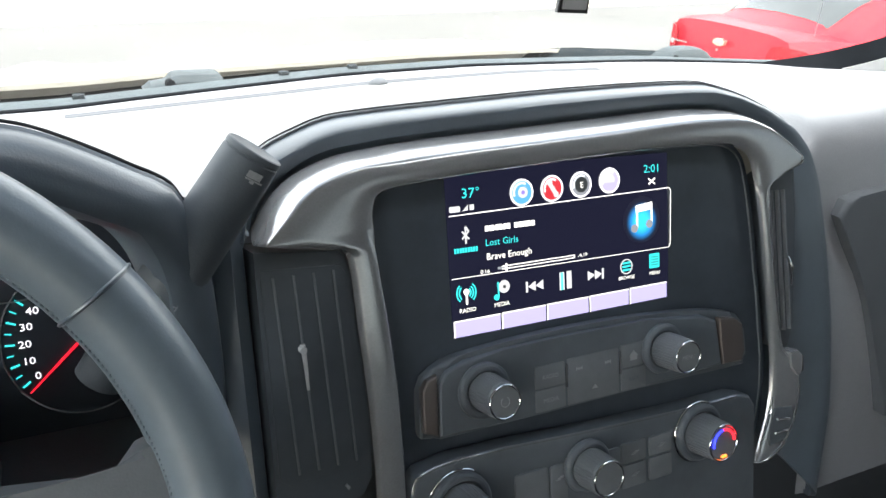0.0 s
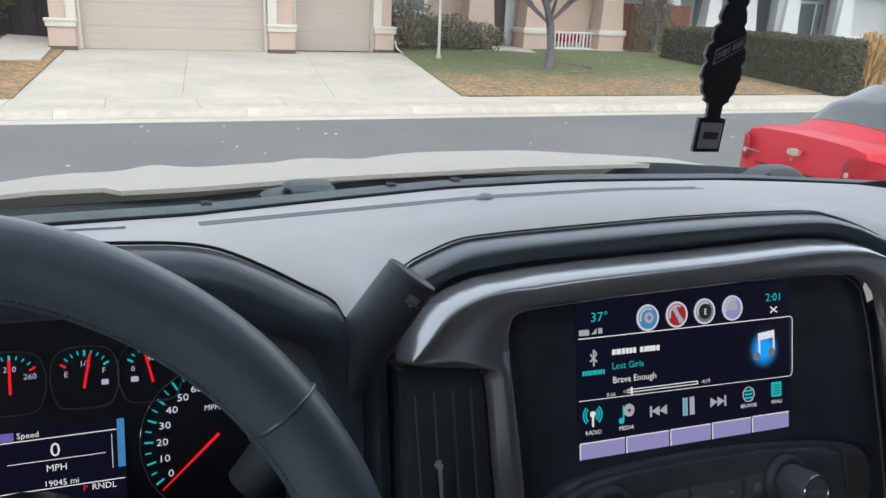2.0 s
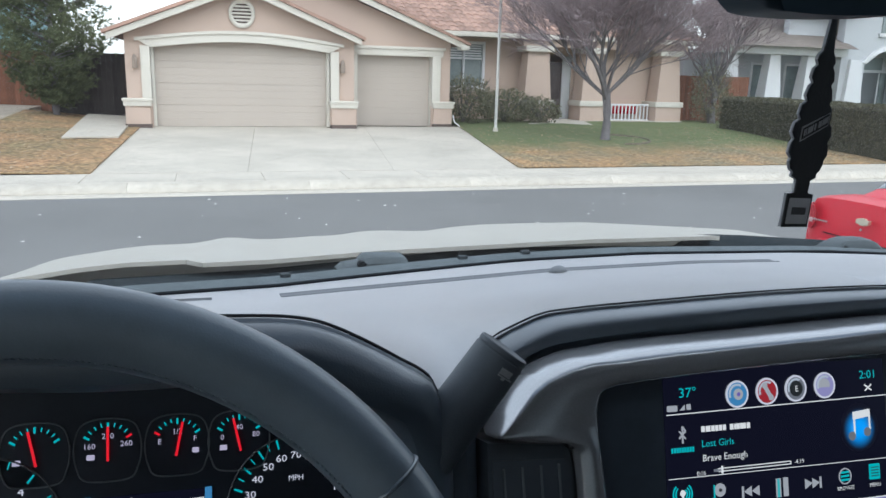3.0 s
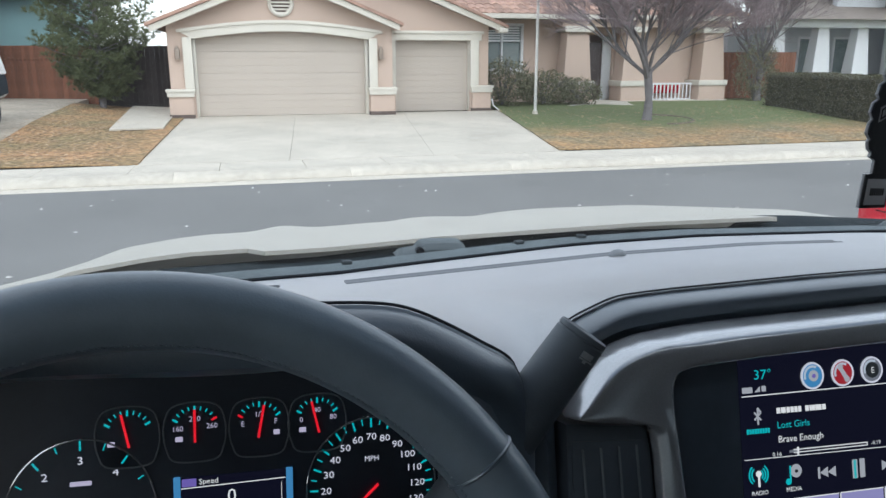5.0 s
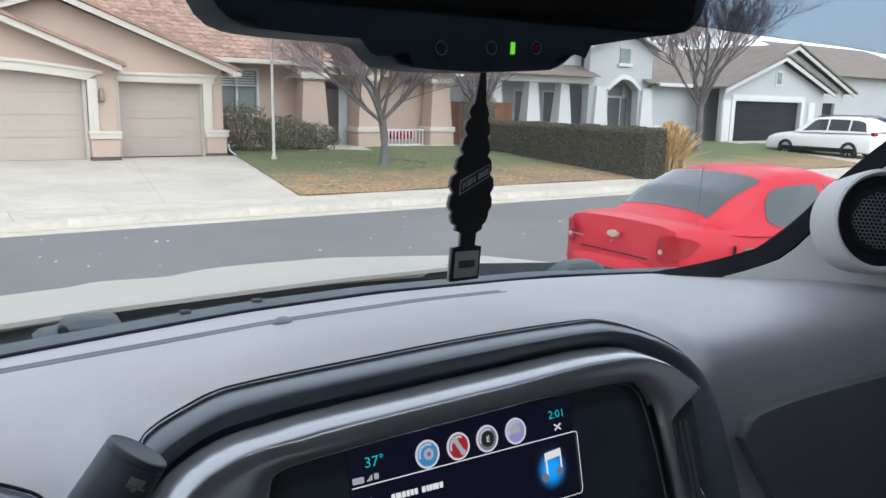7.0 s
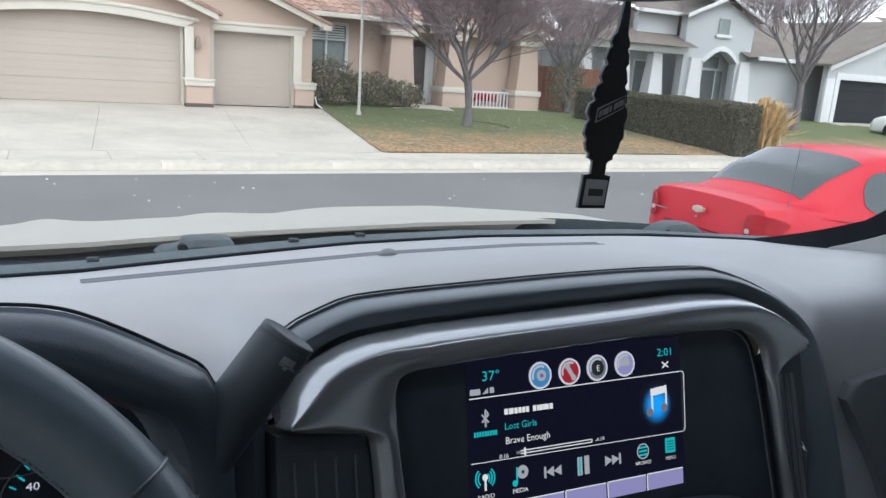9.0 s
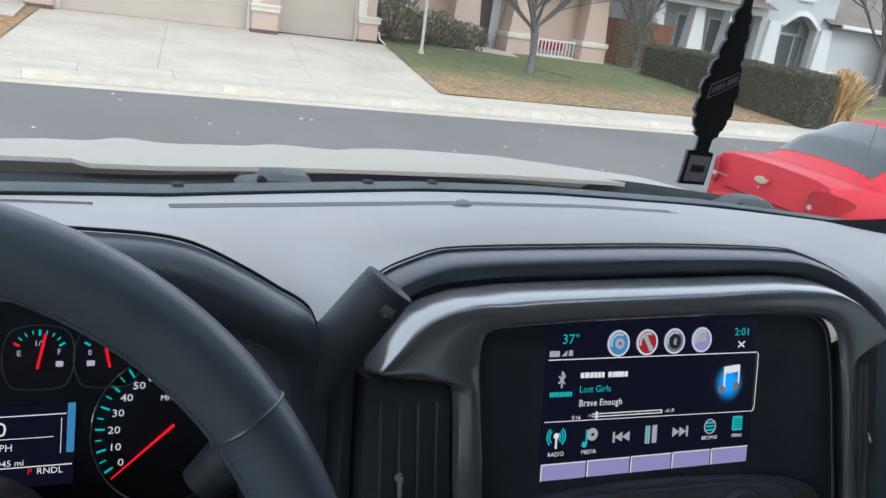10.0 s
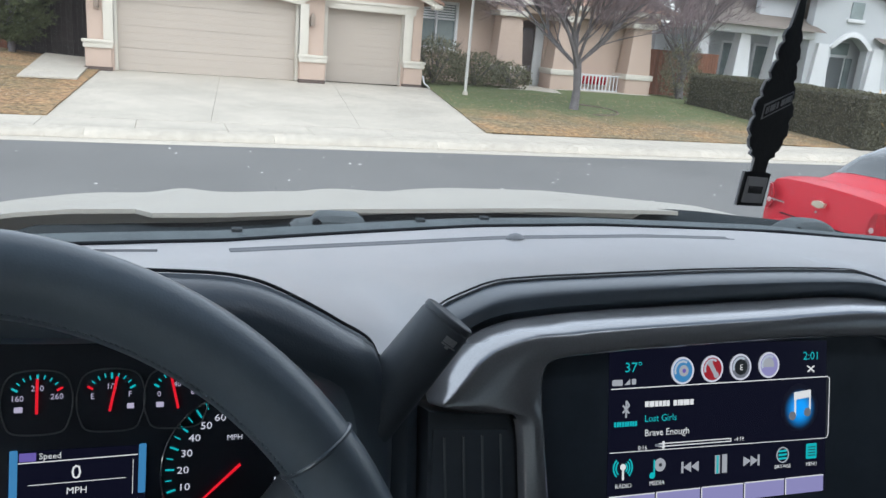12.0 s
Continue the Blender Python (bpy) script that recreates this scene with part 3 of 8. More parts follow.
for kind_of, q in [(0, q) for q in (0.0, 0.12, 0.28, 0.48, 0.68, 0.86, 1.0)] + [(1, q) for q in (0.12, 0.28, 0.45, 0.62, 0.78, 0.9, 0.97, 1.0)]:
    row = []
    for ou, ow, iu, iw, c, deep in line:
        o, i = Vector((ou, ow)), Vector((iu, iw))
        c = min(c, 0.45 * (i - o).length)
        at = (i - o).normalized() * c
        top = 0.0150
        if kind_of == 0:
            p, n = o + at * q, deep + (top - deep) * (1 - (1 - q) ** 1.9)
        else:
            p, n = (o + at).lerp(i, q), float(np.interp(q, (0, 0.3, 0.6, 0.85, 0.95, 1.0), (top, 0.0162, 0.0162, 0.0154, 0.0144, 0.0118)))
        row.append(S(p.x, p.y, n))
    rows.append(row)
part("surround", thick(loft(rows), 0.003), M["satin"], stack, "satin grey metallic surround")
glass_pts = [(-0.1330, -0.20)] + [(r[2] * 1.018, 0.02 + (r[3] - 0.02) * 1.03) for r in line[8:-1:4]] + [(0.165, -0.20)]
part("fascia", plate(glass_pts, S, -0.02, 0.003, 0.001), M["glossblack"], stack, "gloss black fascia")
part("fascia_lip", tube([S(r[2] + (0.0012 if r[2] < 0 else -0.0012), r[3], 0.0034) for r in line[4:-8:2]], 0.0007, 6), M["plastic_soft"], stack, "thin paler rim of the fascia")
M["display"] = material("display_glass", (0.004, 0.004, 0.006), 0.2, spec=0.3, emit=(0.0042, 0.0046, 0.012), emit_strength=0.5)
screen = part("touch_screen", plate(round_rect(-0.0885, 0.0885, -0.0005, 0.104, 0.001), S, 0.002, 0.0036), M["display"], stack, "lit touch screen")

# radio panel
top = [(-0.1182, -0.0545), (-0.1174, -0.029), (-0.114, -0.020), (-0.105, -0.0142), (-0.0943, -0.0105), (-0.0533, -0.007), (-0.0093, -0.0060), (0.0383, -0.007), (0.09, -0.0108), (0.1233, -0.0148), (0.1465, -0.0207), (0.156, -0.0284), (0.1595, -0.0514), (0.1586, -0.0638)]
bot = [(0.1333, -0.0625), (0.0336, -0.0605), (-0.0322, -0.061), (-0.105, -0.0605), (-0.117, -0.0585)]
part("radio_panel", plate([(p.x, p.y) for p in smooth_line([(u, w, 0) for u, w in top], 40)] + bot, S, 0.0, 0.0105, 0.004, 3), M["plastic"], stack, "black radio panel with an arched top")
front = [(-0.1064, -0.0575), (-0.1052, -0.0240), (-0.100, -0.0172), (-0.0862, -0.0125), (-0.0577, -0.0102), (-0.0144, -0.0096), (0.0573, -0.0106), (0.1104, -0.0158), (0.1245, -0.0222), (0.1305, -0.0570), (0.0336, -0.0585), (-0.0322, -0.0590)]
part("radio_front", plate(front, S, 0.008, 0.0152, 0.0025, 3), M["plastic"], stack, "raised black radio front")
for pts in ([(-0.1172, -0.0530), (-0.1165, -0.0260), (-0.1125, -0.0200), (-0.1062, -0.0178), (-0.1072, -0.0570)], [(0.1275, -0.0205), (0.1440, -0.0232), (0.1520, -0.0290), (0.1548, -0.0500), (0.1515, -0.0585), (0.1318, -0.0575)]):
    part("radio_trim", plate(pts, S, 0.008, 0.0148, 0.0022, 3), M["bronze"], stack, "satin metallic end trim")


def knob(u, w, r, depth, n0, wide, label="round black knob with a chrome rim"):
    k = part("knob", rod(S(u, w, n0), S(u, w, n0 + depth), r * 1.08, 36, r, 0.0012), M["plastic_soft"], stack, label)
    around = np.linspace(0, 2 * math.pi, 44, endpoint=False)
    part("rim", tube([S(u + r * 0.93 * math.cos(a), w + r * 0.93 * math.sin(a), n0 + depth) for a in around], 0.0007, 8, closed=True), M["chrome"], k, "thin chrome rim")
    part("collar", tube([S(u + wide * math.cos(a), w + wide * math.sin(a), n0 + 0.003) for a in around], 0.0034, 10, closed=True), M["plastic"], k, "rounded black collar")
    grip = bmesh.new()
    for a in np.linspace(0, 2 * math.pi, 40, endpoint=False):
        c, d = math.cos(a), math.sin(a)
        tube([S(u + r * 1.07 * c, w + r * 1.07 * d, n0 + 0.006), S(u + r * 1.01 * c, w + r * 1.01 * d, n0 + depth * 0.9)], 0.0005, 4, bm=grip)
    part("grip_ribs", grip, M["plastic_soft"], k)
    return k


power = knob(-0.0762, -0.0325, 0.0112, 0.028, 0.015, 0.0150)
menu = knob(0.0692, -0.0325, 0.0115, 0.028, 0.015, 0.0150)
M["print"] = material("pale_print", (0.30, 0.31, 0.32), 0.6, stain=0.1, stain_scale=200)
part("symbol", tube([S(-0.0762 + 0.003 * math.cos(a), -0.0325 + 0.003 * math.sin(a), 0.0432) for a in np.linspace(radians(120), radians(420), 16)], 0.0003, 5), M["print"], power)
part("word", lettering("MENU", 0.0042, S, 0.0692, -0.034, 0.0433, "CENTER"), M["print"], menu)

# radio keys
for pts in (round_rect(-0.0371, -0.0135, -0.0415, -0.0262, 0.0012), round_rect(-0.0371, -0.0135, -0.0575, -0.0425, 0.0012), round_rect(-0.0115, 0.0315, -0.0575, -0.0255, 0.0012),
            round_rect(0.0335, 0.0552, -0.041, -0.0245, 0.0012), round_rect(0.0335, 0.0552, -0.0575, -0.042, 0.0012)):
    part("key", plate(pts, S, 0.013, 0.0162, 0.0006), M["plastic_soft"], stack, "flat black radio key")
for u in (-0.0125, 0.0325):
    part("key_bar", plate(round_rect(u - 0.0006, u + 0.0006, -0.0444, -0.028, 0.0004), S, 0.015, 0.0172, 0.0002), M["chrome"], stack, "thin chrome bar")
for word, u, w in (("RADIO", -0.0253, -0.0355), ("MEDIA", -0.0253, -0.0515)):
    part("word", lettering(word, 0.0042, S, u, w, 0.0165, "CENTER"), M["print"], stack)


def arrows(u, w, s, d, way=1, bar=True):
    bm = bmesh.new()
    for k in (0, 1):
        plate([(u + way * (k * s), w - s * 0.55), (u + way * (k * s + s), w), (u + way * (k * s), w + s * 0.55)][::way], S, d - 0.0003, d, bm=bm)
    if bar:
        plate([(u + way * 2.0 * s, w - s * 0.6), (u + way * 2.25 * s, w - s * 0.6), (u + way * 2.25 * s, w + s * 0.6), (u + way * 2.0 * s, w + s * 0.6)][::way], S, d - 0.0003, d, bm=bm)
    return bm


part("symbol", arrows(0.0005, -0.0335, 0.0022, 0.0165, -1), M["print"], stack)
part("symbol", arrows(0.0195, -0.0335, 0.0022, 0.0165, 1), M["print"], stack)
part("symbol", plate([(0.0082, -0.0498), (0.0132, -0.0498), (0.0107, -0.0468)], S, 0.0162, 0.0165), M["print"], stack)
part("symbol", plate([(0.0415, -0.0365), (0.0475, -0.0365), (0.0475, -0.0335), (0.0485, -0.0335), (0.0445, -0.0295), (0.0405, -0.0335), (0.0415, -0.0335)], S, 0.0162, 0.0165), M["print"], stack)
part("word", lettering("BACK", 0.0035, S, 0.0444, -0.051, 0.0165, "CENTER"), M["plastic"], stack)

# climate panel
edge = [(-0.1290, -0.0860), (-0.1275, -0.0800), (-0.1231, -0.0758), (-0.1031, -0.0722), (-0.0627, -0.0733), (-0.0192, -0.0761), (0.0281, -0.0790), (0.0795, -0.0812), (0.1427, -0.0822)]
part("climate_panel", plate([(-0.129, -0.20)] + edge + [(0.157, -0.0865), (0.163, -0.096), (0.163, -0.20)], S, 0.0, 0.018, 0.004, 3), M["plastic"], stack, "black climate panel")
# strip stands in for the highlight along the panel's chamfer
part("climate_edge", tube(smooth_line([S(u, w - 0.0016, 0.0172) for u, w in edge], 60), 0.0009, 8), M["satin"], stack, "thin satin strip drawing the edge highlight")
for u, w, r, wide in ((0.101, -0.1016, 0.0140, 0.0185), (-0.0985, -0.1016, 0.0140, 0.0185), (-0.0012, -0.1010, 0.0125, 0.0155)):
    k = knob(u, w, r, 0.026, 0.018, wide)
    if abs(u) > 0.05:
        part("dial_ring", tube([S(u + (wide + 0.004) * math.cos(a), w + (wide + 0.004) * math.sin(a), 0.0195) for a in np.linspace(radians(60), radians(300), 40)], 0.0008, 8), M["chrome"], k, "chrome ring round the knob")
M["led_blue"] = material("blue_led", (0.01, 0.01, 0.2), 0.4, emit=(0.02, 0.03, 1.0), emit_strength=0.8)
M["led_red"] = material("red_led", (0.2, 0.01, 0.01), 0.4, emit=(1.0, 0.015, 0.03), emit_strength=0.7)
M["led_orange"] = material("orange_led", (0.3, 0.08, 0.02), 0.4, emit=(1.0, 0.18, 0.03), emit_strength=0.7)
for a0, a1, mat in ((190, 97, "led_blue"), (90, 2, "led_red")):
    part("light_arc", tube([S(0.101 + 0.0098 * math.cos(radians(a)), -0.1016 + 0.0098 * math.sin(radians(a)), 0.0445) for a in np.linspace(a0, a1, 18)], 0.0009, 6), M[mat], stack, "lit temperature arc")
part("indicator", plate(round_rect(0.0985, 0.1035, -0.1125, -0.1105, 0.0006), S, 0.044, 0.0447), M["led_orange"], stack, "small orange lamp")
for pts in (round_rect(-0.0575, -0.0315, -0.128, -0.0945, 0.002), round_rect(-0.0300, -0.0165, -0.128, -0.0955, 0.002), round_rect(0.0145, 0.0285, -0.128, -0.0955, 0.002), round_rect(0.0295, 0.0515, -0.1095, -0.0945, 0.002), round_rect(0.0295, 0.0515, -0.128, -0.111, 0.002),
            round_rect(0.0545, 0.0755, -0.1095, -0.0955, 0.002), round_rect(0.0545, 0.0755, -0.128, -0.111, 0.002)):
    part("key", plate(pts, S, 0.016, 0.0195, 0.0008), M["plastic_soft"], stack, "flat black climate key")
for u, w in ((0.041, -0.102), (0.041, -0.118), (0.065, -0.102), (-0.023, -0.104)):
    bm = bmesh.new()
    for k in range(3):
        plate([(u - 0.003 + 0.0015 * k, w - 0.002 + 0.001 * k), (u + 0.001 + 0.0015 * k, w - 0.002 + 0.001 * k), (u + 0.001 + 0.0015 * k, w - 0.0015 + 0.001 * k), (u - 0.003 + 0.0015 * k, w - 0.0015 + 0.001 * k)], S, 0.0195, 0.0198 + 0.0001 * k, bm=bm)
    part("symbol", bm, M["print"], stack)
# chrome lines standing in for light on the column edge, and switches beside the climate panel
for pts in ([(0.1838, -0.094), (0.1815, -0.108), (0.1765, -0.122), (0.1725, -0.131)], [(0.1660, -0.1450), (0.178, -0.1450), (0.190, -0.1410), (0.2000, -0.1350)]):
    part("sweep", tube(smooth_line([S(u, w, 0.0162) for u, w in pts], 20), [0.0003 + 0.0007 * math.sin(math.pi * k / 19) for k in range(20)], 8), M["chrome"], stack, "thin chrome line for the lit column edge")
part("switch_plate", plate([(0.187, -0.104), (0.2055, -0.106), (0.2075, -0.118), (0.1985, -0.132), (0.1805, -0.134), (0.180, -0.118)], S, 0.010, 0.0168, 0.001), M["plastic"], stack, "small black switch plate")
for k in range(2):
    part("switch", plate([(0.188 - 0.002 * k, -0.112 - 0.011 * k), (0.202 - 0.001 * k, -0.1145 - 0.009 * k), (0.2015 - 0.001 * k, -0.1165 - 0.009 * k), (0.1875 - 0.002 * k, -0.114 - 0.011 * k)], S, 0.015, 0.0186, 0.0006), M["satin"], stack, "slim metal switch")
part("vent_cap", plate([(0.2015, -0.0605), (0.2105, -0.0600), (0.2165, -0.066), (0.2175, -0.078), (0.211, -0.082), (0.203, -0.073)], S, 0.008, 0.0180, 0.002), M["satin"], stack, "satin cap below the vent")

# vents
vent_pts = [(-0.2085, 0.0700), (-0.161, 0.0655), (-0.1565, 0.062), (-0.1550, 0.050), (-0.1535, 0.0167), (-0.1507, -0.0186), (-0.1497, -0.055), (-0.1499, -0.0735), (-0.156, -0.0835), (-0.172, -0.0905), (-0.20, -0.0925), (-0.2085, -0.088)]
left_vent = thing("air_vent", "black dashboard air vent with vertical slats and chrome tab", "air vent", S(-0.18, 0), TRUCK, group="dashboard vents")
part("housing", plate(vent_pts, S, -0.03, 0.0085, 0.002), M["vent_black"], left_vent, "dark recessed housing")
inset = [(-0.206, 0.060), (-0.160, 0.0575), (-0.157, 0.052), (-0.1545, -0.058), (-0.158, -0.064), (-0.20, -0.066), (-0.206, -0.062)]
part("inset", plate(inset, S, -0.012, 0.0098, 0.002), M["vent_black"], left_vent)
for k in range(4):
    u = -0.2 + 0.0115 * k
    part("slat", plate([(u, 0.055), (u + 0.0012, 0.055), (u + 0.0062, -0.060), (u + 0.005, -0.060)], S, 0.004, 0.0114, 0.0005), M["plastic_soft"], left_vent, "thin upright slat")
tab = part("tab", tube([S(-0.1872, 0.0165, 0.014), S(-0.1866, 0.006, 0.0145), S(-0.1857, -0.0105, 0.0125)], [0.0016, 0.0013, 0.0009], 8), M["bright_tab"], left_vent, "chrome tab")
part("tab_knob", rod(S(-0.1873, 0.0135, 0.012), S(-0.1873, 0.0135, 0.0165), 0.0024, 14, 0.0021, 0.0006), M["bright_tab"], tab, "round chrome end")
part("wheel_mark", plate([(-0.1680, -0.0745), (-0.1665, -0.0735), (-0.1645, -0.0765), (-0.1660, -0.0775)], S, 0.006, 0.0095), M["label_grey"], left_vent, "pale thumb wheel mark")
right_vent = thing("air_vent", "narrow black air vent with a chrome tab beside the fascia", "air vent", S(0.2, 0), TRUCK, group="dashboard vents")
part("housing", plate([(0.1845, 0.0735), (0.191, 0.0785), (0.2055, 0.0838), (0.2170, 0.0860), (0.2185, 0.050), (0.2185, 0.0), (0.2185, -0.043), (0.2125, -0.0605), (0.2040, -0.0610), (0.1990, -0.0545), (0.1965, -0.042), (0.1930, -0.0171), (0.1885, 0.015), (0.1847, 0.040), (0.1830, 0.066)], S, -0.02, 0.0060, 0.002), M["vent_black"], right_vent, "narrow black housing")
for k in range(3):
    u = 0.1885 + 0.0065 * k
    part("slat", plate([(u, 0.068), (u + 0.0016, 0.068), (u + 0.0116, -0.045), (u + 0.010, -0.045)], S, 0.003, 0.0092, 0.0005), M["plastic_soft"], right_vent)
part("tab", tube([S(0.2030, 0.016, 0.012), S(0.2050, 0.008, 0.0145), S(0.2075, -0.008, 0.012)], [0.0012, 0.0016, 0.0009], 8), M["chrome"], right_vent, "chrome tab")

# ---------- steering wheel and column lever ----------
WC, WT, WR = Vector((-0.431, -0.116, 0.007)), radians(25.2), 0.1757
wheel_e2 = Vector((0, math.sin(WT), math.cos(WT)))
wheel_n = Vector((0, -math.cos(WT), math.sin(WT)))


def on_wheel(a, r, out=0.0):
    return WC + Vector((1, 0, 0)) * (r * math.cos(a)) + wheel_e2 * (r * math.sin(a)) + wheel_n * out


wheel = thing("steering_wheel", "black leather steering wheel with stitched rim seams", "steering wheel", WC, TRUCK)
ring = [on_wheel(2 * math.pi * k / 120, WR) for k in range(120)]
rows = []
for k in range(121):
    a = 2 * math.pi * k / 120
    c, rad = on_wheel(a, WR), (on_wheel(a, WR + 1) - on_wheel(a, WR))
    rows.append([c + rad * (0.0165 * math.cos(b)) + wheel_n * (0.0185 * math.sin(b)) for b in np.linspace(0, 2 * math.pi, 20, endpoint=False)])
bm = loft(rows, close=True)
bmesh.ops.remove_doubles(bm, verts=bm.verts, dist=1e-6)
rim = part("rim", bm, M["leather"], wheel, "black leather rim")


def around_rim(a, r, seg=28, start=0, end=360):
    c, rad = on_wheel(a, WR), (on_wheel(a, WR + 1) - on_wheel(a, WR))
    return [c + rad * (r * 0.0165 * math.cos(b)) + wheel_n * (r * 0.0185 * math.sin(b)) for b in np.linspace(radians(start), radians(end), seg, endpoint=False)]


for deg in (36, 144, 215, 325):
    part("seam", tube(around_rim(radians(deg), 1.005), 0.0009, 6, closed=True), M["brow"], rim, "seam between two leather pieces")
bm = bmesh.new()
for k in range(0, 260):
    a = radians(-20 + 220 * k / 260)
    p, q = (on_wheel(b, WR - 0.0150, 0.0075) for b in (a, a + 0.011))
    tube([p, p.lerp(q, 0.5) + wheel_n * 0.0006, q + (on_wheel(a, 1) - on_wheel(a, 0)) * 0.0012], 0.0005, 4, bm=bm)
part("stitching", bm, M["leather"], rim, "grey thread along the inner side of the rim")


def wheel_place(u, v, d):
    return WC + Vector((u, 0, 0)) + wheel_e2 * v + wheel_n * d


hub = [(0.075 * math.cos(a), -0.012 + 0.062 * math.sin(a)) for a in np.linspace(0, 2 * math.pi, 32, endpoint=False)]
part("hub_pad", plate(hub, wheel_place, -0.045, 0.004, 0.012, 3), M["plastic_soft"], wheel, "padded black hub")
for way in (1, -1):
    spoke = [(way * 0.060, 0.034), (way * 0.10, 0.036), (way * 0.128, 0.0325), (way * 0.142, 0.0335), (way * 0.1495, 0.042), (way * 0.166, 0.046), (way * 0.170, 0.0), (way * 0.166, -0.03), (way * 0.14, -0.035), (way * 0.06, -0.035)]
    part("spoke", plate(spoke[::way], wheel_place, -0.012, 0.006, 0.004), M["plastic_soft"], wheel, "grey-black side spoke")
    part("spoke_keys", plate(round_rect(way * 0.10 - 0.022, way * 0.10 + 0.022, -0.016, 0.020, 0.006), wheel_place, 0.0, 0.010, 0.002), M["plastic"], wheel, "black key pad")
part("lower_spoke", plate([(-0.03, -0.06), (0.03, -0.06), (0.045, -0.168), (-0.045, -0.168)], wheel_place, -0.012, 0.002, 0.004), M["plastic_soft"], wheel, "lower spoke")
column = thing("steering_column", "black plastic steering column shroud behind the wheel", "steering column", (-0.42, 0.0, -0.08), TRUCK)
part("shroud", rod((-0.425, -0.07, -0.02), (-0.42, 0.12, -0.13), 0.055, 28, 0.07, 0.012), M["plastic"], column, "rounded shroud")
part("ignition", rod((-0.345, -0.02, -0.075), (-0.338, -0.045, -0.062), 0.013, 20, 0.012, 0.002), M["plastic_soft"], column, "ignition lock barrel")
part("key", plate(round_rect(-0.356, -0.320, -0.080, -0.052, 0.008), lambda u, w, d: Vector((u, -0.050 - d, w)), 0.0, 0.006, 0.002), M["plastic_soft"], column, "key head in the lock")

LT, LM, LB = Vector((-0.2085, -0.001, 0.1315)), Vector((-0.2490, 0.0, 0.0705)), Vector((-0.290, 0.012, 0.008))
lever = thing("shift_lever", "black plastic column shift lever with flat slanted tip", "gear lever", LB, TRUCK)
axis = (LT - LM).normalized()
side = axis.cross(Vector((0, 1, 0))).normalized()
front = side.cross(axis)


def collar_ring(c, a, b, n=28):
    return [c + side * (a * math.cos(2 * math.pi * k / n)) + front * (b * math.sin(2 * math.pi * k / n)) for k in range(n)]


rows = [collar_ring(LM, 0.0150, 0.0155), collar_ring(LM + axis * 0.001, 0.0158, 0.0163), collar_ring(LM.lerp(LT, 0.35), 0.0157, 0.0150), collar_ring(LM.lerp(LT, 0.7), 0.0152, 0.0142), collar_ring(LT - axis * 0.0045, 0.0149, 0.0136), collar_ring(LT - axis * 0.0040, 0.0144, 0.0131),
        collar_ring(LT - axis * 0.0034, 0.0144, 0.0131), collar_ring(LT - axis * 0.0030, 0.0149, 0.0136), collar_ring(LT - axis * 0.0005, 0.0147, 0.0134), collar_ring(LT, 0.0139, 0.0126), collar_ring(LT - axis * 0.0006, 0.0125, 0.0112)]
grip = part("grip", loft(rows, close=True, cap=True), M["lever_grip"], lever, "tapered matte grip")
rows = [collar_ring(LB, 0.013, 0.013), collar_ring(LB.lerp(LM, 0.5), 0.0152, 0.015), collar_ring(LM - axis * 0.0012, 0.0156, 0.016), collar_ring(LM - axis * 0.0006, 0.0150, 0.0154)]
part("stalk", loft(rows, close=True, cap=True), M["lever_grip"], lever, "lower lever stalk")
# pale trailer sign near the tip, and the marks on the stalk
def on_grip(u, w, d):
    c = LT - axis * (0.0105 - w)
    f = -front if front.y > 0 else front
    return c + side * u + f * (0.0131 + d - 0.35 * u * u / 0.0149)
bm = plate([(-0.0055, -0.001), (0.002, -0.001), (0.002, 0.0025), (-0.0055, 0.0025)], on_grip, 0.0003, 0.0012)
plate([(-0.0075, -0.0022), (0.002, -0.0022), (0.002, -0.0014), (-0.0075, -0.0014)], on_grip, 0.0003, 0.0012, bm=bm)
plate([(-0.0030, -0.0034), (-0.0008, -0.0034), (-0.0008, -0.0018), (-0.0030, -0.0018)], on_grip, 0.0003, 0.0012, bm=bm)
part("tow_sign", bm, M["label_grey"], grip, "small pale trailer sign")
def on_stalk(u, w, d):
    f = -front if front.y > 0 else front
    return LM - axis * 0.012 + side * u + axis * w + f * (0.0153 + d - 0.3 * u * u / 0.0155)
bm = plate([(-0.006, -0.0004), (-0.002, -0.0004), (-0.002, 0.0004), (-0.006, 0.0004)], on_stalk, 0, 0.0009)
plate([(-0.0044, -0.002), (-0.0036, -0.002), (-0.0036, 0.002), (-0.0044, 0.002)], on_stalk, 0, 0.0010, bm=bm)
plate([(0.0055, -0.002), (0.0063, -0.002), (0.0063, 0.002), (0.0055, 0.002)], on_stalk, 0, 0.0009, bm=bm)
part("marks", bm, M["label_grey"], lever, "pale plus and minus marks")



# ---------- lit dials ----------
GLOW = 0.62


def lit(name, color, strength, base=(0.02, 0.02, 0.02)):
    return material(name, base, 0.5, emit=color, emit_strength=strength * GLOW)


M["lit_white"] = lit("lit_white", (0.80, 0.80, 0.92), 0.55)
M["lit_text"] = lit("lit_text", (0.95, 0.95, 0.95), 0.55)
M["lit_soft"] = lit("lit_soft_white", (0.66, 0.60, 0.80), 0.48)
M["lit_cyan"] = lit("lit_cyan", (0.02, 0.62, 0.66), 0.50)
M["lit_red"] = lit("lit_red", (1.0, 0.01, 0.03), 0.55)
M["lit_lilac"] = lit("lit_lilac", (0.45, 0.42, 0.80), 0.42)
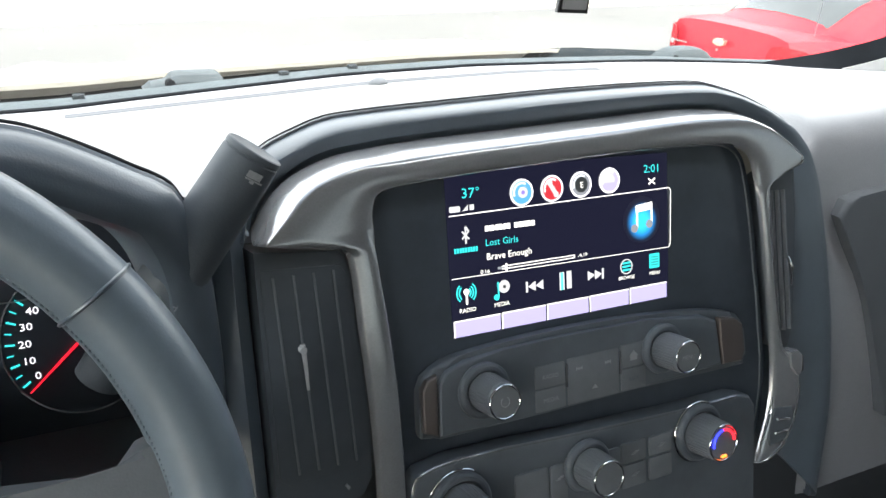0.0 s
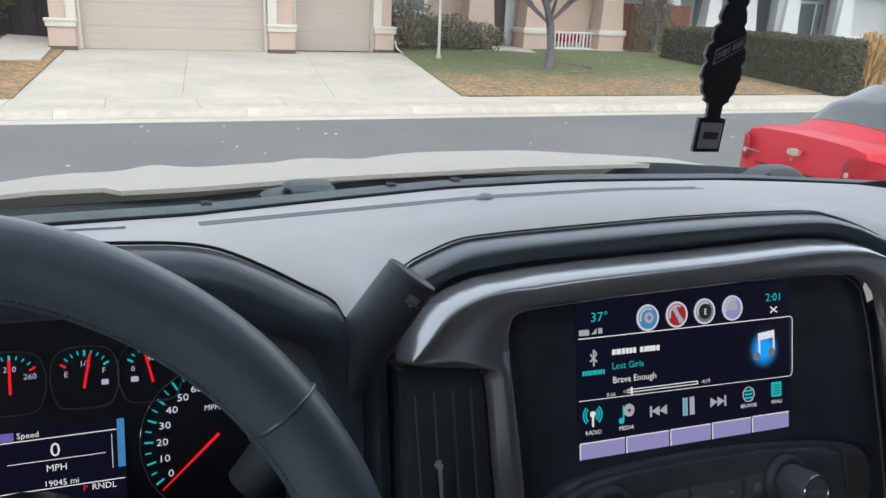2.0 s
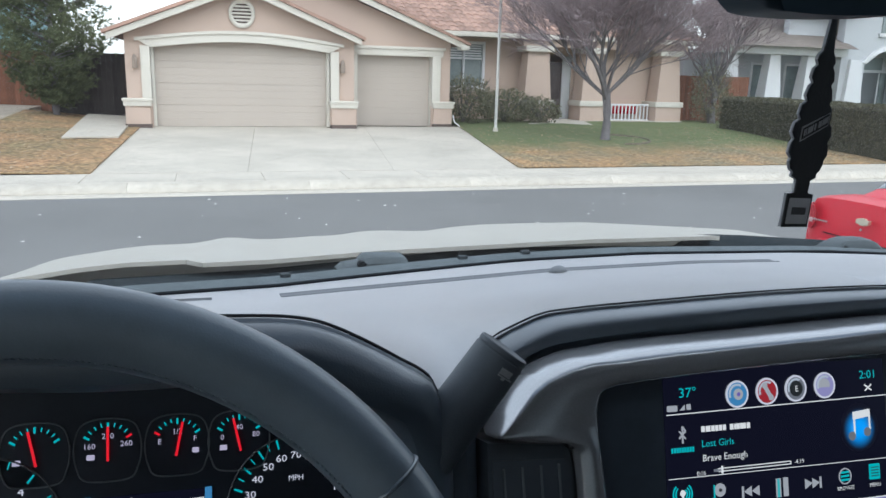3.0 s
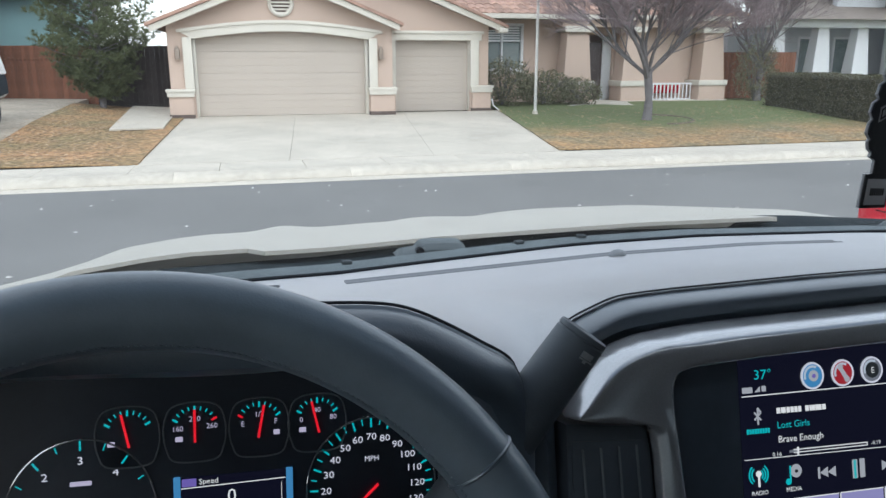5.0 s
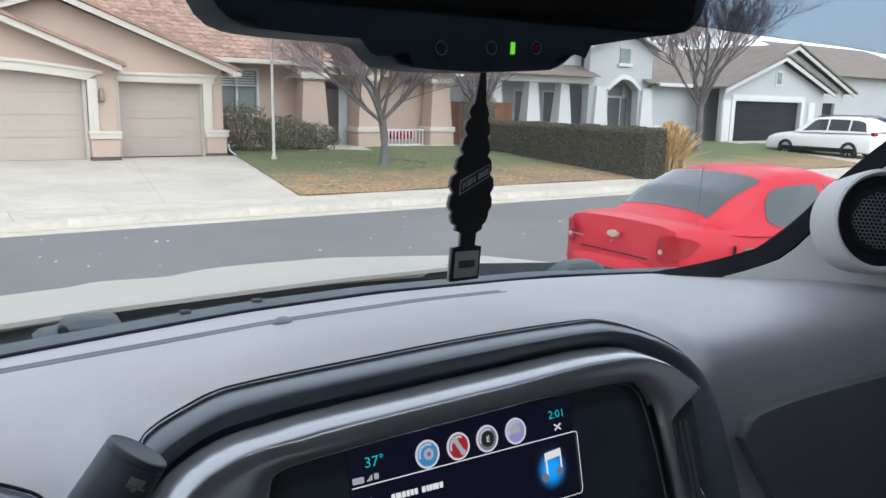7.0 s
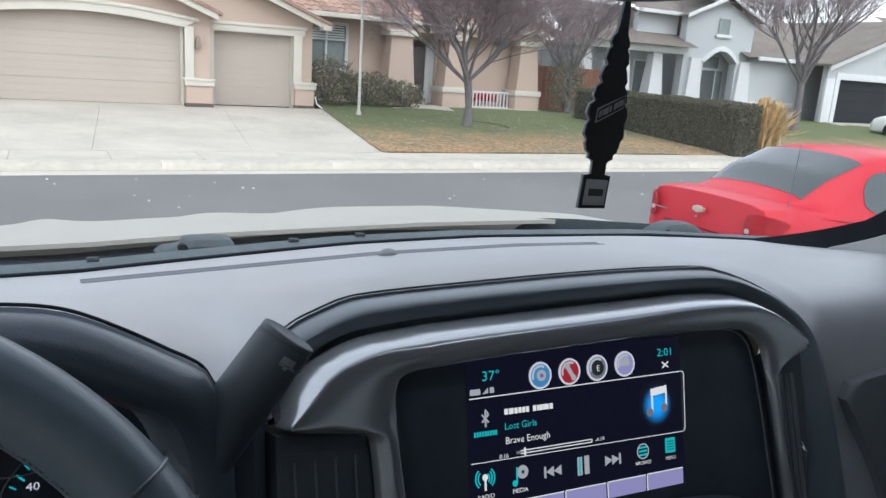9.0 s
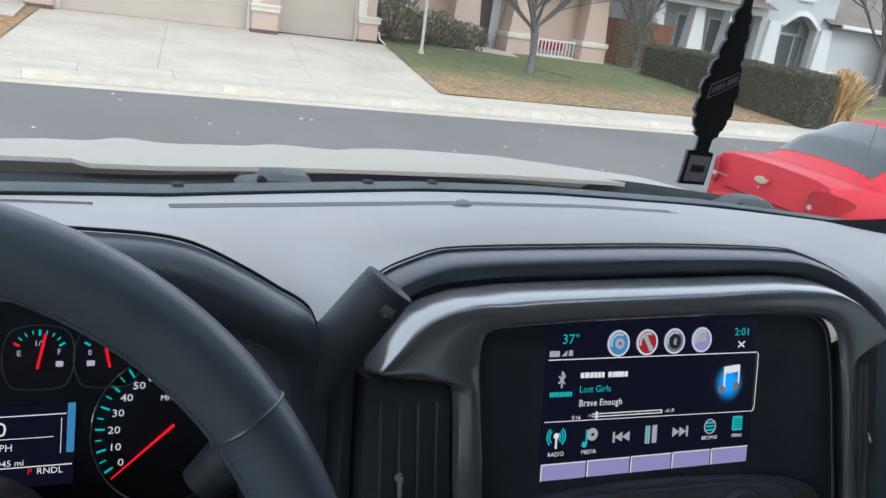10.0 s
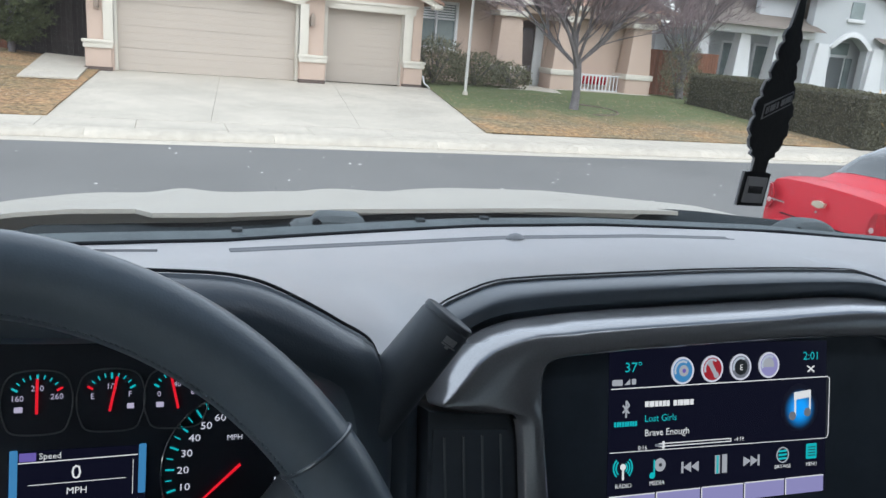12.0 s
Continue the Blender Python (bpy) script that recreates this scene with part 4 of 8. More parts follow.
M["lit_blue"] = lit("lit_blue", (0.10, 0.42, 0.85), 0.36)
M["lit_icon"] = lit("lit_icon_silver", (0.70, 0.72, 0.78), 0.36)
M["lit_gloss"] = lit("lit_gloss", (0.72, 0.80, 0.92), 0.42)
M["lit_grey"] = lit("lit_grey", (0.30, 0.32, 0.38), 0.35)
M["lit_green"] = lit("lit_green", (0.25, 1.0, 0.05), 0.5)
M["lit_violet"] = lit("lit_violet", (0.28, 0.20, 0.75), 0.36)
M["lit_icon_red"] = lit("lit_icon_red", (0.62, 0.03, 0.05), 0.36)
M["lit_dark"] = lit("lit_dark", (0.05, 0.06, 0.07), 0.2)


def stroke(u0, w0, u1, w1, t, put, d, bm=None):
    """A straight flat line of width t."""
    a, b = Vector((u0, w0)), Vector((u1, w1))
    s = (b - a).normalized().orthogonal() * t / 2
    return plate([tuple(a - s), tuple(b - s), tuple(b + s), tuple(a + s)], put, d - 0.0003, d, bm=bm)


def dial(cx, cy, rx, ry, a0, a1, count, numbers, name, needle_deg, size):
    """A round lit dial with ticks, numbers and needle."""
    d = part(name, plate([(cx + rx * 1.42 * math.cos(a), cy + ry * 1.36 * math.sin(a)) for a in np.linspace(0, 2 * math.pi, 48, endpoint=False)], G, -0.003, 0.0006), M["dialface"], cluster, "round black dial")
    part("bezel", tube([G(cx + rx * 1.42 * math.cos(a), cy + ry * 1.36 * math.sin(a), 0.001) for a in np.linspace(0, 2 * math.pi, 60, endpoint=False)], 0.0008, 6, closed=True), M["satin"], d, "thin metal bezel")
    bm = bmesh.new()
    for k in range(count * 2 + 1):
        a = radians(a0 + (a1 - a0) * k / (count * 2))
        r0, r1 = (1.17, 1.34) if k % 2 == 0 else (1.22, 1.34)
        stroke(cx + rx * r0 * math.cos(a), cy + ry * r0 * math.sin(a), cx + rx * r1 * math.cos(a), cy + ry * r1 * math.sin(a), 0.0013 if k % 2 == 0 else 0.0008, G, 0.0012, bm)
    part("tick_scale", bm, M["lit_cyan"], d, "cyan tick marks")
    for k, text in enumerate(numbers):
        a = radians(a0 + (a1 - a0) * k / (len(numbers) - 1))
        part("number", lettering(text, size, G, cx + rx * math.cos(a), cy + ry * math.sin(a) - size * 0.36, 0.0012, "CENTER", wide=1.18), M["lit_white"], d)
    a = radians(needle_deg)
    part("needle", loft([[G(cx + rx * r * math.cos(a) - w * math.sin(a), cy + ry * r * math.sin(a) + w * math.cos(a), h) for w, h in ((-t, 0.003), (0, 0.0038), (t, 0.003))] for r, t in ((-0.16, 0.0012), (1.30, 0.0005))]), M["lit_red"], d, "glowing red needle")
    return d


speedo = dial(-0.2957, -0.0485, 0.0350, 0.0393, 212, -32, 14, ["0", "10", "20", "30", "40", "50", "60", "70", "80", "90", "100", "110", "120", "130", "140"], "speedometer", 218.5, 0.0071)
part("unit", lettering("MPH", 0.0056, G, -0.2957, -0.0275, 0.0012, "CENTER"), M["lit_white"], speedo)
tacho = dial(-0.5000, -0.0485, 0.0350, 0.0393, 212, -32, 6, ["0", "1", "2", "3", "4", "5", "6"], "tachometer", 206, 0.0075)
part("unit", plate(round_rect(-0.507, -0.493, -0.0265, -0.0235, 0.0008), G, 0.0006, 0.0012), M["lit_soft"], tacho, "small pale caption")

for cx, texts, lean, reds, name in ((-0.4690, (), -0.004, (), "voltage_gauge"), (-0.4237, ("160", "210", "260"), 0.0, (1,), "temperature_gauge"), (-0.3785, ("E", "1/2", "F"), 0.0035, (0,), "fuel_gauge"), (-0.3362, ("0", "40", "80"), -0.0042, (), "oil_gauge")):
    cy = 0.0045
    shape = [(cx + x, cy + y) for x, y in ((-0.013, -0.0205), (0.013, -0.0205), (0.0195, -0.012), (0.0215, 0.0), (0.0195, 0.012), (0.015, 0.018), (0.006, 0.0205), (-0.006, 0.0205), (-0.015, 0.018), (-0.0195, 0.012), (-0.0215, 0.0), (-0.0195, -0.012))]
    g = part(name, plate(shape, G, -0.003, 0.0006), M["dialface"], cluster, "small black gauge")
    part("bezel", tube(smooth_line([G(u, w, 0.001) for u, w in shape], 56, True), 0.0006, 6, closed=True), M["plastic_soft"], g, "thin dark bezel")
    bm, rd = bmesh.new(), bmesh.new()
    for k in range(9):
        a = radians(150 - 120 * k / 8)
        long = k in (0, 4, 8)
        red = (k == 0 and 0 in reds) or (k == 8 and 1 in reds)
        stroke(cx + 0.0175 * math.cos(a), cy + 0.0005 + 0.0175 * math.sin(a), cx + (0.0135 if long else 0.0148) * math.cos(a), cy + 0.0005 + (0.0135 if long else 0.0148) * math.sin(a), 0.0014 if long else 0.0008, G, 0.0012, rd if red else bm)
    part("tick_scale", bm, M["lit_cyan"], g, "cyan tick marks")
    if len(rd.verts):
        part("red_tick", rd, M["lit_red"], g, "red end mark")
    else:
        rd.free()
    for k, text in enumerate(texts):
        u, w = ((-0.0118, 0.0008), (0.0, 0.0072), (0.0118, 0.0016))[k]
        part("number", lettering(text, 0.0053, G, cx + u, cy + w, 0.0012, "CENTER"), M["lit_soft"], g)
    part("sign", plate(round_rect(cx - 0.0135 if name != "fuel_gauge" else cx + 0.010, cx - 0.0085 if name != "fuel_gauge" else cx + 0.0145, cy - 0.0065, cy - 0.003, 0.0005), G, 0.0006, 0.0012), M["lit_soft"], g, "small pale sign")
    part("needle", stroke(cx - lean * 0.25, cy - 0.0075, cx + lean, cy + 0.0155, 0.0017, G, 0.0026), M["lit_red"], g, "glowing red needle")

info = part("info_display", plate(round_rect(-0.4400, -0.3550, -0.082, -0.0275, 0.001), G, -0.002, 0.0010), M["display"], cluster, "lit driver information display")
for u in (-0.4392, -0.3600):
    part("side_bar", plate(round_rect(u, u + 0.0048, -0.0690 if u < -0.4 else -0.0600, -0.0265, 0.0008), G, 0.0008, 0.0014), M["lit_blue"], info, "blue side bar")
bm = stroke(-0.4340, -0.0350, -0.3605, -0.0335, 0.0006, G, 0.0015)
stroke(-0.4280, -0.0497, -0.3680, -0.0488, 0.0004, G, 0.0015, bm)
stroke(-0.4340, -0.0690, -0.3560, -0.0680, 0.0006, G, 0.0015, bm)
stroke(-0.3635, -0.0365, -0.3635, -0.0600, 0.0004, G, 0.0015, bm)
part("rules", bm, M["lit_text"], info, "thin white rules")
part("badge", plate(round_rect(-0.4335, -0.4235, -0.0340, -0.0285, 0.0005), G, 0.0008, 0.0014), M["lit_violet"], info, "violet badge")
for text, size, u, w, mat in (("Speed", 0.0050, -0.4150, -0.0328, "lit_text"), ("0", 0.0120, -0.3990, -0.0472, "lit_text"), ("MPH", 0.0058, -0.3985, -0.0570, "lit_text"), ("19045 mi", 0.0052, -0.3960, -0.0672, "lit_text"), ("P", 0.0054, -0.3815, -0.0735, "lit_red"), ("RNDL", 0.0054, -0.3695, -0.0735, "lit_text")):
    part("text", lettering(text, size * 1.12, G, u, w, 0.0015, "CENTER"), M[mat], info)

# ---------- touch screen picture ----------
D = 0.0041


def sp(name, bm, mat, label=""):
    return part(name, bm, M[mat], screen, label, 0)


def disc(u, w, r, d, n=28, a0=0.0, a1=360.0, bm=None):
    return plate([(u + r * math.cos(radians(a)), w + r * math.sin(radians(a))) for a in np.linspace(a0, a1, n, endpoint=a1 - a0 < 359)], S, d - 0.0003, d, bm=bm)


def arc(u, w, r, a0, a1, t, d, n=10, bm=None):
    pts = [(u + r * math.cos(radians(a)), w + r * math.sin(radians(a))) for a in np.linspace(a0, a1, n)]
    bm = bmesh.new() if bm is None else bm
    for p, q in zip(pts, pts[1:]):
        stroke(*p, *q, t, S, d, bm)
    return bm


for k in range(5):
    u0 = -0.0875 + k * 0.03505
    sp("preset_bar", plate(round_rect(u0, u0 + 0.0337, -0.0002, 0.0100 + 0.0002 * k, 0.0008), S, D - 0.0004, D), "lit_lilac", "lit lilac preset bar")
    b = bmesh.new()
    for (p, q) in (((u0, -0.0002), (u0, 0.0100)), ((u0, 0.0101 + 0.0002 * k), (u0 + 0.0337, 0.0101 + 0.0002 * k))):
        stroke(*p, *q, 0.0006, S, D + 0.0003, b)
    sp("preset_edge", b, "lit_text")
frame_line = [(-0.0870, 0.0765), (0.0890, 0.0790), (0.0908, 0.0782), (0.0912, 0.0765), (0.0905, 0.0390), (0.0895, 0.0368), (0.0880, 0.0362), (-0.0872, 0.0372)]
bm = bmesh.new()
for k, (p, q) in enumerate(zip(frame_line, frame_line[1:])):
    stroke(*p, *q, 0.0006 if k == 0 else 0.0004, S, D, bm)
sp("frame_line", bm, "lit_text", "white frame line")
for text, size, u, w, mat, al in (("37°", 0.0088, -0.0712, 0.0868, "lit_cyan", "CENTER"), ("2:01", 0.0080, 0.0740, 0.0912, "lit_cyan", "CENTER"), ("Lost Girls", 0.0072, -0.0625, 0.0552, "lit_cyan", "LEFT"), ("Brave Enough", 0.0072, -0.0622, 0.0462, "lit_text", "LEFT"),
                                  ("0:16", 0.0046, -0.0635, 0.0378, "lit_text", "CENTER"), ("-4:19", 0.0046, 0.0125, 0.0388, "lit_text", "CENTER"), ("RADIO", 0.0046, -0.0772, 0.0150, "lit_text", "CENTER"), ("MEDIA", 0.0046, -0.0522, 0.0150, "lit_text", "CENTER"), ("BROWSE", 0.0042, 0.0500, 0.0180, "lit_text", "CENTER"), ("MENU", 0.0042, 0.0755, 0.0180, "lit_text", "CENTER")):
    sp("text", lettering(text, size * (0.98 if text in ("37°", "2:01") else 0.86), S, u, w, D, al, wide=1.12 if text in ("37°", "2:01") else 1.0), mat)
x = -0.0620
for wide in (0.0034, 0.0010, 0.0034, 0.0032, 0.0030, 0.0030, 0.0030, 0.0, 0.0034, 0.0018, 0.0010, 0.0020, 0.0010, 0.0010, 0.0034, 0.0034):
    if wide:
        sp("name_bar", plate([(x, 0.0645), (x + wide * 0.74, 0.0645), (x + wide * 0.74, 0.0680), (x, 0.0680)], S, D - 0.0003, D), "lit_text")
    x += wide * 0.95 if wide else 0.0026
bm = bmesh.new()
for k in range(9):
    plate([(-0.0845 + 0.0019 * k, 0.0530), (-0.0832 + 0.0019 * k, 0.0530), (-0.0832 + 0.0019 * k, 0.0560), (-0.0845 + 0.0019 * k, 0.0560)], S, D - 0.0003, D, bm=bm)
sp("caption_bars", bm, "lit_cyan", "row of plain cyan bars")
bm = bmesh.new()
stroke(-0.0760, 0.0585, -0.0760, 0.0690, 0.0011, S, D, bm)
stroke(-0.0785, 0.0615, -0.0738, 0.0660, 0.0011, S, D, bm)
stroke(-0.0785, 0.0662, -0.0738, 0.0612, 0.0011, S, D + 0.0001, bm)
stroke(-0.0760, 0.0690, -0.0738, 0.0660, 0.0011, S, D + 0.0001, bm)
sp("wireless_sign", bm, "lit_icon", "small pale sign")
bm = stroke(-0.0510, 0.0390, 0.0058, 0.0390, 0.0006, S, D)
stroke(-0.0510, 0.0408, 0.0058, 0.0408, 0.0006, S, D, bm)
stroke(0.0058, 0.0388, 0.0058, 0.0410, 0.0006, S, D, bm)
stroke(-0.0478, 0.0375, -0.0478, 0.0424, 0.0014, S, D + 0.0002, bm)
sp("progress_bar", bm, "lit_text", "white progress bar")
sp("progress_fill", stroke(-0.0540, 0.0399, -0.0484, 0.0399, 0.0016, S, D), "lit_grey")
# round buttons
for u, w, face, inner in ((-0.0341, 0.0866, "lit_blue", "lit_icon"), (-0.0107, 0.0871, "lit_icon_red", "lit_icon"), (0.0125, 0.0877, "lit_grey", "lit_dark"), (0.0365, 0.0884, "lit_lilac", "lit_icon")):
    sp("button_ring", disc(u, w, 0.0088, D), "lit_icon", "silver round button")
    sp("button_face", disc(u, w, 0.0074, D + 0.0004), face, "coloured button face")
    if face == "lit_blue":
        sp("button_sign", disc(u + 0.0006, w, 0.0036, D + 0.0008), inner)
        sp("button_dot", disc(u + 0.0006, w, 0.0013, D + 0.0011), "lit_violet")
    elif face == "lit_icon_red":
        b = stroke(u - 0.002, w + 0.0035, u + 0.0025, w - 0.0035, 0.0030, S, D + 0.0008)
        disc(u - 0.002, w + 0.0038, 0.0020, D + 0.0009, 16, bm=b)
        disc(u + 0.0028, w - 0.0040, 0.0020, D + 0.0009, 16, bm=b)
        sp("button_sign", b, inner)
    elif face == "lit_grey":
        sp("button_sign", disc(u, w, 0.0052, D + 0.0008), inner)
        sp("button_letter", lettering("E", 0.0055, S, u, w - 0.002, D + 0.0011, "CENTER"), "lit_text")
    else:
        sp("button_sign", disc(u - 0.0006, w + 0.0003, 0.0045, D + 0.0008, 18, -20, 200), inner)
for u, w in ((-0.0341, 0.0866), (-0.0107, 0.0871), (0.0125, 0.0877), (0.0365, 0.0884)):
    sp("button_gloss", arc(u, w, 0.0060, 60, 200, 0.0014, D + 0.0006, 14), "lit_gloss", "pale gloss arc")
    sp("button_rim", arc(u, w, 0.0081, 0, 360, 0.0010, D + 0.0006, 30), "lit_white", "bright silver rim")
# album sign: two notes on a soft blue glow
m = bpy.data.materials.new("blue_glow_picture")
m.use_nodes = True
nn, ll = m.node_tree.nodes, m.node_tree.links
grad, ramp, tcn, mp = nn.new("ShaderNodeTexGradient"), nn.new("ShaderNodeValToRGB"), nn.new("ShaderNodeTexCoord"), nn.new("ShaderNodeMapping")
grad.gradient_type = "SPHERICAL"
centre = S(0.0645, 0.0575, D) - OFF[screen.name]
mp.inputs["Location"].default_value = tuple(-c / 0.0165 for c in centre)
mp.inputs["Scale"].default_value = (1 / 0.0165,) * 3
ramp.color_ramp.interpolation = "EASE"
ramp.color_ramp.elements[0].position, ramp.color_ramp.elements[0].color = 0.12, (0.0030, 0.0033, 0.0086, 1)
ramp.color_ramp.elements[1].position, ramp.color_ramp.elements[1].color = 0.8, (0.01, 0.22, 0.62, 1)
ll.new(tcn.outputs["Object"], mp.inputs["Vector"])
ll.new(mp.outputs[0], grad.inputs["Vector"])
ll.new(grad.outputs["Fac"], ramp.inputs["Fac"])
pb = nn["Principled BSDF"]
pb.inputs["Base Color"].default_value = (0.004, 0.004, 0.006, 1)
pb.inputs["Emission Strength"].default_value = 0.7
ll.new(ramp.outputs[0], pb.inputs["Emission Color"])
M["glow"] = m
sp("album_picture", disc(0.0645, 0.0585, 0.0165, D - 0.0001, 32), "glow", "blue glowing album picture")
b = plate([(0.0590, 0.0690), (0.0735, 0.0705), (0.0735, 0.0655), (0.0590, 0.0640)], S, D, D + 0.0005)
sp("note_beam", b, "lit_text")
sp("note_stem", stroke(0.0597, 0.0530, 0.0597, 0.0680, 0.0013, S, D + 0.0007), "lit_text")
sp("note_stem", stroke(0.0728, 0.0550, 0.0728, 0.0690, 0.0013, S, D + 0.0007), "lit_text")
b = disc(0.0572, 0.0532, 0.0030, D + 0.0008, 18)
disc(0.0705, 0.0552, 0.0030, D + 0.0008, 18, bm=b)
sp("note_heads", b, "lit_grey")
# bottom row
b = arc(-0.0776, 0.0275, 0.0032, -50, 50, 0.0009, D)
for r in (0.0050, 0.0068):
    arc(-0.0776, 0.0275, r, -48, 48, 0.0009, D, bm=b)
    arc(-0.0776, 0.0275, r, 132, 228, 0.0009, D, bm=b)
sp("radio_wave_sign", b, "lit_cyan")
b = disc(-0.0776, 0.0280, 0.0020, D + 0.0001, 16)
stroke(-0.0776, 0.0200, -0.0776, 0.0280, 0.0013, S, D + 0.0002, b)
sp("radio_mast", b, "lit_text")
sp("media_disc", disc(-0.0500, 0.0275, 0.0042, D, 22), "lit_icon")
b = disc(-0.0560, 0.0212, 0.0020, D + 0.0002, 14)
stroke(-0.0545, 0.0212, -0.0545, 0.0310, 0.0010, S, D + 0.0003, b)
sp("media_note", b, "lit_cyan")
sp("media_hole", disc(-0.0500, 0.0275, 0.0011, D + 0.0004, 12), "lit_dark")
sp("previous_sign", arrows(-0.0200, 0.0245, 0.0060, D, -1), "lit_icon", "silver double arrow")
sp("next_sign", arrows(0.0165, 0.0250, 0.0060, D, 1), "lit_icon", "silver double arrow")
b = plate([(-0.0068, 0.0185), (-0.0030, 0.0185), (-0.0030, 0.0305), (-0.0068, 0.0305)], S, D - 0.0003, D)
plate([(-0.0010, 0.0187), (0.0028, 0.0187), (0.0028, 0.0307), (-0.0010, 0.0307)], S, D - 0.0003, D, bm=b)
sp("pause_sign", b, "lit_icon", "silver pause bars")
sp("pause_stripe", plate([(-0.0058, 0.0187), (-0.0044, 0.0187), (-0.0044, 0.0303), (-0.0058, 0.0303)], S, D, D + 0.0003), "lit_cyan")
sp("browse_ring", arc(0.0500, 0.0270, 0.0050, 0, 360, 0.0008, D, 26), "lit_icon")
b = bmesh.new()
for k in range(3):
    stroke(0.0465, 0.0245 + 0.0025 * k, 0.0535, 0.0247 + 0.0025 * k, 0.0013, S, D, b)
sp("browse_lines", b, "lit_cyan")
sp("menu_sheet", plate(round_rect(0.0708, 0.0800, 0.0228, 0.0332, 0.0008), S, D - 0.0003, D), "lit_cyan")
b = bmesh.new()
for k in range(4):
    stroke(0.0722, 0.0252 + 0.0019 * k, 0.0786, 0.0252 + 0.0019 * k, 0.0006, S, D + 0.0004, b)
sp("menu_lines", b, "lit_dark")
b = stroke(0.0710, 0.0868, 0.0768, 0.0828, 0.0009, S, D)
stroke(0.0710, 0.0828, 0.0768, 0.0868, 0.0009, S, D + 0.0001, b)
sp("shuffle_sign", b, "lit_text")
b = plate(round_rect(-0.0865, -0.0790, 0.0785, 0.0822, 0.0008), S, D - 0.0003, D)
plate([(-0.0775, 0.0788), (-0.0735, 0.0790), (-0.0735, 0.0825)], S, D - 0.0003, D, bm=b)
plate(round_rect(-0.0722, -0.0692, 0.0790, 0.0825, 0.0003), S, D - 0.0003, D, bm=b)
sp("status_signs", b, "lit_icon", "small status signs")


# ---------- dash details ----------
def on_dash(x, y, d):
    return Vector((x, y, dash_height(x, y) + d))


bm = loft([[on_dash(x, y, h) for y, h in ((0.3935, 0.0002), (0.395, 0.0010), (0.3965, -0.0002), (0.400, 0.0002), (0.4085, 0.0004), (0.412, 0.0016), (0.4135, 0.0002))] for x in np.linspace(-0.285, 0.325, 40)])
part("defrost_slot", thick(bm, 0.0012), M["dash_low"], dash, "long dark defrost slot")
bm = loft([[on_dash(x, y, h) for y, h in ((0.398, 0.0002), (0.3995, 0.0012), (0.401, -0.0006), (0.406, -0.0006), (0.4075, 0.0012), (0.409, 0.0002))] for x in np.linspace(-0.52, -0.352, 12)])
part("defrost_slot", thick(bm, 0.0012), M["dash_low"], dash, "short dark defrost slot")
rows = []
for k in range(7):
    a = radians(90 * k / 6)
    rows.append([on_dash(0.019 + 0.0105 * math.cos(a) * math.cos(b), 0.391 + 0.0085 * math.cos(a) * math.sin(b), 0.0005 + 0.0068 * math.sin(a)) for b in np.linspace(0, 2 * math.pi, 20, endpoint=False)])
part("light_sensor", loft(rows, close=True), M["plastic_soft"], dash, "small domed light sensor")


def passenger(u, w, d):
    return Vector((u, 0.0185 + 0.41 * w - 0.02 * (u - 0.3) - d, w))


outline = smooth_line([(0.300, 0.028, 0), (0.306, 0.038, 0), (0.325, 0.0435, 0), (0.40, 0.0485, 0), (0.55, 0.050, 0), (0.75, 0.050, 0), (0.93, 0.045, 0), (0.93, -0.13, 0), (0.70, -0.15, 0), (0.42, -0.150, 0), (0.352, -0.145, 0), (0.342, -0.135, 0), (0.326, -0.04, 0), (0.312, 0.0, 0)], 90, True)
part("glove_panel", plate([(p.x, p.y) for p in outline], passenger, -0.012, 0.009, 0.005, 3), M["dash_low"], dash, "padded passenger panel in the shade-darkened vinyl")
# plate put in behind the dash; its dark colour is the footwell's shade
solid("lower_dash", joined(box(-0.86, -0.22, 0.09, 0.14, -0.78, -0.135, 0.01), box(-0.22, 0.96, 0.09, 0.14, -0.78, 0.02, 0.01)), M["dash_low"], "added dash plate coloured dark for the shaded footwell", "dash panel", "structure", m=TRUCK)
# padded leg between the dials and the left vent
rows = []
for f in np.linspace(0, 1, 16):
    z = 0.078 - 0.29 * f
    y = 0.034 - 0.095 * f
    rows.append([Vector(p) for p in ((-0.238, y + 0.10, z), (-0.2365, y + 0.03, z), (-0.234, y + 0.004, z), (-0.228, y - 0.010, z), (-0.219, y - 0.014, z), (-0.2115, y - 0.008, z), (-0.2085, y + 0.006, z), (-0.208, y + 0.05, z))])
part("stack_leg", thick(loft(rows), 0.003), M["brow"], dash, "black stitched padded leg")
bm = bmesh.new()
for k in range(60):
    z0, z1 = (0.07 - 0.27 * (k + q) / 60 for q in (0, 0.7))
    tube([Vector((-0.2325, 0.034 - 0.095 * (0.078 - z) / 0.29 - 0.0035, z)) for z in (z0, z1)], 0.0005, 4, bm=bm)
part("leg_stitching", bm, M["stitch"], dash, "row of grey thread stitches")

# ---------- cowl, wipers, hood ----------
cowl = thing("cowl_panel", "black plastic cowl panel below the windshield", "cowl", (0, 0.6, 0.04), TRUCK, kind="structure")
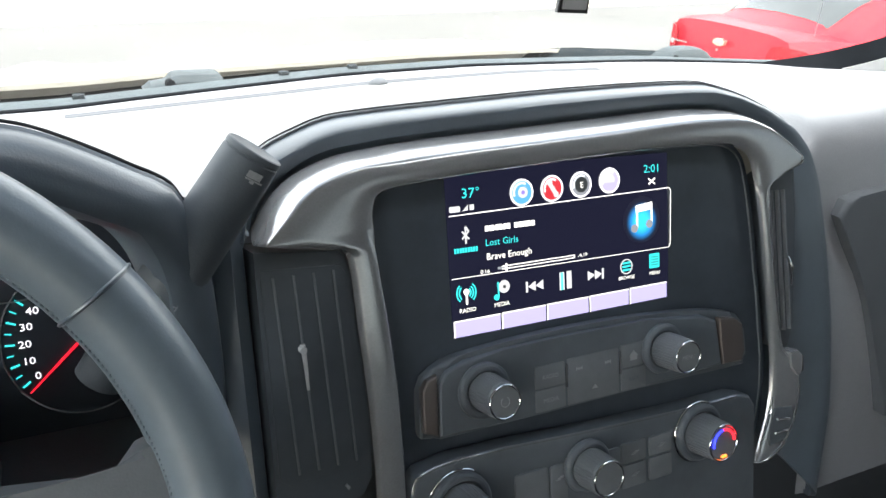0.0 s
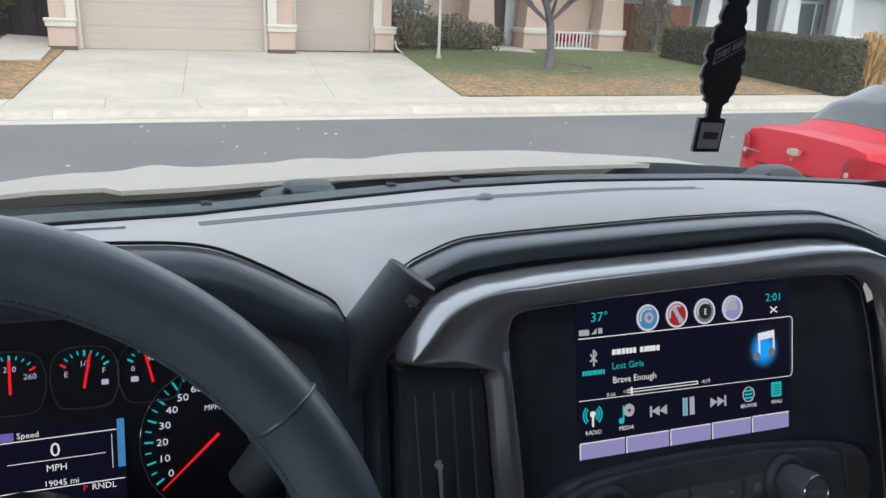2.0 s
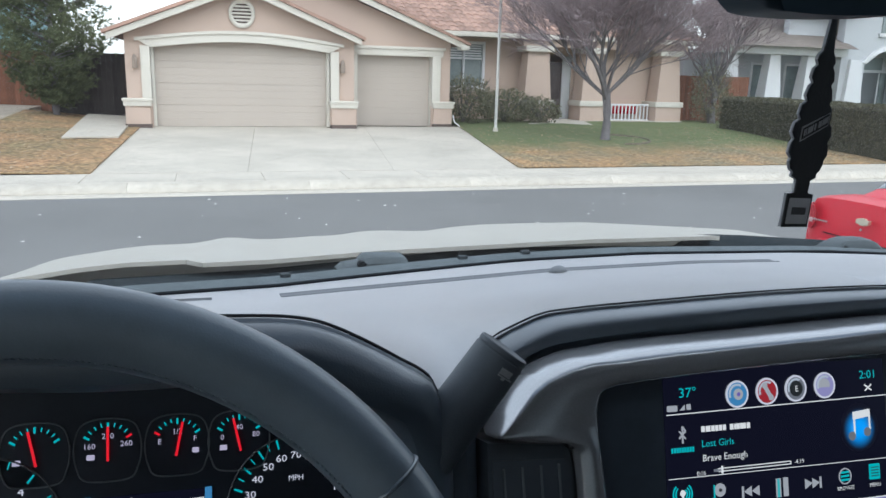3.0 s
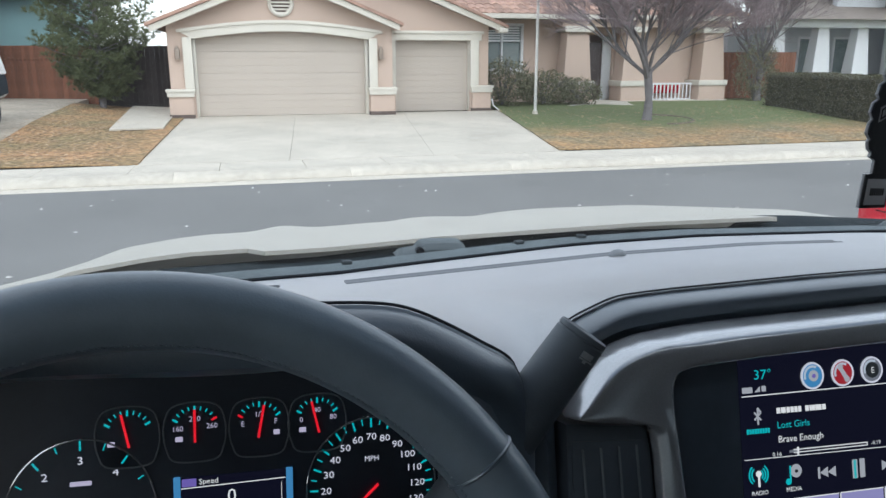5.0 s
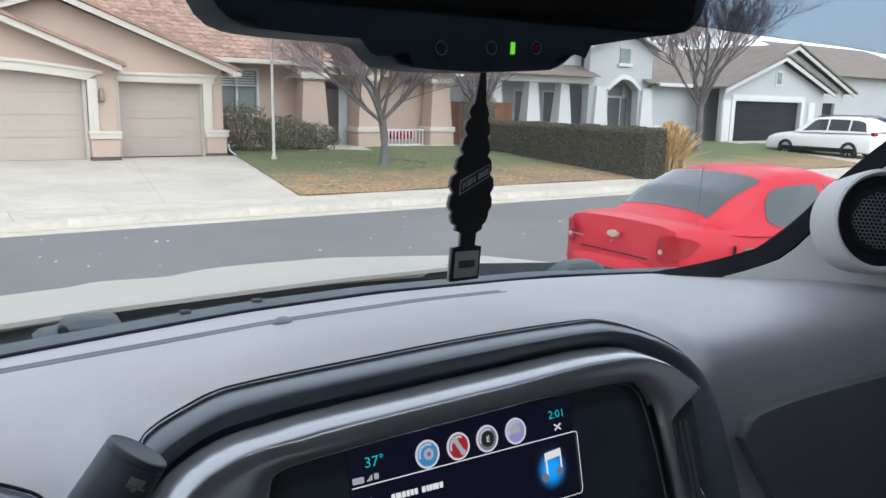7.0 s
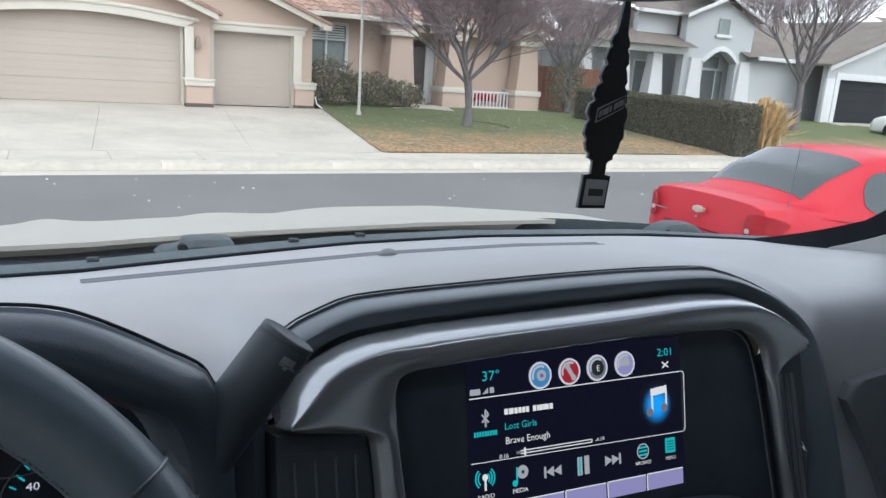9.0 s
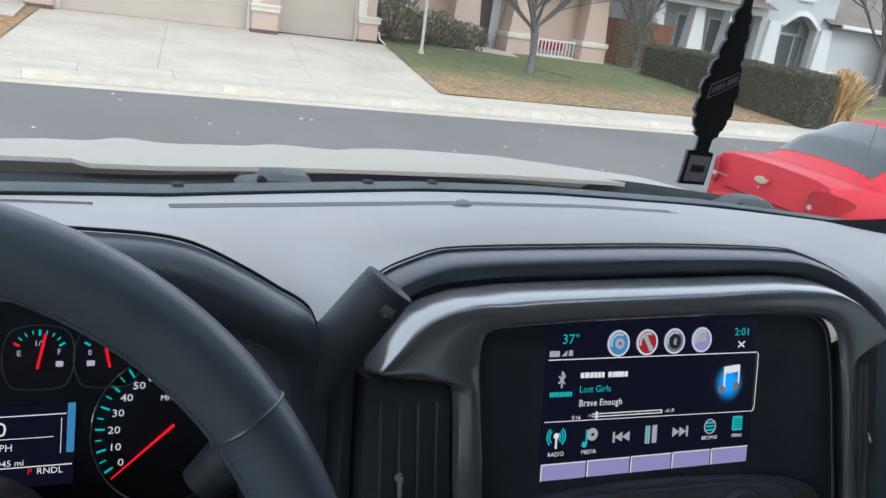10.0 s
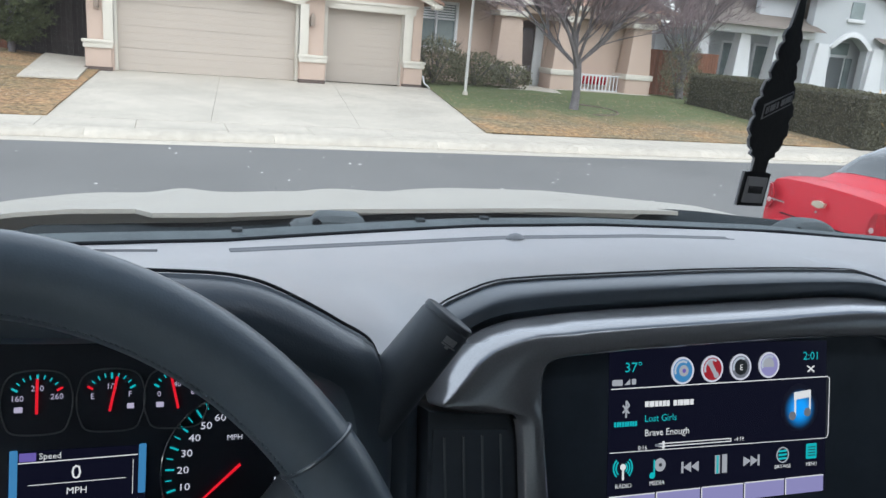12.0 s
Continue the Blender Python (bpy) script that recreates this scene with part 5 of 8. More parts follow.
for name, prof, mat, label in (("seal", ((-0.0115, -0.006), (-0.0125, 0.0005), (-0.0110, 0.0040), (-0.0075, 0.0052), (-0.0045, 0.0040), (-0.0030, -0.006)), "rubber", "black rubber seal"),
                               ("lip", ((0.012, -0.016), (0.016, -0.0040), (0.032, -0.0010), (0.046, -0.0005), (0.0495, -0.0035), (0.0505, -0.016)), "wiper_grey", "faded grey cowl lip"),
                               ("grille", ((0.046, -0.0140), (0.060, -0.0180), (0.10, -0.0235), (0.14, -0.0280), (0.18, -0.0335), (0.24, -0.0450), (0.30, -0.0580)), "slate", "weathered dark cowl grille")):
    rows = []
    for x in np.linspace(-0.86, 0.98, 93):
        b = screen_base(x)
        fall = float(np.interp(x, (-0.86, -0.70, -0.60, -0.50), (0.10, 0.075, 0.030, 0.0)))
        # the far end of the grille stands higher, beside the hood
        rise = 0.021 * float(np.interp(x, (0.462, 0.492, 0.70, 0.80), (0, 1, 0.9, 0)))
        rows.append([(x, b + q, dash_height(x, b) + h + rise * float(np.interp(q, (0.06, 0.14, 0.20), (0, 1, 1))) - fall * min(1.0, max(0.0, (q - 0.045) / 0.13))) for q, h in prof])
    part(name, thick(loft(rows), 0.004), M[mat], cowl, label)
CAP_A = ((-0.058, -0.014), (-0.050, -0.006), (-0.036, -0.004), (-0.031, -0.002), (-0.028, 0.003), (-0.024, 0.0055), (-0.016, 0.0065), (0.018, 0.0065), (0.026, 0.0055), (0.030, 0.002), (0.0315, -0.006), (0.032, -0.016))
CAP_B = ((-0.062, -0.016), (-0.050, -0.006), (-0.040, 0.001), (-0.030, 0.0075), (-0.018, 0.0100), (0.010, 0.0108), (0.030, 0.0095), (0.040, 0.0055), (0.052, -0.004), (0.066, -0.013), (0.085, -0.024))
for x0, x1, at, prof, label in ((-0.62, 0.10, -0.140, CAP_A, "black wiper arm with a rounded grey pivot cap"), (0.02, 0.80, 0.614, CAP_B, "black wiper arm with a sloping grey pivot cap")):
    b = screen_base(at)
    w = thing("wiper", label, "wiper", (at, b + 0.06, 0.05), TRUCK, group="windshield wipers")
    part("blade", tube([Vector((x, screen_base(x) + 0.085 + 0.01 * math.sin(4 * (x - x0)), dash_height(x, screen_base(x)) - 0.0195)) for x in np.linspace(x0, x1, 30)], 0.0045, 8), M["rubber"], w, "thin black wiper blade")
    c = Vector((at, b + 0.078, dash_height(at, b)))
    part("pivot_cap", loft([[c + Vector((x, yy, -0.02 + (z + 0.02) * k)) for x, z in prof] for yy, k in ((-0.026, 0.0), (-0.024, 0.70), (-0.018, 0.95), (-0.008, 1.0), (0.008, 1.0), (0.017, 0.8), (0.019, 0.0))]), M["cap_grey"], w, "rounded pivot cap")
    part("pivot_hole", rod((at - 0.030, b + 0.053, c.z - 0.004), (at - 0.030, b + 0.062, c.z - 0.004), 0.0055, 14), M["rubber"], w, "dark pivot end")
for at in (-0.268, -0.040, 0.050):
    p = Vector((at, screen_base(at) + 0.040, dash_height(at, screen_base(at)) - 0.001))
    nz = thing("washer_nozzle", "tiny grey washer nozzle on the cowl", "nozzle", p, TRUCK, group="washer nozzles")
    part("body", box(p.x - 0.006, p.x + 0.006, p.y - 0.005, p.y + 0.005, p.z - 0.003, p.z + 0.0045, 0.002), M["nozzle_grey"], nz)


def ridge(x, at, left, right):
    d = x - at
    return math.exp(-(d / (left if d < 0 else right)) ** 2)


rows = []
for x in np.linspace(-0.86, 1.02, 170):
    line = []
    z0 = float(np.interp(x, (-0.89, -0.757, -0.671, -0.612, -0.52, -0.46, -0.27, -0.12, 0.03, 0.2, 0.42, 0.71, 1.02), (-0.110, -0.077, -0.050, -0.027, -0.011, -0.004, 0.005, 0.017, 0.025, 0.034, 0.040, 0.030, -0.01)))
    # the rear edge steps back beyond the cowl's ends
    back = 0.065 * (1 - min(1.0, max(0.0, (x + 0.378) / 0.014)) * min(1.0, max(0.0, (0.460 - x) / 0.014)))
    for y in (0.66, 0.70, 0.74, 0.78, 0.82, 0.86, 0.9, 0.95, 1.0, 1.05, 1.1, 1.15, 1.2, 1.27, 1.35, 1.43, 1.5, 1.62, 1.72, 1.8, 1.85, 1.87):
        y += back * max(0.0, 1 - (y - 0.66) / 0.22)
        d = y - 0.70
        z = z0 - 0.122 * d - 0.082 * d * d + 0.0085 * max(0.0, 1 - (y - 0.66) / 0.20)
        on = 1 / (1 + math.exp(-(y - 0.86) / 0.022))
        z += on * (0.0165 * ridge(x, -0.312, 0.042, 0.062) + 0.011 * ridge(x, -0.035 + 0.05 * (y - 0.9), 0.03, 0.085)) * math.exp(-max(0.0, y - 0.95) * 2.0)
        z += 0.012 / (1 + math.exp(-(x - 0.200) / 0.011)) / (1 + math.exp(-(y - 0.90) / 0.015)) * math.exp(-max(0.0, y - 1.1) * 1.5)
        if y > 1.62:
            z -= 1.4 * (y - 1.62) ** 2
        line.append((x, y, z))
    rows.append(line)
solid("truck_hood", thick(loft(rows), 0.006), M["hood"], "pearl white truck hood with raised ridges ahead of the windshield", "hood", "structure", m=TRUCK)

# front wings and nose under the hood, with wheels on the drive
body = thing("truck_body", "pearl white truck body under the hood, on black tyres", "truck body", (0.08, 1.2, -0.5), TRUCK, kind="structure")
for x in (-0.86, 0.98):
    part("wing", loft([[(x - 0.02, y, -0.80), (x + 0.04, y, -0.80), (x + 0.04, y, z), (x - 0.02, y, z)] for y, z in ((0.62, -0.12), (0.9, -0.15), (1.3, -0.23), (1.6, -0.33), (1.86, -0.46))], close=True, cap=True), M["hood"], body, "pearl white front wing")
    part("cab_side", box(x - 0.03, x + 0.05, -1.78, 0.62, -0.95, -0.79, 0.015), M["hood"], body, "pearl white sill")
part("nose", box(-0.88, 1.02, 1.80, 1.90, -0.85, -0.48, 0.03), M["plastic"], body, "dark grille and bumper")
part("underbody", box(-0.70, 0.86, -1.75, 1.84, -1.02, -0.84, 0.01), M["rubber"], body, "black underbody")
for x in (-0.72, 0.88):
    for y in (1.25, -1.95):
        wheel_part = part("wheel", rod((x - 0.13, y, -0.965), (x + 0.13, y, -0.965), 0.40, 32, 0.40, 0.03), M["tyre"], body, "black tyre")
        part("rim", rod((x - 0.135, y, -0.965), (x + 0.135, y, -0.965), 0.24, 24, 0.24, 0.01), M["alloy"], wheel_part, "alloy rim")
part("bed", joined(box(-0.88, 1.02, -3.6, -1.82, -0.80, -0.70, 0.01), joined(box(-0.88, -0.82, -3.6, -1.82, -0.72, -0.10, 0.01), box(0.96, 1.02, -3.6, -1.82, -0.72, -0.10, 0.01))), M["hood"], body, "pearl white load bed")

# ---------- windshield, pillars, roof ----------
SLOPE = radians(38)


def on_glass(x, s, d=0.0):
    """A place on the windshield: across, up the glass from its base, in from the glass."""
    b = screen_base(x)
    return Vector((x, b + 0.008 - s * math.cos(SLOPE) - d * math.sin(SLOPE), dash_height(x, b) - 0.004 + s * math.sin(SLOPE) - d * math.cos(SLOPE)))


def glass_half(s):
    return 0.86 - 0.16 * s


shield = thing("windshield", "clear sloping windshield with a tinted band along its top", "windshield", (0, 0.5, 0.05), TRUCK, kind="structure")


def glass_band(s0, s1):
    rows = [[on_glass(0.04 + f * glass_half(s), s) for f in np.linspace(-1, 1, 30)] for s in np.linspace(s0, s1, 8)]
    bm = loft(rows)
    return thick(bm, 0.004)


pane = part("pane", glass_band(-0.02, 0.535), M["windshield"], shield, "clear glass")
band = part("shade_band", glass_band(0.5352, 0.84), M["shadeband"], shield, "blue-tinted shade band")
for o in (pane, band):
    o.visible_shadow = False
for way in (-1, 1):
    rows = [[on_glass(0.04 + way * (glass_half(s) - q), s, 0.006) for q in (-0.02, 0.02, 0.055)] for s in np.linspace(-0.02, 0.84, 14)]
    part("edge_band", thick(loft(rows), 0.002), M["rubber"], shield, "black painted glass edge")

for way, name in ((1, "a_pillar"), (-1, "a_pillar")):
    pil = thing(name, "pale grey plastic windshield pillar trim with a round speaker" if way > 0 else "pale grey plastic windshield pillar trim", "pillar trim", (way * 0.75 + 0.03, 0.3, 0.1), TRUCK, group="windshield pillars", kind="structure")
    ctrl = [(0.707, 0.345, 0.079), (0.711, 0.314, 0.093), (0.715, 0.288, 0.1065), (0.716, 0.262, 0.121), (0.717, 0.236, 0.147), (0.716, 0.206, 0.185), (0.714, 0.172, 0.226), (0.710, 0.10, 0.295), (0.70, 0.0, 0.372), (0.68, -0.12, 0.46), (0.66, -0.25, 0.54)]
    line = smooth_line(ctrl, 26)
    rows = []
    for k, p in enumerate(line):
        wide = 1.0 + 0.9 * max(0.0, 1 - k / 9)
        low = max(0.0, 1 - k / 7)
        row = [p + Vector((0.025, 0.012, 0.008)), p, p + Vector((0.006, -0.02, -0.006)), p + Vector((0.02, -0.055 * wide, -0.02)), p + Vector((0.045, -0.10 * wide, -0.045 - 0.02 * low)), p + Vector((0.085, -0.15 * wide, -0.075 - 0.04 * low)), p + Vector((0.14, -0.17 * wide, -0.09 - 0.04 * low))]
        rows.append([Vector((q.x if way > 0 else -0.08 - q.x, q.y, q.z)) for q in row])
    part("trim", thick(loft(rows), 0.004), M["pillar"], pil, "smooth pale trim")
    rows = []
    for k, p in enumerate([line[0] + Vector((-0.03, 0.075, -0.03)), line[0] + Vector((-0.012, 0.03, -0.013))] + line):
        low = max(0.0, 1 - k / 8)
        row = [p + Vector((0.012, 0.004, 0.0)), p + Vector((0.0, 0.008, 0.003)), p + Vector((0.004, 0.030 + 0.03 * low, 0.010)), p + Vector((0.006, 0.036 + 0.035 * low, 0.006))]
        rows.append([Vector((q.x if way > 0 else -0.08 - q.x, q.y, q.z)) for q in row])
    part("seal", thick(loft(rows), 0.003), M["rubber"], pil, "black rubber glass seal")
    if way > 0:
        c, axis_p = Vector((0.691, 0.121, 0.199)), Vector((-0.62, -0.76, 0.18)).normalized()
        u = axis_p.cross(Vector((0, 0, 1))).normalized()
        v = u.cross(axis_p)

        def pod(r, out, n=40):
            return [c + u * (r * math.cos(a)) + v * (r * 1.08 * math.sin(a)) + axis_p * out for a in np.linspace(0, 2 * math.pi, n, endpoint=False)]
        part("speaker_pod", loft([pod(0.060, -0.075), pod(0.0605, -0.03), pod(0.0605, -0.008), pod(0.059, -0.001), pod(0.056, 0.0008), pod(0.053, -0.003), pod(0.052, -0.012)], close=True), M["pillar"], pil, "rounded pale speaker pod")
        part("speaker_dish", loft([pod(0.0525, -0.008), pod(0.040, -0.010), pod(0.038, -0.006), pod(0.020, -0.004), pod(0.002, -0.0035)], close=True), M["rubber"], pil, "black speaker grille")
        bm = bmesh.new()
        for i in range(-7, 8):
            for j in range(-7, 8):
                x, y = 0.0052 * (i + 0.5 * (j % 2)), 0.0046 * j
                if math.hypot(x, y) < 0.0345:
                    hexa = [c + axis_p * (-0.0035) + u * (x + 0.0027 * math.cos(b)) + v * (y + 0.0027 * math.sin(b)) for b in np.linspace(0.52, 0.52 + 2 * math.pi, 6, endpoint=False)]
                    tube(hexa, 0.00035, 4, closed=True, bm=bm)
        part("honeycomb", bm, M["plastic_soft"], pil, "honeycomb mesh")


# closed cabin round the camera, unseen, added to keep stray light off
solid("ceiling", box(-0.80, 0.86, -1.75, -0.18, 0.50, 0.54, 0.01), M["headliner"], "grey cloth headliner of the cab", "ceiling", "structure", m=TRUCK)
solid("cab_floor", box(-0.86, 0.95, -1.75, 0.6, -0.82, -0.78), M["rubber"], "black rubber cab floor", "floor", "structure", m=TRUCK)
# dark wall holds back rear light; its window gives the trim something to mirror
back_wall = thing("wall_back", "unseen dark rear wall of the cab with an added tinted window", "cab wall", (0, -1.77, 0), TRUCK, kind="structure")
for x0, x1, z0, z1 in ((-0.86, 0.95, -0.8, 0.02), (-0.86, 0.95, 0.42, 0.52), (-0.86, -0.62, 0.02, 0.42), (0.71, 0.95, 0.02, 0.42)):
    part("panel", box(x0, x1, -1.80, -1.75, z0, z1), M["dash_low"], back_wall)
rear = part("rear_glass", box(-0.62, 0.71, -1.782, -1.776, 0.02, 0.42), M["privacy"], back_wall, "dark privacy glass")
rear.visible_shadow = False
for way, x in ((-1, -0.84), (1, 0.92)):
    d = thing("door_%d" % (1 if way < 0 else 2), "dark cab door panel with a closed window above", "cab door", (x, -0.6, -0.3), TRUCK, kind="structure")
    # sill heights let light in on the left, hold it back right
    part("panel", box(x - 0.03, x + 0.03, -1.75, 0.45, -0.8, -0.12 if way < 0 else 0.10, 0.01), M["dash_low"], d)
    # solid unseen panel, added to stop light from behind
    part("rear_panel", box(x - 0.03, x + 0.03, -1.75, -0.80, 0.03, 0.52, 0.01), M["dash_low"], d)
    part("rail", box(x - 0.06, x + 0.06, -1.75, -0.18, 0.47, 0.53, 0.01), M["headliner"], d)
    # right pane is tinted and casts shadow only to dim the dash
    pane = part("window_glass", box(x - 0.004, x + 0.004, -0.80, 0.20, -0.12 if way < 0 else 0.10, 0.47), M["windshield"] if way < 0 else M["privacy"], d, "clear side glass" if way < 0 else "tinted side glass added to dim the cabin")
    pane.visible_shadow = way > 0

# ---------- mirror and hanging tree ----------
mirror = thing("rear_view_mirror", "black rear view mirror with buttons under its lower edge", "mirror", (-0.035, -0.03, 0.35), TRUCK)
outline = smooth_line([(-0.178, 0.392, 0), (-0.190, 0.375, 0), (-0.190, 0.345, 0), (-0.185, 0.330, 0), (-0.174, 0.3225, 0), (-0.150, 0.3215, 0), (-0.116, 0.3225, 0), (-0.1065, 0.3210, 0), (-0.1005, 0.3155, 0), (-0.092, 0.3125, 0), (-0.06, 0.3130, 0), (-0.02, 0.3165, 0), (0.000, 0.3195, 0), (0.0075, 0.3235, 0), (0.0135, 0.3305, 0), (0.022, 0.3335, 0), (0.06, 0.3415, 0), (0.098, 0.3490, 0), (0.110, 0.3540, 0), (0.1165, 0.365, 0), (0.116, 0.385, 0), (0.108, 0.403, 0), (0.06, 0.408, 0), (-0.10, 0.402, 0)], 110, True)


M["mirror_black"] = material("mirror_black_plastic", (0.017, 0.030, 0.042), 0.55, spec=0.15, stain=0.2, stain_scale=30)


def mirror_put(u, w, d):
    return Vector((u, -0.033 - d, w))


part("housing", plate([(p.x, p.y) for p in outline], mirror_put, -0.035, 0.0, 0.006, 3), M["mirror_black"], mirror, "black plastic housing")
glass_line = round_rect(-0.176, 0.104, 0.342, 0.392, 0.016, 7)
# base darkened in place of reflecting a dark cab behind
M["mirror"] = material("mirror_glass", (0.22, 0.235, 0.26), 0.02, metal=1.0, stain=0.02, stain_scale=20)
part("mirror_glass", plate([(u, w + 0.05 * (u + 0.036)) for u, w in glass_line], mirror_put, 0.0, 0.0012), M["mirror"], mirror, "mirror glass darkened for what it reflects")
part("stem", tube([Vector((-0.03, -0.02, 0.39)), Vector((-0.02, 0.02, 0.42)), Vector((-0.01, 0.045, 0.455))], 0.013, 14), M["plastic"], mirror, "mirror stem")
part("foot", plate(round_rect(-0.04, 0.02, 0.40, 0.47, 0.012), lambda u, w, d: Vector((u, 0.050 - d + 1.28 * (0.452 - w) * 1.0, w)), -0.01, 0.016, 0.003), M["plastic"], mirror, "mounting foot on the glass")
for u, w in ((-0.0765, 0.3225), (-0.0465, 0.3255), (-0.0175, 0.3285)):
    part("button", tube([mirror_put(u + 0.0032 * math.cos(a), w + 0.0032 * math.sin(a), 0.001) for a in np.linspace(0, 2 * math.pi, 20, endpoint=False)], 0.0003, 5, closed=True), M["vent_black"], mirror, "small round button")
part("button_mark", plate(round_rect(-0.0192, -0.0158, 0.3275, 0.3295, 0.0005), mirror_put, 0.0, 0.001), M["lamp_red"], mirror, "dim red mark")
part("indicator", plate(round_rect(-0.0338, -0.0318, 0.3238, 0.3298, 0.0004), mirror_put, 0.0, 0.0012), M["lit_green"], mirror, "green indicator lamp")

tree_m = TRUCK @ Matrix.Translation((-0.0185, 0.010, 0.317)) @ Matrix.Rotation(radians(18), 4, "Z") @ Matrix.Rotation(radians(3), 4, "Y") @ Matrix.Diagonal((1.42, 1.0, 1.0, 1.0))
tag = thing("air_freshener", "black tree-shaped card air freshener hanging from the mirror", "air freshener", (0, 0, 0), tree_m)
M["card_core"] = material("pale_pressed_card", (0.40, 0.40, 0.41), 0.8, stain=0.15, stain_scale=80)
M["card"] = material("black_card", (0.008, 0.008, 0.009), 0.55, stain=0.2, stain_scale=60, bump=0.1, bump_scale=400)
half = [(0.0, 0.0016), (0.006, 0.0022), (0.012, 0.0028), (0.018, 0.0034), (0.0205, 0.0058), (0.0235, 0.0066), (0.0262, 0.0050), (0.0285, 0.0074), (0.0335, 0.0084), (0.0365, 0.0062), (0.0385, 0.0082), (0.0440, 0.0098), (0.0470, 0.0078), (0.0495, 0.0112), (0.0550, 0.0122), (0.0575, 0.0104), (0.0600, 0.0138), (0.0655, 0.0148), (0.0690, 0.0122), (0.0715, 0.0140), (0.0770, 0.0146), (0.0800, 0.0118), (0.0820, 0.0126), (0.0862, 0.0112), (0.0880, 0.0084), (0.0905, 0.0092), (0.0918, 0.0056), (0.0925, 0.0048), (0.1000, 0.0046), (0.1005, 0.0098), (0.1205, 0.0098)]
shape = [(r, -z) for z, r in half] + [(-r, -z) for z, r in half[::-1]]
part("card", plate(shape, flat, 0.0, 0.0009, 0.0003), M["card"], tag, "black card tree")
part("core", plate([(u * 1.03, w) for u, w in shape], flat, -0.0016, -0.0001, 0.0002), M["card_core"], tag, "pale pressed card core")
part("loop", tube(smooth_line([Vector((0.001, 0, -0.003)), Vector((0.0022, 0, 0.006)), Vector((0.003, 0.002, 0.020)), Vector((-0.003, 0.002, 0.020)), Vector((-0.0022, 0, 0.006)), Vector((-0.001, 0, -0.003))], 24), 0.0005, 6), M["stitch"], tag, "thin elastic loop")
M["pale_card"] = material("pale_card_print", (0.42, 0.42, 0.43), 0.6, stain=0.1, stain_scale=100)
band_pts = [(-0.0095, -0.0705), (0.0100, -0.0590), (0.0100, -0.0515), (-0.0095, -0.0620)]
part("banner", plate(band_pts, flat, 0.0009, 0.0013), M["pale_card"], tag, "slanted pale banner")
part("banner_face", plate([(-0.0088, -0.0692), (0.0093, -0.0586), (0.0093, -0.0522), (-0.0088, -0.0628)], flat, 0.0013, 0.0015), M["card"], tag)
bm = bmesh.new()
for k, wide in enumerate((0.0012, 0.0008, 0.0016, 0.0016, 0.0008, 0.0016, 0, 0.0018, 0.0012, 0.0016, 0.0016, 0.0014)):
    if wide:
        u = -0.0080 + 0.00142 * k
        z = -0.0676 + 0.585 * (u + 0.0088)
        plate([(u, z), (u + wide * 0.7, z + 0.0004), (u + wide * 0.7, z + 0.0042), (u, z + 0.0038)], flat, 0.0015, 0.0017, bm=bm)
part("banner_bars", bm, M["pale_card"], tag, "plain pale bars")
part("foot_label", plate(round_rect(-0.0082, 0.0082, -0.1185, -0.1030, 0.0006), flat, 0.0009, 0.0012), M["pale_card"], tag, "pale foot label")
part("foot_face", plate(round_rect(-0.0074, 0.0074, -0.1178, -0.1037, 0.0005), flat, 0.0012, 0.0014), M["pale_card"], tag)
for k in range(7):
    u = -0.0055 + 0.0016 * k
    part("foot_bar", plate([(u, -0.1128), (u + 0.0011, -0.1128), (u + 0.0011, -0.1085), (u, -0.1085)], flat, 0.0014, 0.0016), M["card"], tag, "plain dark bar")


# ---------- outdoors: ground ----------
def ground_z(y):
    """The lie of the land: our drive, the street, the far footpath and the rising plots."""
    return float(np.interp(y, (-60, 0.5, 3.6, 4.2, 13.5, 13.7, 14.9, 22.0, 60, 900), (-0.02, -0.02, -0.28, -0.45, -0.45, -0.31, -0.30, -0.02, 0.0, 0.0)))


def sheet(x0, x1, y0, y1, lift, nx=2, extra=()):
    ys = sorted(set([y0, y1, *extra] + [y for y in (0.5, 3.6, 4.2, 13.5, 13.7, 14.9, 18.0, 22.0, 60) if y0 < y < y1]))
    return loft([[(x, y, ground_z(y) + lift) for y in ys] for x in np.linspace(x0, x1, nx)])


solid("ground", sheet(-500, 500, -100, 900, -0.05), M["earth"], "bare winter ground reaching to the horizon", "ground", "structure")
solid("road", thick(sheet(-90, 140, 4.2, 13.5, 0.0, 3), -0.03), M["asphalt"], "grey asphalt street with scattered pale grit", "road", "structure")
solid("gutter", box(-90, 140, 13.12, 13.52, -0.52, -0.444, 0.004), M["concrete"], "concrete gutter strip along the kerb", "gutter", "structure")
lawn_rows = []
for x in [6.05, 6.5] + list(np.linspace(8.0, 60, 88)):
    lawn_rows.append([(x + (0.16 * (y - 14.9) if x < 6.7 else 0.0), y, ground_z(y) + 0.012 + 0.03 * noise.noise(Vector((x * 0.7, y * 0.7, 0)))) for y in np.linspace(14.92, 26.4, 26)])
solid("lawn", thick(loft(lawn_rows), 0.02), M["lawn"], "patchy green and brown winter lawn", "lawn", "structure")
def drive_rise(y):
    """The neighbouring drive climbs faster than the plots beside it."""
    return float(np.interp(y, (14.9, 16.9, 20.7, 26.0), (-0.285, -0.21, 0.06, 0.22)))


def side_yard(x, y):
    f = min(1.0, max(0.0, (-3.2 - x) / 2.0))
    return ground_z(y) + 0.012 + f * (drive_rise(y) - ground_z(y)) + 0.03 * noise.noise(Vector((x, y, 3))) * (1 - f)


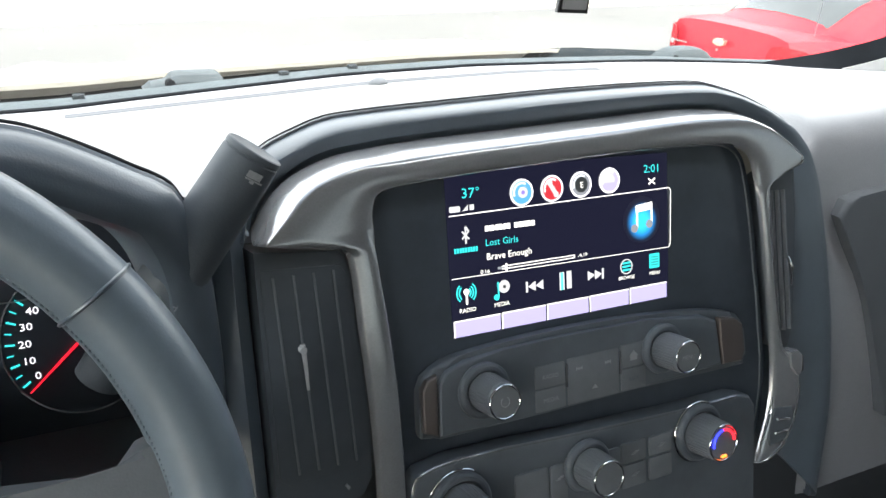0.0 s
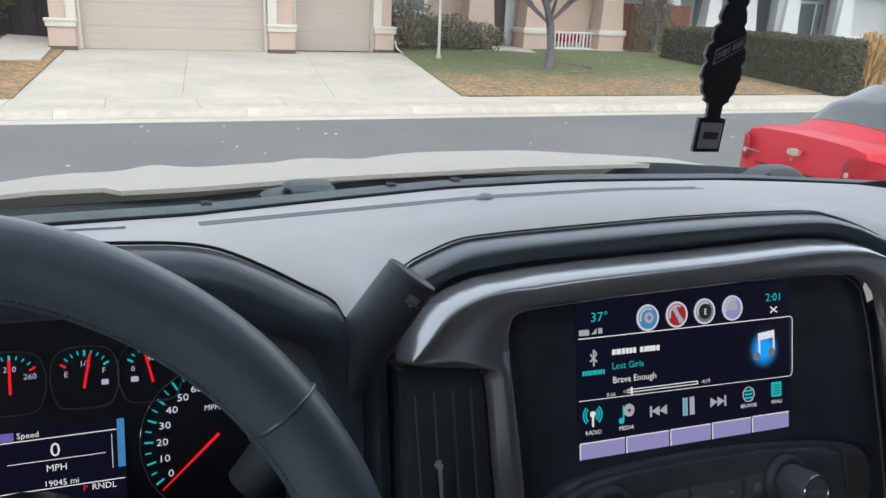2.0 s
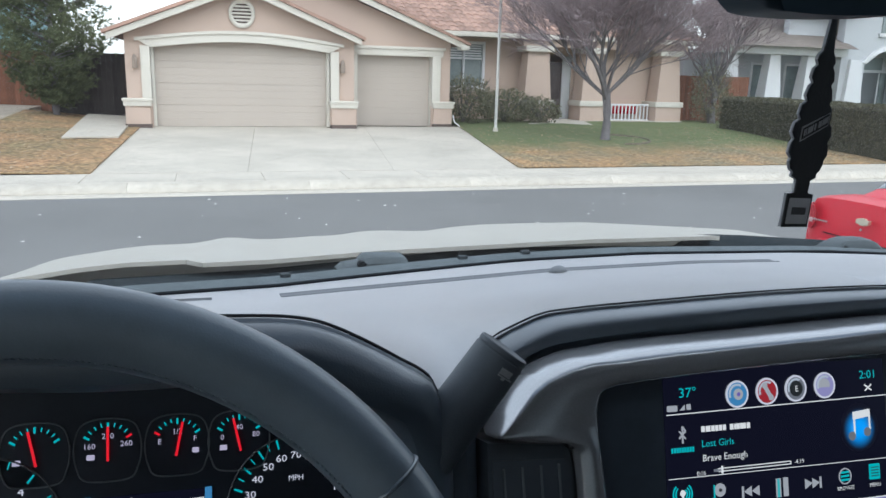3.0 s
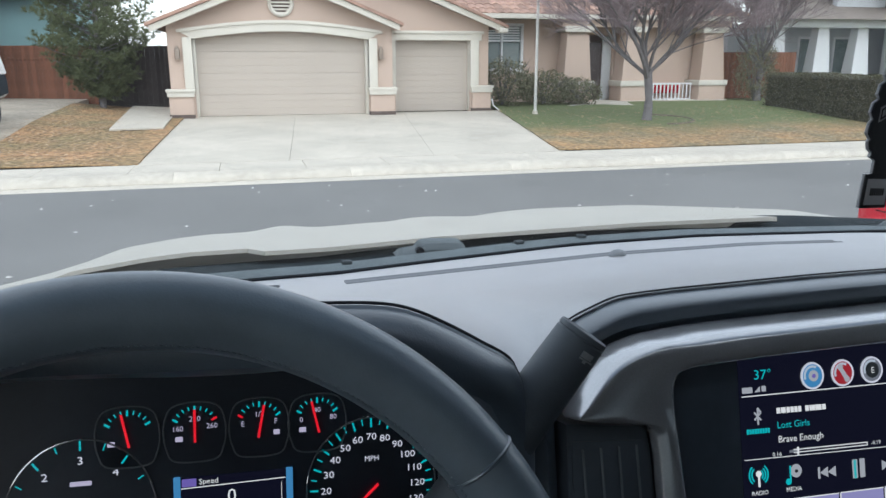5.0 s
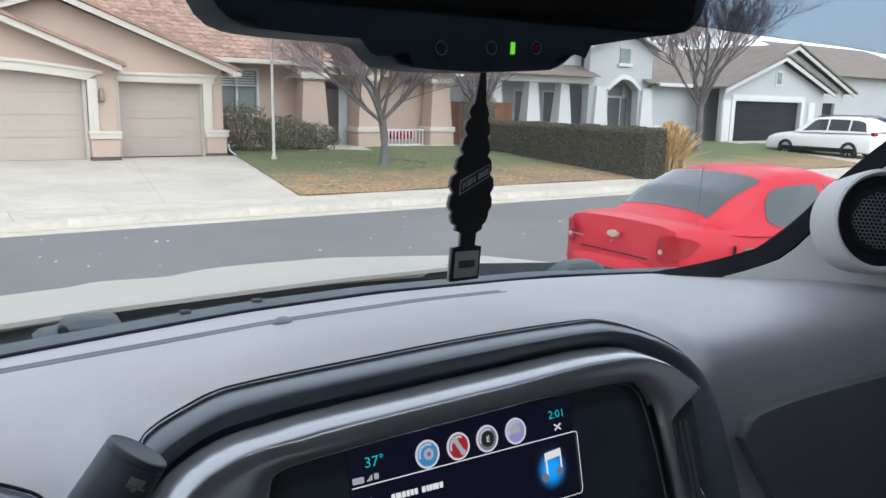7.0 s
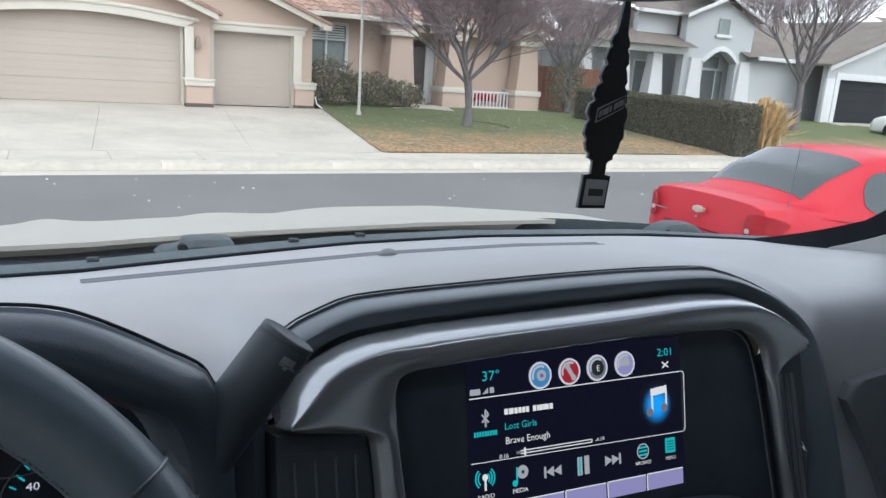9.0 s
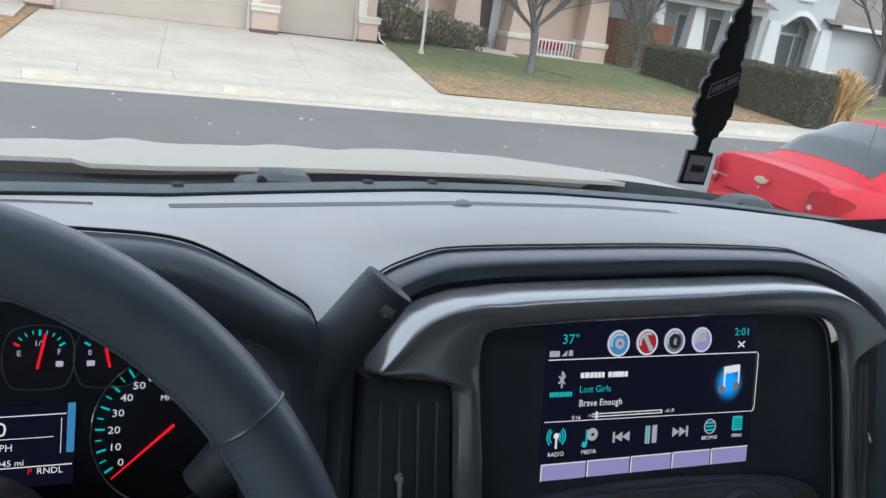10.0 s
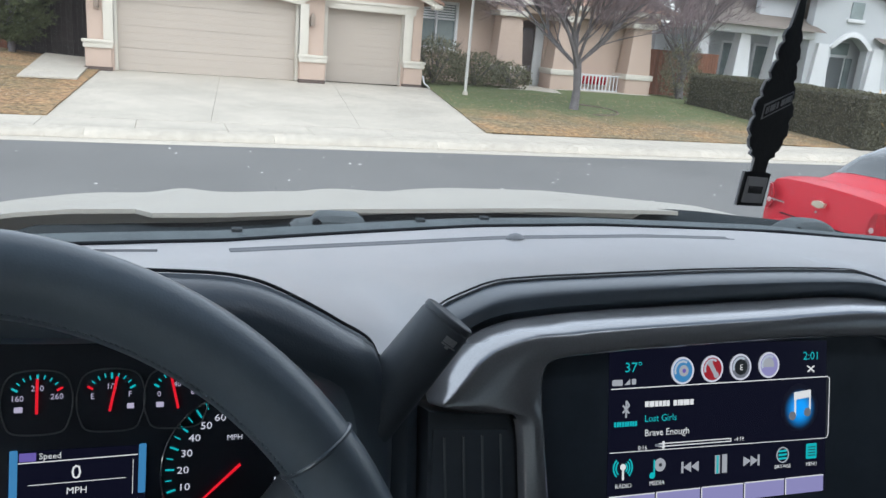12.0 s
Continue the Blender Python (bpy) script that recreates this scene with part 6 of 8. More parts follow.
solid("side_lawn", thick(loft([[(x + 0.05 * (y - 15) * (x + 5.25) / 3.0, y, side_yard(x, y)) for y in np.linspace(14.92, 25.6, 22)] for x in np.linspace(-5.25, -2.2, 12)]), 0.02), M["lawn_dry"], "brown winter grass strip with fallen leaves", "lawn", "structure")

# pavement and kerb in cast lengths
pave = thing("pavement", "pale concrete footpath in cast slabs behind the kerb", "pavement", (0, 14.3, -0.31), kind="structure")
bm = box(-0.7485, 0.7485, 13.79, 14.9, -0.55, -0.30, 0.01, 1)
slab_mesh = finish("slab", moved(bm, Matrix.Translation(-Vector((0, 14.3, -0.31)))), M["concrete"], 30)
kerb_rows = [[(x, y, z) for y, z in ((13.50, -0.60), (13.50, -0.43), (13.53, -0.385), (13.60, -0.335), (13.68, -0.312), (13.785, -0.306), (13.785, -0.6))] for x in (-1.4975, 1.4975)]
kerb_mesh = finish("kerb_stone", moved(loft(kerb_rows, cap=True), Matrix.Translation(-Vector((0, 14.3, -0.31)))), M["concrete"], 30)
for k in range(-12, 42):
    o = new("slab", slab_mesh)
    o.parent, o.location = pave, (1.5 * k, 0, 0)
for k in range(-6, 21):
    o = new("kerb_stone", kerb_mesh)
    o.parent, o.location = pave, (3.0 * k, 0, 0)
drive = thing("driveway", "pale concrete driveway slabs up to the garage doors", "driveway", (2, 18, -0.15), kind="structure")
edge_l = lambda f: -2.33 + 0.35 * f
edge_r = lambda f: 6.20 + 1.25 * f
for i, (f0, f1) in enumerate(((0.0, 0.46), (0.46, 1.0))):
    for j in range(3):
        pts = []
        for f, g in ((f0, 0), (f0, 1), (f1, 1), (f1, 0)):
            a, b = edge_l(f), edge_r(f)
            pts.append(Vector((a + (b - a) * (j + g) / 3 + (0.003 if g == 0 else -0.003), 14.91 + 7.65 * f + (0.003 if f == f0 else -0.003), -0.298 + 0.30 * f)))
        bm = bmesh.new()
        hi = [bm.verts.new(p) for p in pts]
        lo = [bm.verts.new(p - Vector((0, 0, 0.15))) for p in pts]
        bm.faces.new(hi)
        bm.faces.new(lo[::-1])
        for k in range(4):
            bm.faces.new((lo[k], lo[(k + 1) % 4], hi[(k + 1) % 4], hi[k]))
        part("slab", bm, M["concrete"], drive, smooth=0)
M["worn_concrete"] = material("worn_sandy_concrete", (0.40, 0.345, 0.275), 0.95, stain=0.35, stain_scale=0.8, grain=0.2, grain_scale=12, bump=0.4, bump_scale=60)
solid("left_drive", thick(loft([[(x, y, drive_rise(y) + 0.01) for y in np.linspace(14.92, 29.0, 16)] for x in (-16.0, -5.23)]), 0.2), M["worn_concrete"], "worn sandy concrete neighbouring driveway", "driveway", "structure")
solid("side_path", thick(loft([[(-3.35, 19.45, -0.075), (-3.47, 24.9, 0.13)], [(-2.16, 19.6, -0.075), (-2.12, 24.4, 0.09)]]), 0.04), M["concrete"], "pale concrete path beside the garage", "path", "structure")
solid("near_drive", thick(sheet(-3.0, 2.4, -8, 3.6, 0.02), 0.04), M["concrete"], "concrete driveway below the truck", "driveway", "structure")
solid("far_drive", thick(loft([[(28.5, 14.92, -0.28), (33.6, 24.9, 0.0)], [(35.0, 14.92, -0.28), (42.5, 24.9, 0.0)]]), 0.05), M["concrete"], "pale concrete driveway of the white house", "driveway", "structure")
solid("entry_path", thick(loft([[(9.3, 23.2, 0.0), (12.0, 25.8, 0.03)], [(12.2, 22.9, 0.0), (13.2, 25.8, 0.03)]]), 0.04), M["concrete"], "curved concrete path to the front door", "path", "structure")

rng = random.Random(5)
bm = bmesh.new()
for k in range(170):
    x, y, r = rng.uniform(-6, 14), rng.uniform(6.5, 13.0), rng.choice((0.010, 0.012, 0.015, 0.018, 0.028)) * rng.uniform(0.8, 1.2)
    a0 = rng.uniform(0, 6)
    ring = [(x + r * rng.uniform(0.6, 1.5) * math.cos(a0 + a), y + r * math.sin(a0 + a), -0.449) for a in (0, 1.2, 2.5, 3.8, 5.0)]
    top_v = bm.verts.new((x, y, -0.449 + r * 0.6))
    vs = [bm.verts.new(p) for p in ring]
    for i in range(5):
        bm.faces.new((vs[i], vs[(i + 1) % 5], top_v))
solid("road_grit", bm, M["litter"], "scattered pale leaves and grit on the asphalt", "litter", "stuff")
bm = bmesh.new()
for k in range(2600):
    x, y = (rng.uniform(6.8, 16), rng.uniform(15, 22.5)) if k % 3 else (rng.uniform(-5.4, -2.6), rng.uniform(15, 21))
    r, a0, z = rng.uniform(0.018, 0.05), rng.uniform(0, 6), (ground_z(y) if x > 0 else side_yard(x, y)) + 0.05
    vs = [bm.verts.new((x + r * math.cos(a0 + a), y + r * math.sin(a0 + a), z + rng.uniform(0, 0.02))) for a in (0, 2.1, 4.2)]
    bm.faces.new(vs)
M["leaf_litter"] = material("dry_fallen_leaves", (0.34, 0.25, 0.16), 0.9, per_island=0.5)
solid("fallen_leaves", bm, M["leaf_litter"], "dry leaves fallen on the winter grass", "leaves", "stuff", smooth=0)
bm = bmesh.new()
for k in range(14000):
    x, y = (rng.uniform(6.5, 26), rng.uniform(14.95, 23.5)) if k % 6 else (rng.uniform(-5.4, -2.5), rng.uniform(15, 21))
    if x < 6.5 + 0.16 * (y - 15) and x > 0:
        continue
    z, h, a0 = ground_z(y), rng.uniform(0.02, 0.05), rng.uniform(0, 6.28)
    dx, dy = 0.012 * math.cos(a0), 0.012 * math.sin(a0)
    bm.faces.new((bm.verts.new((x - dx, y - dy, z)), bm.verts.new((x + dx, y + dy, z)), bm.verts.new((x + rng.uniform(-0.04, 0.04), y + rng.uniform(-0.04, 0.04), z + h))))
M["grass"] = material("grass_blades", (0.15, 0.15, 0.06), 0.9, per_island=0.5, stain=1.0, stain_scale=0.55, second=(0.20, 0.145, 0.075))
solid("grass_blades", bm, M["grass"], "short patchy green and brown grass blades", "grass", "stuff", smooth=0)

# ---------- beige house ----------
M["coach"] = material("weathered_bronze", (0.26, 0.21, 0.17), 0.6, metal=0.2, stain=0.2, stain_scale=20)
house = thing("beige_house", "beige stucco house with two garage doors and clay tile roof", "house", (3, 24, 0))


def back(u, w, d):
    """Outlines in the xz plane; depth d is measured along +y."""
    return Vector((u, d, w))


def slab(name, pts, y0, y1, mat, parent, label="", bevel=0.0):
    return part(name, plate(pts, back, y1, y0, bevel), M[mat], parent, label, 30)


def arch(x0, x1, side_z, crown, n=14):
    return [(x0 + (x1 - x0) * k / n, side_z + crown * math.sin(math.pi * k / n)) for k in range(n + 1)]


opening = arch(-1.50, 3.24, 2.10, 0.21)
slab("wall", [(-2.12, -0.3), (-1.50, -0.3)] + opening + [(3.24, -0.3), (3.92, -0.3), (3.92, 2.42), (0.87, 3.60), (-2.12, 2.42)], 22.1, 22.45, "stucco", house)
slab("wall", [(3.90, -0.3), (4.12, -0.3), (4.12, 2.12), (6.40, 2.12), (6.40, -0.3), (6.98, -0.3), (6.98, 2.48), (2.55, 4.14), (0.0, 3.2), (3.90, 2.30)], 22.7, 23.0, "stucco", house)
part("side_wall", box(-2.12, -1.92, 22.4, 30, -0.3, 2.4), M["stucco"], house)
part("side_wall", box(6.78, 6.98, 22.95, 26.6, -0.3, 2.45), M["stucco"], house)
part("return_wall", box(3.72, 3.92, 22.4, 22.75, -0.3, 2.4), M["stucco"], house)
for x0, x1, z0, z1 in ((6.9, 7.95, -0.3, 3.0), (7.95, 9.45, -0.3, 1.15), (7.95, 9.45, 2.65, 3.0), (9.45, 12.0, -0.3, 3.0), (12.0, 13.0, 2.35, 3.0), (13.0, 17.3, -0.3, 3.0)):
    slab("wall", [(x0, z0), (x1, z0), (x1, z1), (x0, z1)], 26.5, 26.8, "stucco", house)
part("side_wall", box(17.1, 17.3, 26.8, 34, -0.3, 3.0), M["stucco"], house)


def garage(x0, x1, y, h, rows=4):
    door = part("garage_door", box(x0, x1, y + 0.03, y + 0.06, 0.0, h), M["door"], house, "taupe sectional garage door")
    for r in range(rows):
        z0, z1 = h * r / rows, h * (r + 1) / rows
        part("panel", box(x0 + 0.005, x1 - 0.005, y, y + 0.04, z0 + 0.003, z1 - 0.003, 0.003, 1), M["door"], door)
        for q in range(2):
            z = z0 + (z1 - z0) * (0.33 + 0.34 * q)
            part("groove", box(x0 + 0.01, x1 - 0.01, y - 0.004, y + 0.01, z - 0.014, z + 0.014, 0.003, 1), M["door"], door)
    return door


garage(-1.45, 3.20, 22.38, 2.32)
garage(4.10, 6.42, 22.92, 2.14)
# cream trim: arch over the wide door, flat head over the narrow one, jambs, pilaster bases and caps
outer = arch(-1.78, 3.54, 2.24, 0.25)
slab("arch_trim", arch(-1.50, 3.24, 2.06, 0.21) + outer[::-1], 22.02, 22.2, "trim", house, "cream arched trim", 0.01)
slab("arch_lip", arch(-1.86, 3.62, 2.22, 0.26) + arch(-1.86, 3.62, 2.30, 0.26)[::-1], 21.98, 22.15, "trim", house, "cream cornice lip", 0.008)
slab("head_trim", [(3.98, 2.06), (6.74, 2.06), (6.74, 2.26), (3.98, 2.26)], 22.62, 22.8, "trim", house, "cream flat trim", 0.01)
slab("head_lip", [(3.94, 2.25), (6.80, 2.25), (6.80, 2.33), (3.94, 2.33)], 22.58, 22.8, "trim", house, "cream cornice lip", 0.008)
for x0, x1, y in ((-1.74, -1.50, 22.02), (3.24, 3.48, 22.02), (6.40, 6.66, 22.62), (3.98, 4.12, 22.62)):
    part("jamb", box(x0, x1, y, y + 0.2, 0.62, 2.10, 0.01), M["trim"], house, "cream door jamb")
for x0, x1, y in ((-1.50, -1.42, 22.2), (3.16, 3.24, 22.2), (4.06, 4.14, 22.74), (6.38, 6.46, 22.74)):
    part("stop", box(x0, x1, y, y + 0.2, 0.0, 2.15, 0.005), M["trim"], house, "cream door stop")
for x0, x1, y in ((-2.22, -1.52, 21.96), (3.22, 4.0, 21.96), (6.42, 7.08, 22.56)):
    part("pilaster_base", box(x0 + 0.04, x1 - 0.04, y + 0.03, y + 0.3, -0.2, 0.56, 0.01), M["stucco"], house, "stucco pilaster base")
    part("pilaster_cap", box(x0, x1, y - 0.02, y + 0.3, 0.55, 0.70, 0.012), M["trim"], house, "cream pilaster cap")
    part("pilaster_cap", box(x0 - 0.03, x1 + 0.03, y - 0.05, y + 0.3, 0.68, 0.75, 0.012), M["trim"], house, "cream pilaster cap")
    part("pilaster_foot", box(x0 + 0.02, x1 - 0.02, y + 0.01, y + 0.3, -0.2, 0.08, 0.008), M["brownroof"], house, "dark brown pilaster foot")


def fascia(a, b, y, t=0.17, over=0.0):
    """A sloping board under a gable's edge."""
    d = (Vector((b[0], 0, b[1])) - Vector((a[0], 0, a[1]))).normalized()
    n = Vector((-d.z, 0, d.x))
    if n.z < 0:
        n = -n
    pts = [(a[0], a[1] - t / 2), (b[0], b[1] - t / 2), (b[0], b[1] + t / 2), (a[0], a[1] + t / 2)]
    return plate(pts, back, y + 0.06, y, 0.008)


for a, b, y in (((-2.50, 2.30), (0.87, 3.66), 21.66), ((0.87, 3.66), (4.06, 2.38), 21.66), ((7.32, 2.37), (2.55, 4.22), 22.26), ((2.55, 4.22), (0.9, 3.6), 22.26)):
    part("fascia", fascia(a, b, y), M["trim"], house, "cream gable board", 30)
part("gutter_end", box(7.15, 7.42, 22.2, 22.6, 2.28, 2.42, 0.03), M["trim"], house, "cream gutter end")
# roof planes
for a, b, y0, y1 in (((-2.6, 2.36), (0.87, 3.76), 21.6, 30), ((4.16, 2.42), (0.87, 3.76), 21.6, 27), ((7.45, 2.40), (2.55, 4.33), 22.2, 30), ((0.4, 3.5), (2.55, 4.33), 22.2, 30)):
    part("roof", plate([(a[0], a[1]), (b[0], b[1]), (b[0], b[1] + 0.09), (a[0], a[1] + 0.09)], back, y1, y0), M["tile"], house, "clay tile roof slope", 30)
E0, E1, RZ0, RZ1, RY0, RY1 = 1.2, 18.2, 2.98, 5.75, 25.5, 31.5
part("roof", under(loft([[(E0, RY0, RZ0 - 0.03), (E1, RY0, RZ0 - 0.03)], [(E0, RY1, RZ1 - 0.03), (E1 - 1.5, RY1, RZ1 - 0.03)], [(E0, 37, 3.0), (E1, 37, 3.0)]]), Vector((0, 0, -0.08))), M["tile"], house, "clay tile main roof", 30)
part("fascia", box(7.3, E1, RY0 - 0.08, RY0 - 0.02, RZ0 - 0.14, RZ0 + 0.02, 0.01), M["trim"], house, "cream eave board")
part("soffit", box(7.0, E1, RY0 - 0.02, 26.6, RZ0 - 0.12, RZ0 - 0.08), M["trim"], house, "cream soffit")
part("roof_vent", rod((11.2, 29.0, 4.55), (11.2, 29.0, 4.85), 0.10, 14, 0.10, 0.02), M["whitetrim"], house, "small white roof vent")
# oval louvre
ov = part("louvre", tube([Vector((0.87 + 0.30 * math.cos(a), 22.06, 3.02 + 0.33 * math.sin(a))) for a in np.linspace(0, 2 * math.pi, 40, endpoint=False)], 0.055, 10, closed=True), M["trim"], house, "cream oval louvre frame")
part("louvre_back", plate([(0.87 + 0.29 * math.cos(a), 3.02 + 0.32 * math.sin(a)) for a in np.linspace(0, 2 * math.pi, 32, endpoint=False)], back, 22.12, 22.08), M["brownroof"], ov)
for k in range(7):
    z = 3.02 - 0.27 + 0.09 * k
    h = 0.28 * math.sqrt(max(0.05, 1 - ((z - 3.02) / 0.33) ** 2))
    part("slat", box(0.87 - h, 0.87 + h, 22.045, 22.09, z - 0.022, z + 0.022, 0.006, 1), M["trim"], ov)
for x, y in ((-1.88, 22.02), (3.58, 22.02)):
    lamp = part("coach_lamp", box(x - 0.06, x + 0.06, y - 0.10, y + 0.08, 1.52, 1.78, 0.02), M["coach"], house, "small bronze coach lamp")
    part("lamp_cap", rod((x, y - 0.02, 1.78), (x, y - 0.02, 1.88), 0.07, 12, 0.02), M["coach"], lamp)
# window of the recessed wing
win = part("window", box(7.98, 9.42, 26.58, 26.62, 1.18, 2.62), M["window"], house, "wide window with white frame")
for x0, x1, z0, z1 in ((7.90, 8.0, 1.1, 2.7), (9.40, 9.50, 1.1, 2.7), (7.90, 9.50, 1.08, 1.18), (7.90, 9.50, 2.62, 2.72), (8.66, 8.73, 1.18, 2.62), (8.0, 9.4, 2.10, 2.16)):
    part("frame", box(x0, x1, 26.46, 26.6, z0, z1, 0.008), M["whitetrim"], win)
part("sill", box(7.8, 9.6, 26.40, 26.55, 0.98, 1.08, 0.01), M["trim"], win)
for k in range(5):
    part("blind_slat", box(8.02, 9.38, 26.565, 26.575, 2.2 + 0.085 * k, 2.25 + 0.085 * k), M["whitetrim"], win)


part("porch_back", box(11.4, 16.8, 28.2, 28.35, -0.3, 3.1), M["stucco"], house, "shaded wall behind the porch")


def porch_column(x0, x1, y):
    c = part("porch_column", box(x0 + 0.05, x1 - 0.05, y, y + 0.9, -0.2, 0.56, 0.012), M["stucco"], house, "stucco porch column on a broad base")
    part("column_cap", box(x0, x1, y - 0.05, y + 0.95, 0.55, 0.74, 0.015), M["trim"], c, "cream cap")
    m0, m1 = x0 + 0.10, x1 - 0.10
    part("shaft", loft([[(m0, y + 0.06, 0.74), (m1, y + 0.06, 0.74), (m1, y + 0.84, 0.74), (m0, y + 0.84, 0.74)], [(m0 + 0.12, y + 0.14, 2.45), (m1 - 0.12, y + 0.14, 2.45), (m1 - 0.12, y + 0.76, 2.45), (m0 + 0.12, y + 0.76, 2.45)]], close=True, cap=True), M["stucco"], c, "tapered stucco shaft", 30)
    part("head", box(m0 - 0.02, m1 + 0.02, y, y + 0.9, 2.42, 2.62, 0.015), M["trim"], c, "cream head")


for x0, x1 in ((10.62, 11.86), (12.88, 14.0), (16.05, 17.25)):
    porch_column(x0, x1, 25.55)
part("porch_beam", box(10.6, 17.3, 25.6, 26.4, 2.6, 2.95, 0.01), M["stucco"], house)
# door colour darkened to carry the porch's shade
M["porch_door"] = material("shade_brown_door", (0.050, 0.036, 0.034), 0.5, stain=0.3, stain_scale=3)
part("front_door", box(12.0, 12.62, 26.62, 26.68, 0.0, 2.1, 0.01), M["porch_door"], house, "brown panelled front door coloured darker for porch shade")
part("side_light", box(12.64, 13.0, 26.62, 26.66, 0.0, 2.3, 0.01), M["whitewall"], house, "pale door surround")
rail = part("railing", box(14.0, 16.05, 25.95, 26.0, 0.58, 0.64, 0.01), M["whitetrim"], house, "white porch railing")
part("bottom_rail", box(14.0, 16.05, 25.95, 26.0, 0.02, 0.07, 0.01), M["whitetrim"], rail)
for k in range(13):
    part("baluster", box(14.12 + 0.155 * k, 14.17 + 0.155 * k, 25.96, 25.99, 0.05, 0.60, 0.006, 1), M["whitetrim"], rail)
part("porch_floor", box(10.7, 17.2, 25.4, 26.5, -0.2, 0.03), M["concrete"], house)
part("bench", box(14.5, 15.7, 26.2, 26.45, 0.25, 0.55, 0.03), M["lamp_red"], house, "faded red bench behind the railing")
pole = thing("flag_pole", "thin pale steel pole standing in the lawn", "pole", (7.95, 21.2, -0.03))
part("shaft", rod((7.95, 21.2, -0.03), (7.95, 21.2, 7.5), 0.045, 14, 0.035), M["steel"], pole)
part("foot", rod((7.95, 21.2, -0.05), (7.95, 21.2, 0.08), 0.09, 16, 0.07), M["concrete"], pole)
meter = thing("tap_post", "small white pipe on the house corner", "pipe", (7.05, 22.55, 0))
part("pipe", tube([Vector((7.08, 22.6, 0.35)), Vector((7.1, 22.5, 0.15)), Vector((7.25, 22.4, 0.02))], 0.02, 8), M["whitetrim"], meter)


# ---------- trees, shrubs, hedge ----------
def spikes(lines, mat_name):
    """Thin three-sided twigs, each from a foot over a bend to a tip, as one mesh."""
    verts, faces = [], []
    for p, q, e, rad in lines:
        d = (e - p).normalized()
        side = d.orthogonal().normalized()
        up = d.cross(side)
        k = len(verts)
        for c, w in ((p, rad), (q, rad * 0.7)):
            verts += [c + side * w, c - side * (w * 0.5) + up * (w * 0.87), c - side * (w * 0.5) - up * (w * 0.87)]
        verts.append(e)
        for a in range(3):
            b = (a + 1) % 3
            faces += [(k + a, k + b, k + 3 + b, k + 3 + a), (k + 3 + a, k + 3 + b, k + 6)]
    mesh = bpy.data.meshes.new(mat_name)
    mesh.from_pydata(verts, [], faces)
    bm = bmesh.new()
    bm.from_mesh(mesh)
    bpy.data.meshes.remove(mesh)
    return bm


def branching(base, height, spread, seed, trunk_r, fork_z, limbs, kids, up):
    """A bare winter tree: a mesh for the trunk and limbs, one for the many twigs. kids: branches at each level."""
    r = random.Random(seed)
    wood, lines = bmesh.new(), []
    base = Vector(base)
    fork = base + Vector((r.uniform(-0.1, 0.1), r.uniform(-0.1, 0.1), fork_z))
    tube(smooth_line([base + Vector((0, 0, -0.1)), base + Vector((0.02, 0, fork_z * 0.5)), fork], 8), [trunk_r * f for f in (1.5, 1.12, 1.0, 0.95, 0.92, 0.9, 0.92, 0.95)], 10, bm=wood)

    def grow(p, d, length, rad, level):
        mid = p + d * length * 0.5 + Vector((r.uniform(-1, 1), r.uniform(-1, 1), r.uniform(-0.3, 0.6))) * length * 0.09
        end = p + d * length + Vector((r.uniform(-1, 1), r.uniform(-1, 1), r.uniform(-0.2, 0.8))) * length * 0.08
        if level <= 1:
            tube(smooth_line([p, mid, end], 5), [rad, rad * 0.86, rad * 0.72, rad * 0.58, rad * 0.4], 6, bm=wood)
        else:
            lines.append((p, mid, end, rad))
        if level >= len(kids):
            return
        for k in range(kids[level]):
            f = r.uniform(0.25, 1.0)
            q = p.lerp(mid, f * 2) if f < 0.5 else mid.lerp(end, f * 2 - 1)
            turn = Vector((r.gauss(0, 1), r.gauss(0, 1), r.gauss(0.1, 0.6))).normalized()
            nd = (d * 0.85 + turn * 0.6 + Vector((0, 0, up * 0.3))).normalized()
            grow(q, nd, length * r.uniform(0.48, 0.78), max(0.0044, rad * r.uniform(0.36, 0.5)), level + 1)
    for k in range(limbs):
        a = 2 * math.pi * k / limbs + r.uniform(-0.3, 0.3)
        w = spread * r.uniform(0.45, 1.1)
        d = Vector((math.cos(a) * w, math.sin(a) * w, 1.0)).normalized()
        grow(fork + Vector((0, 0, r.uniform(-0.25, 0.1))), d, (height - fork_z) * r.uniform(0.5, 0.66), trunk_r * r.uniform(0.4, 0.6), 0)
    return wood, spikes(lines, "twigs")


def bare_tree(base, height, spread, seed, trunk_r, fork_z, limbs, kids, label, up=0.5):
    t = thing("bare_tree", label, "tree", base)
    wood, twigs = branching(base, height, spread, seed, trunk_r, fork_z, limbs, kids, up)
    part("trunk", wood, M["bark"], t, "grey trunk and limbs", 60)
    part("crown", twigs, M["twig"], t, "crown of fine bare twigs", 0)
    return t


bare_tree((10.45, 19.2, -0.12), 5.2, 1.05, 3, 0.120, 1.30, 9, (6, 7, 8, 9), "bare grey tree with fine twigs on the lawn", 0.4)
bare_tree((26.0, 20.6, -0.1), 6.4, 0.8, 11, 0.15, 1.9, 7, (5, 5, 7, 7), "tall bare street tree before the white house", 0.6)
bare_tree((18.2, 25.0, 0.0), 5.6, 0.8, 23, 0.12, 1.4, 7, (6, 6, 7, 6), "bare tree between the two houses", 0.5)
bare_tree((47.0, 42.0, 0.0), 11.0, 0.7, 31, 0.25, 3.0, 7, (5, 5, 6, 5), "large dark bare tree behind the white house", 0.7)
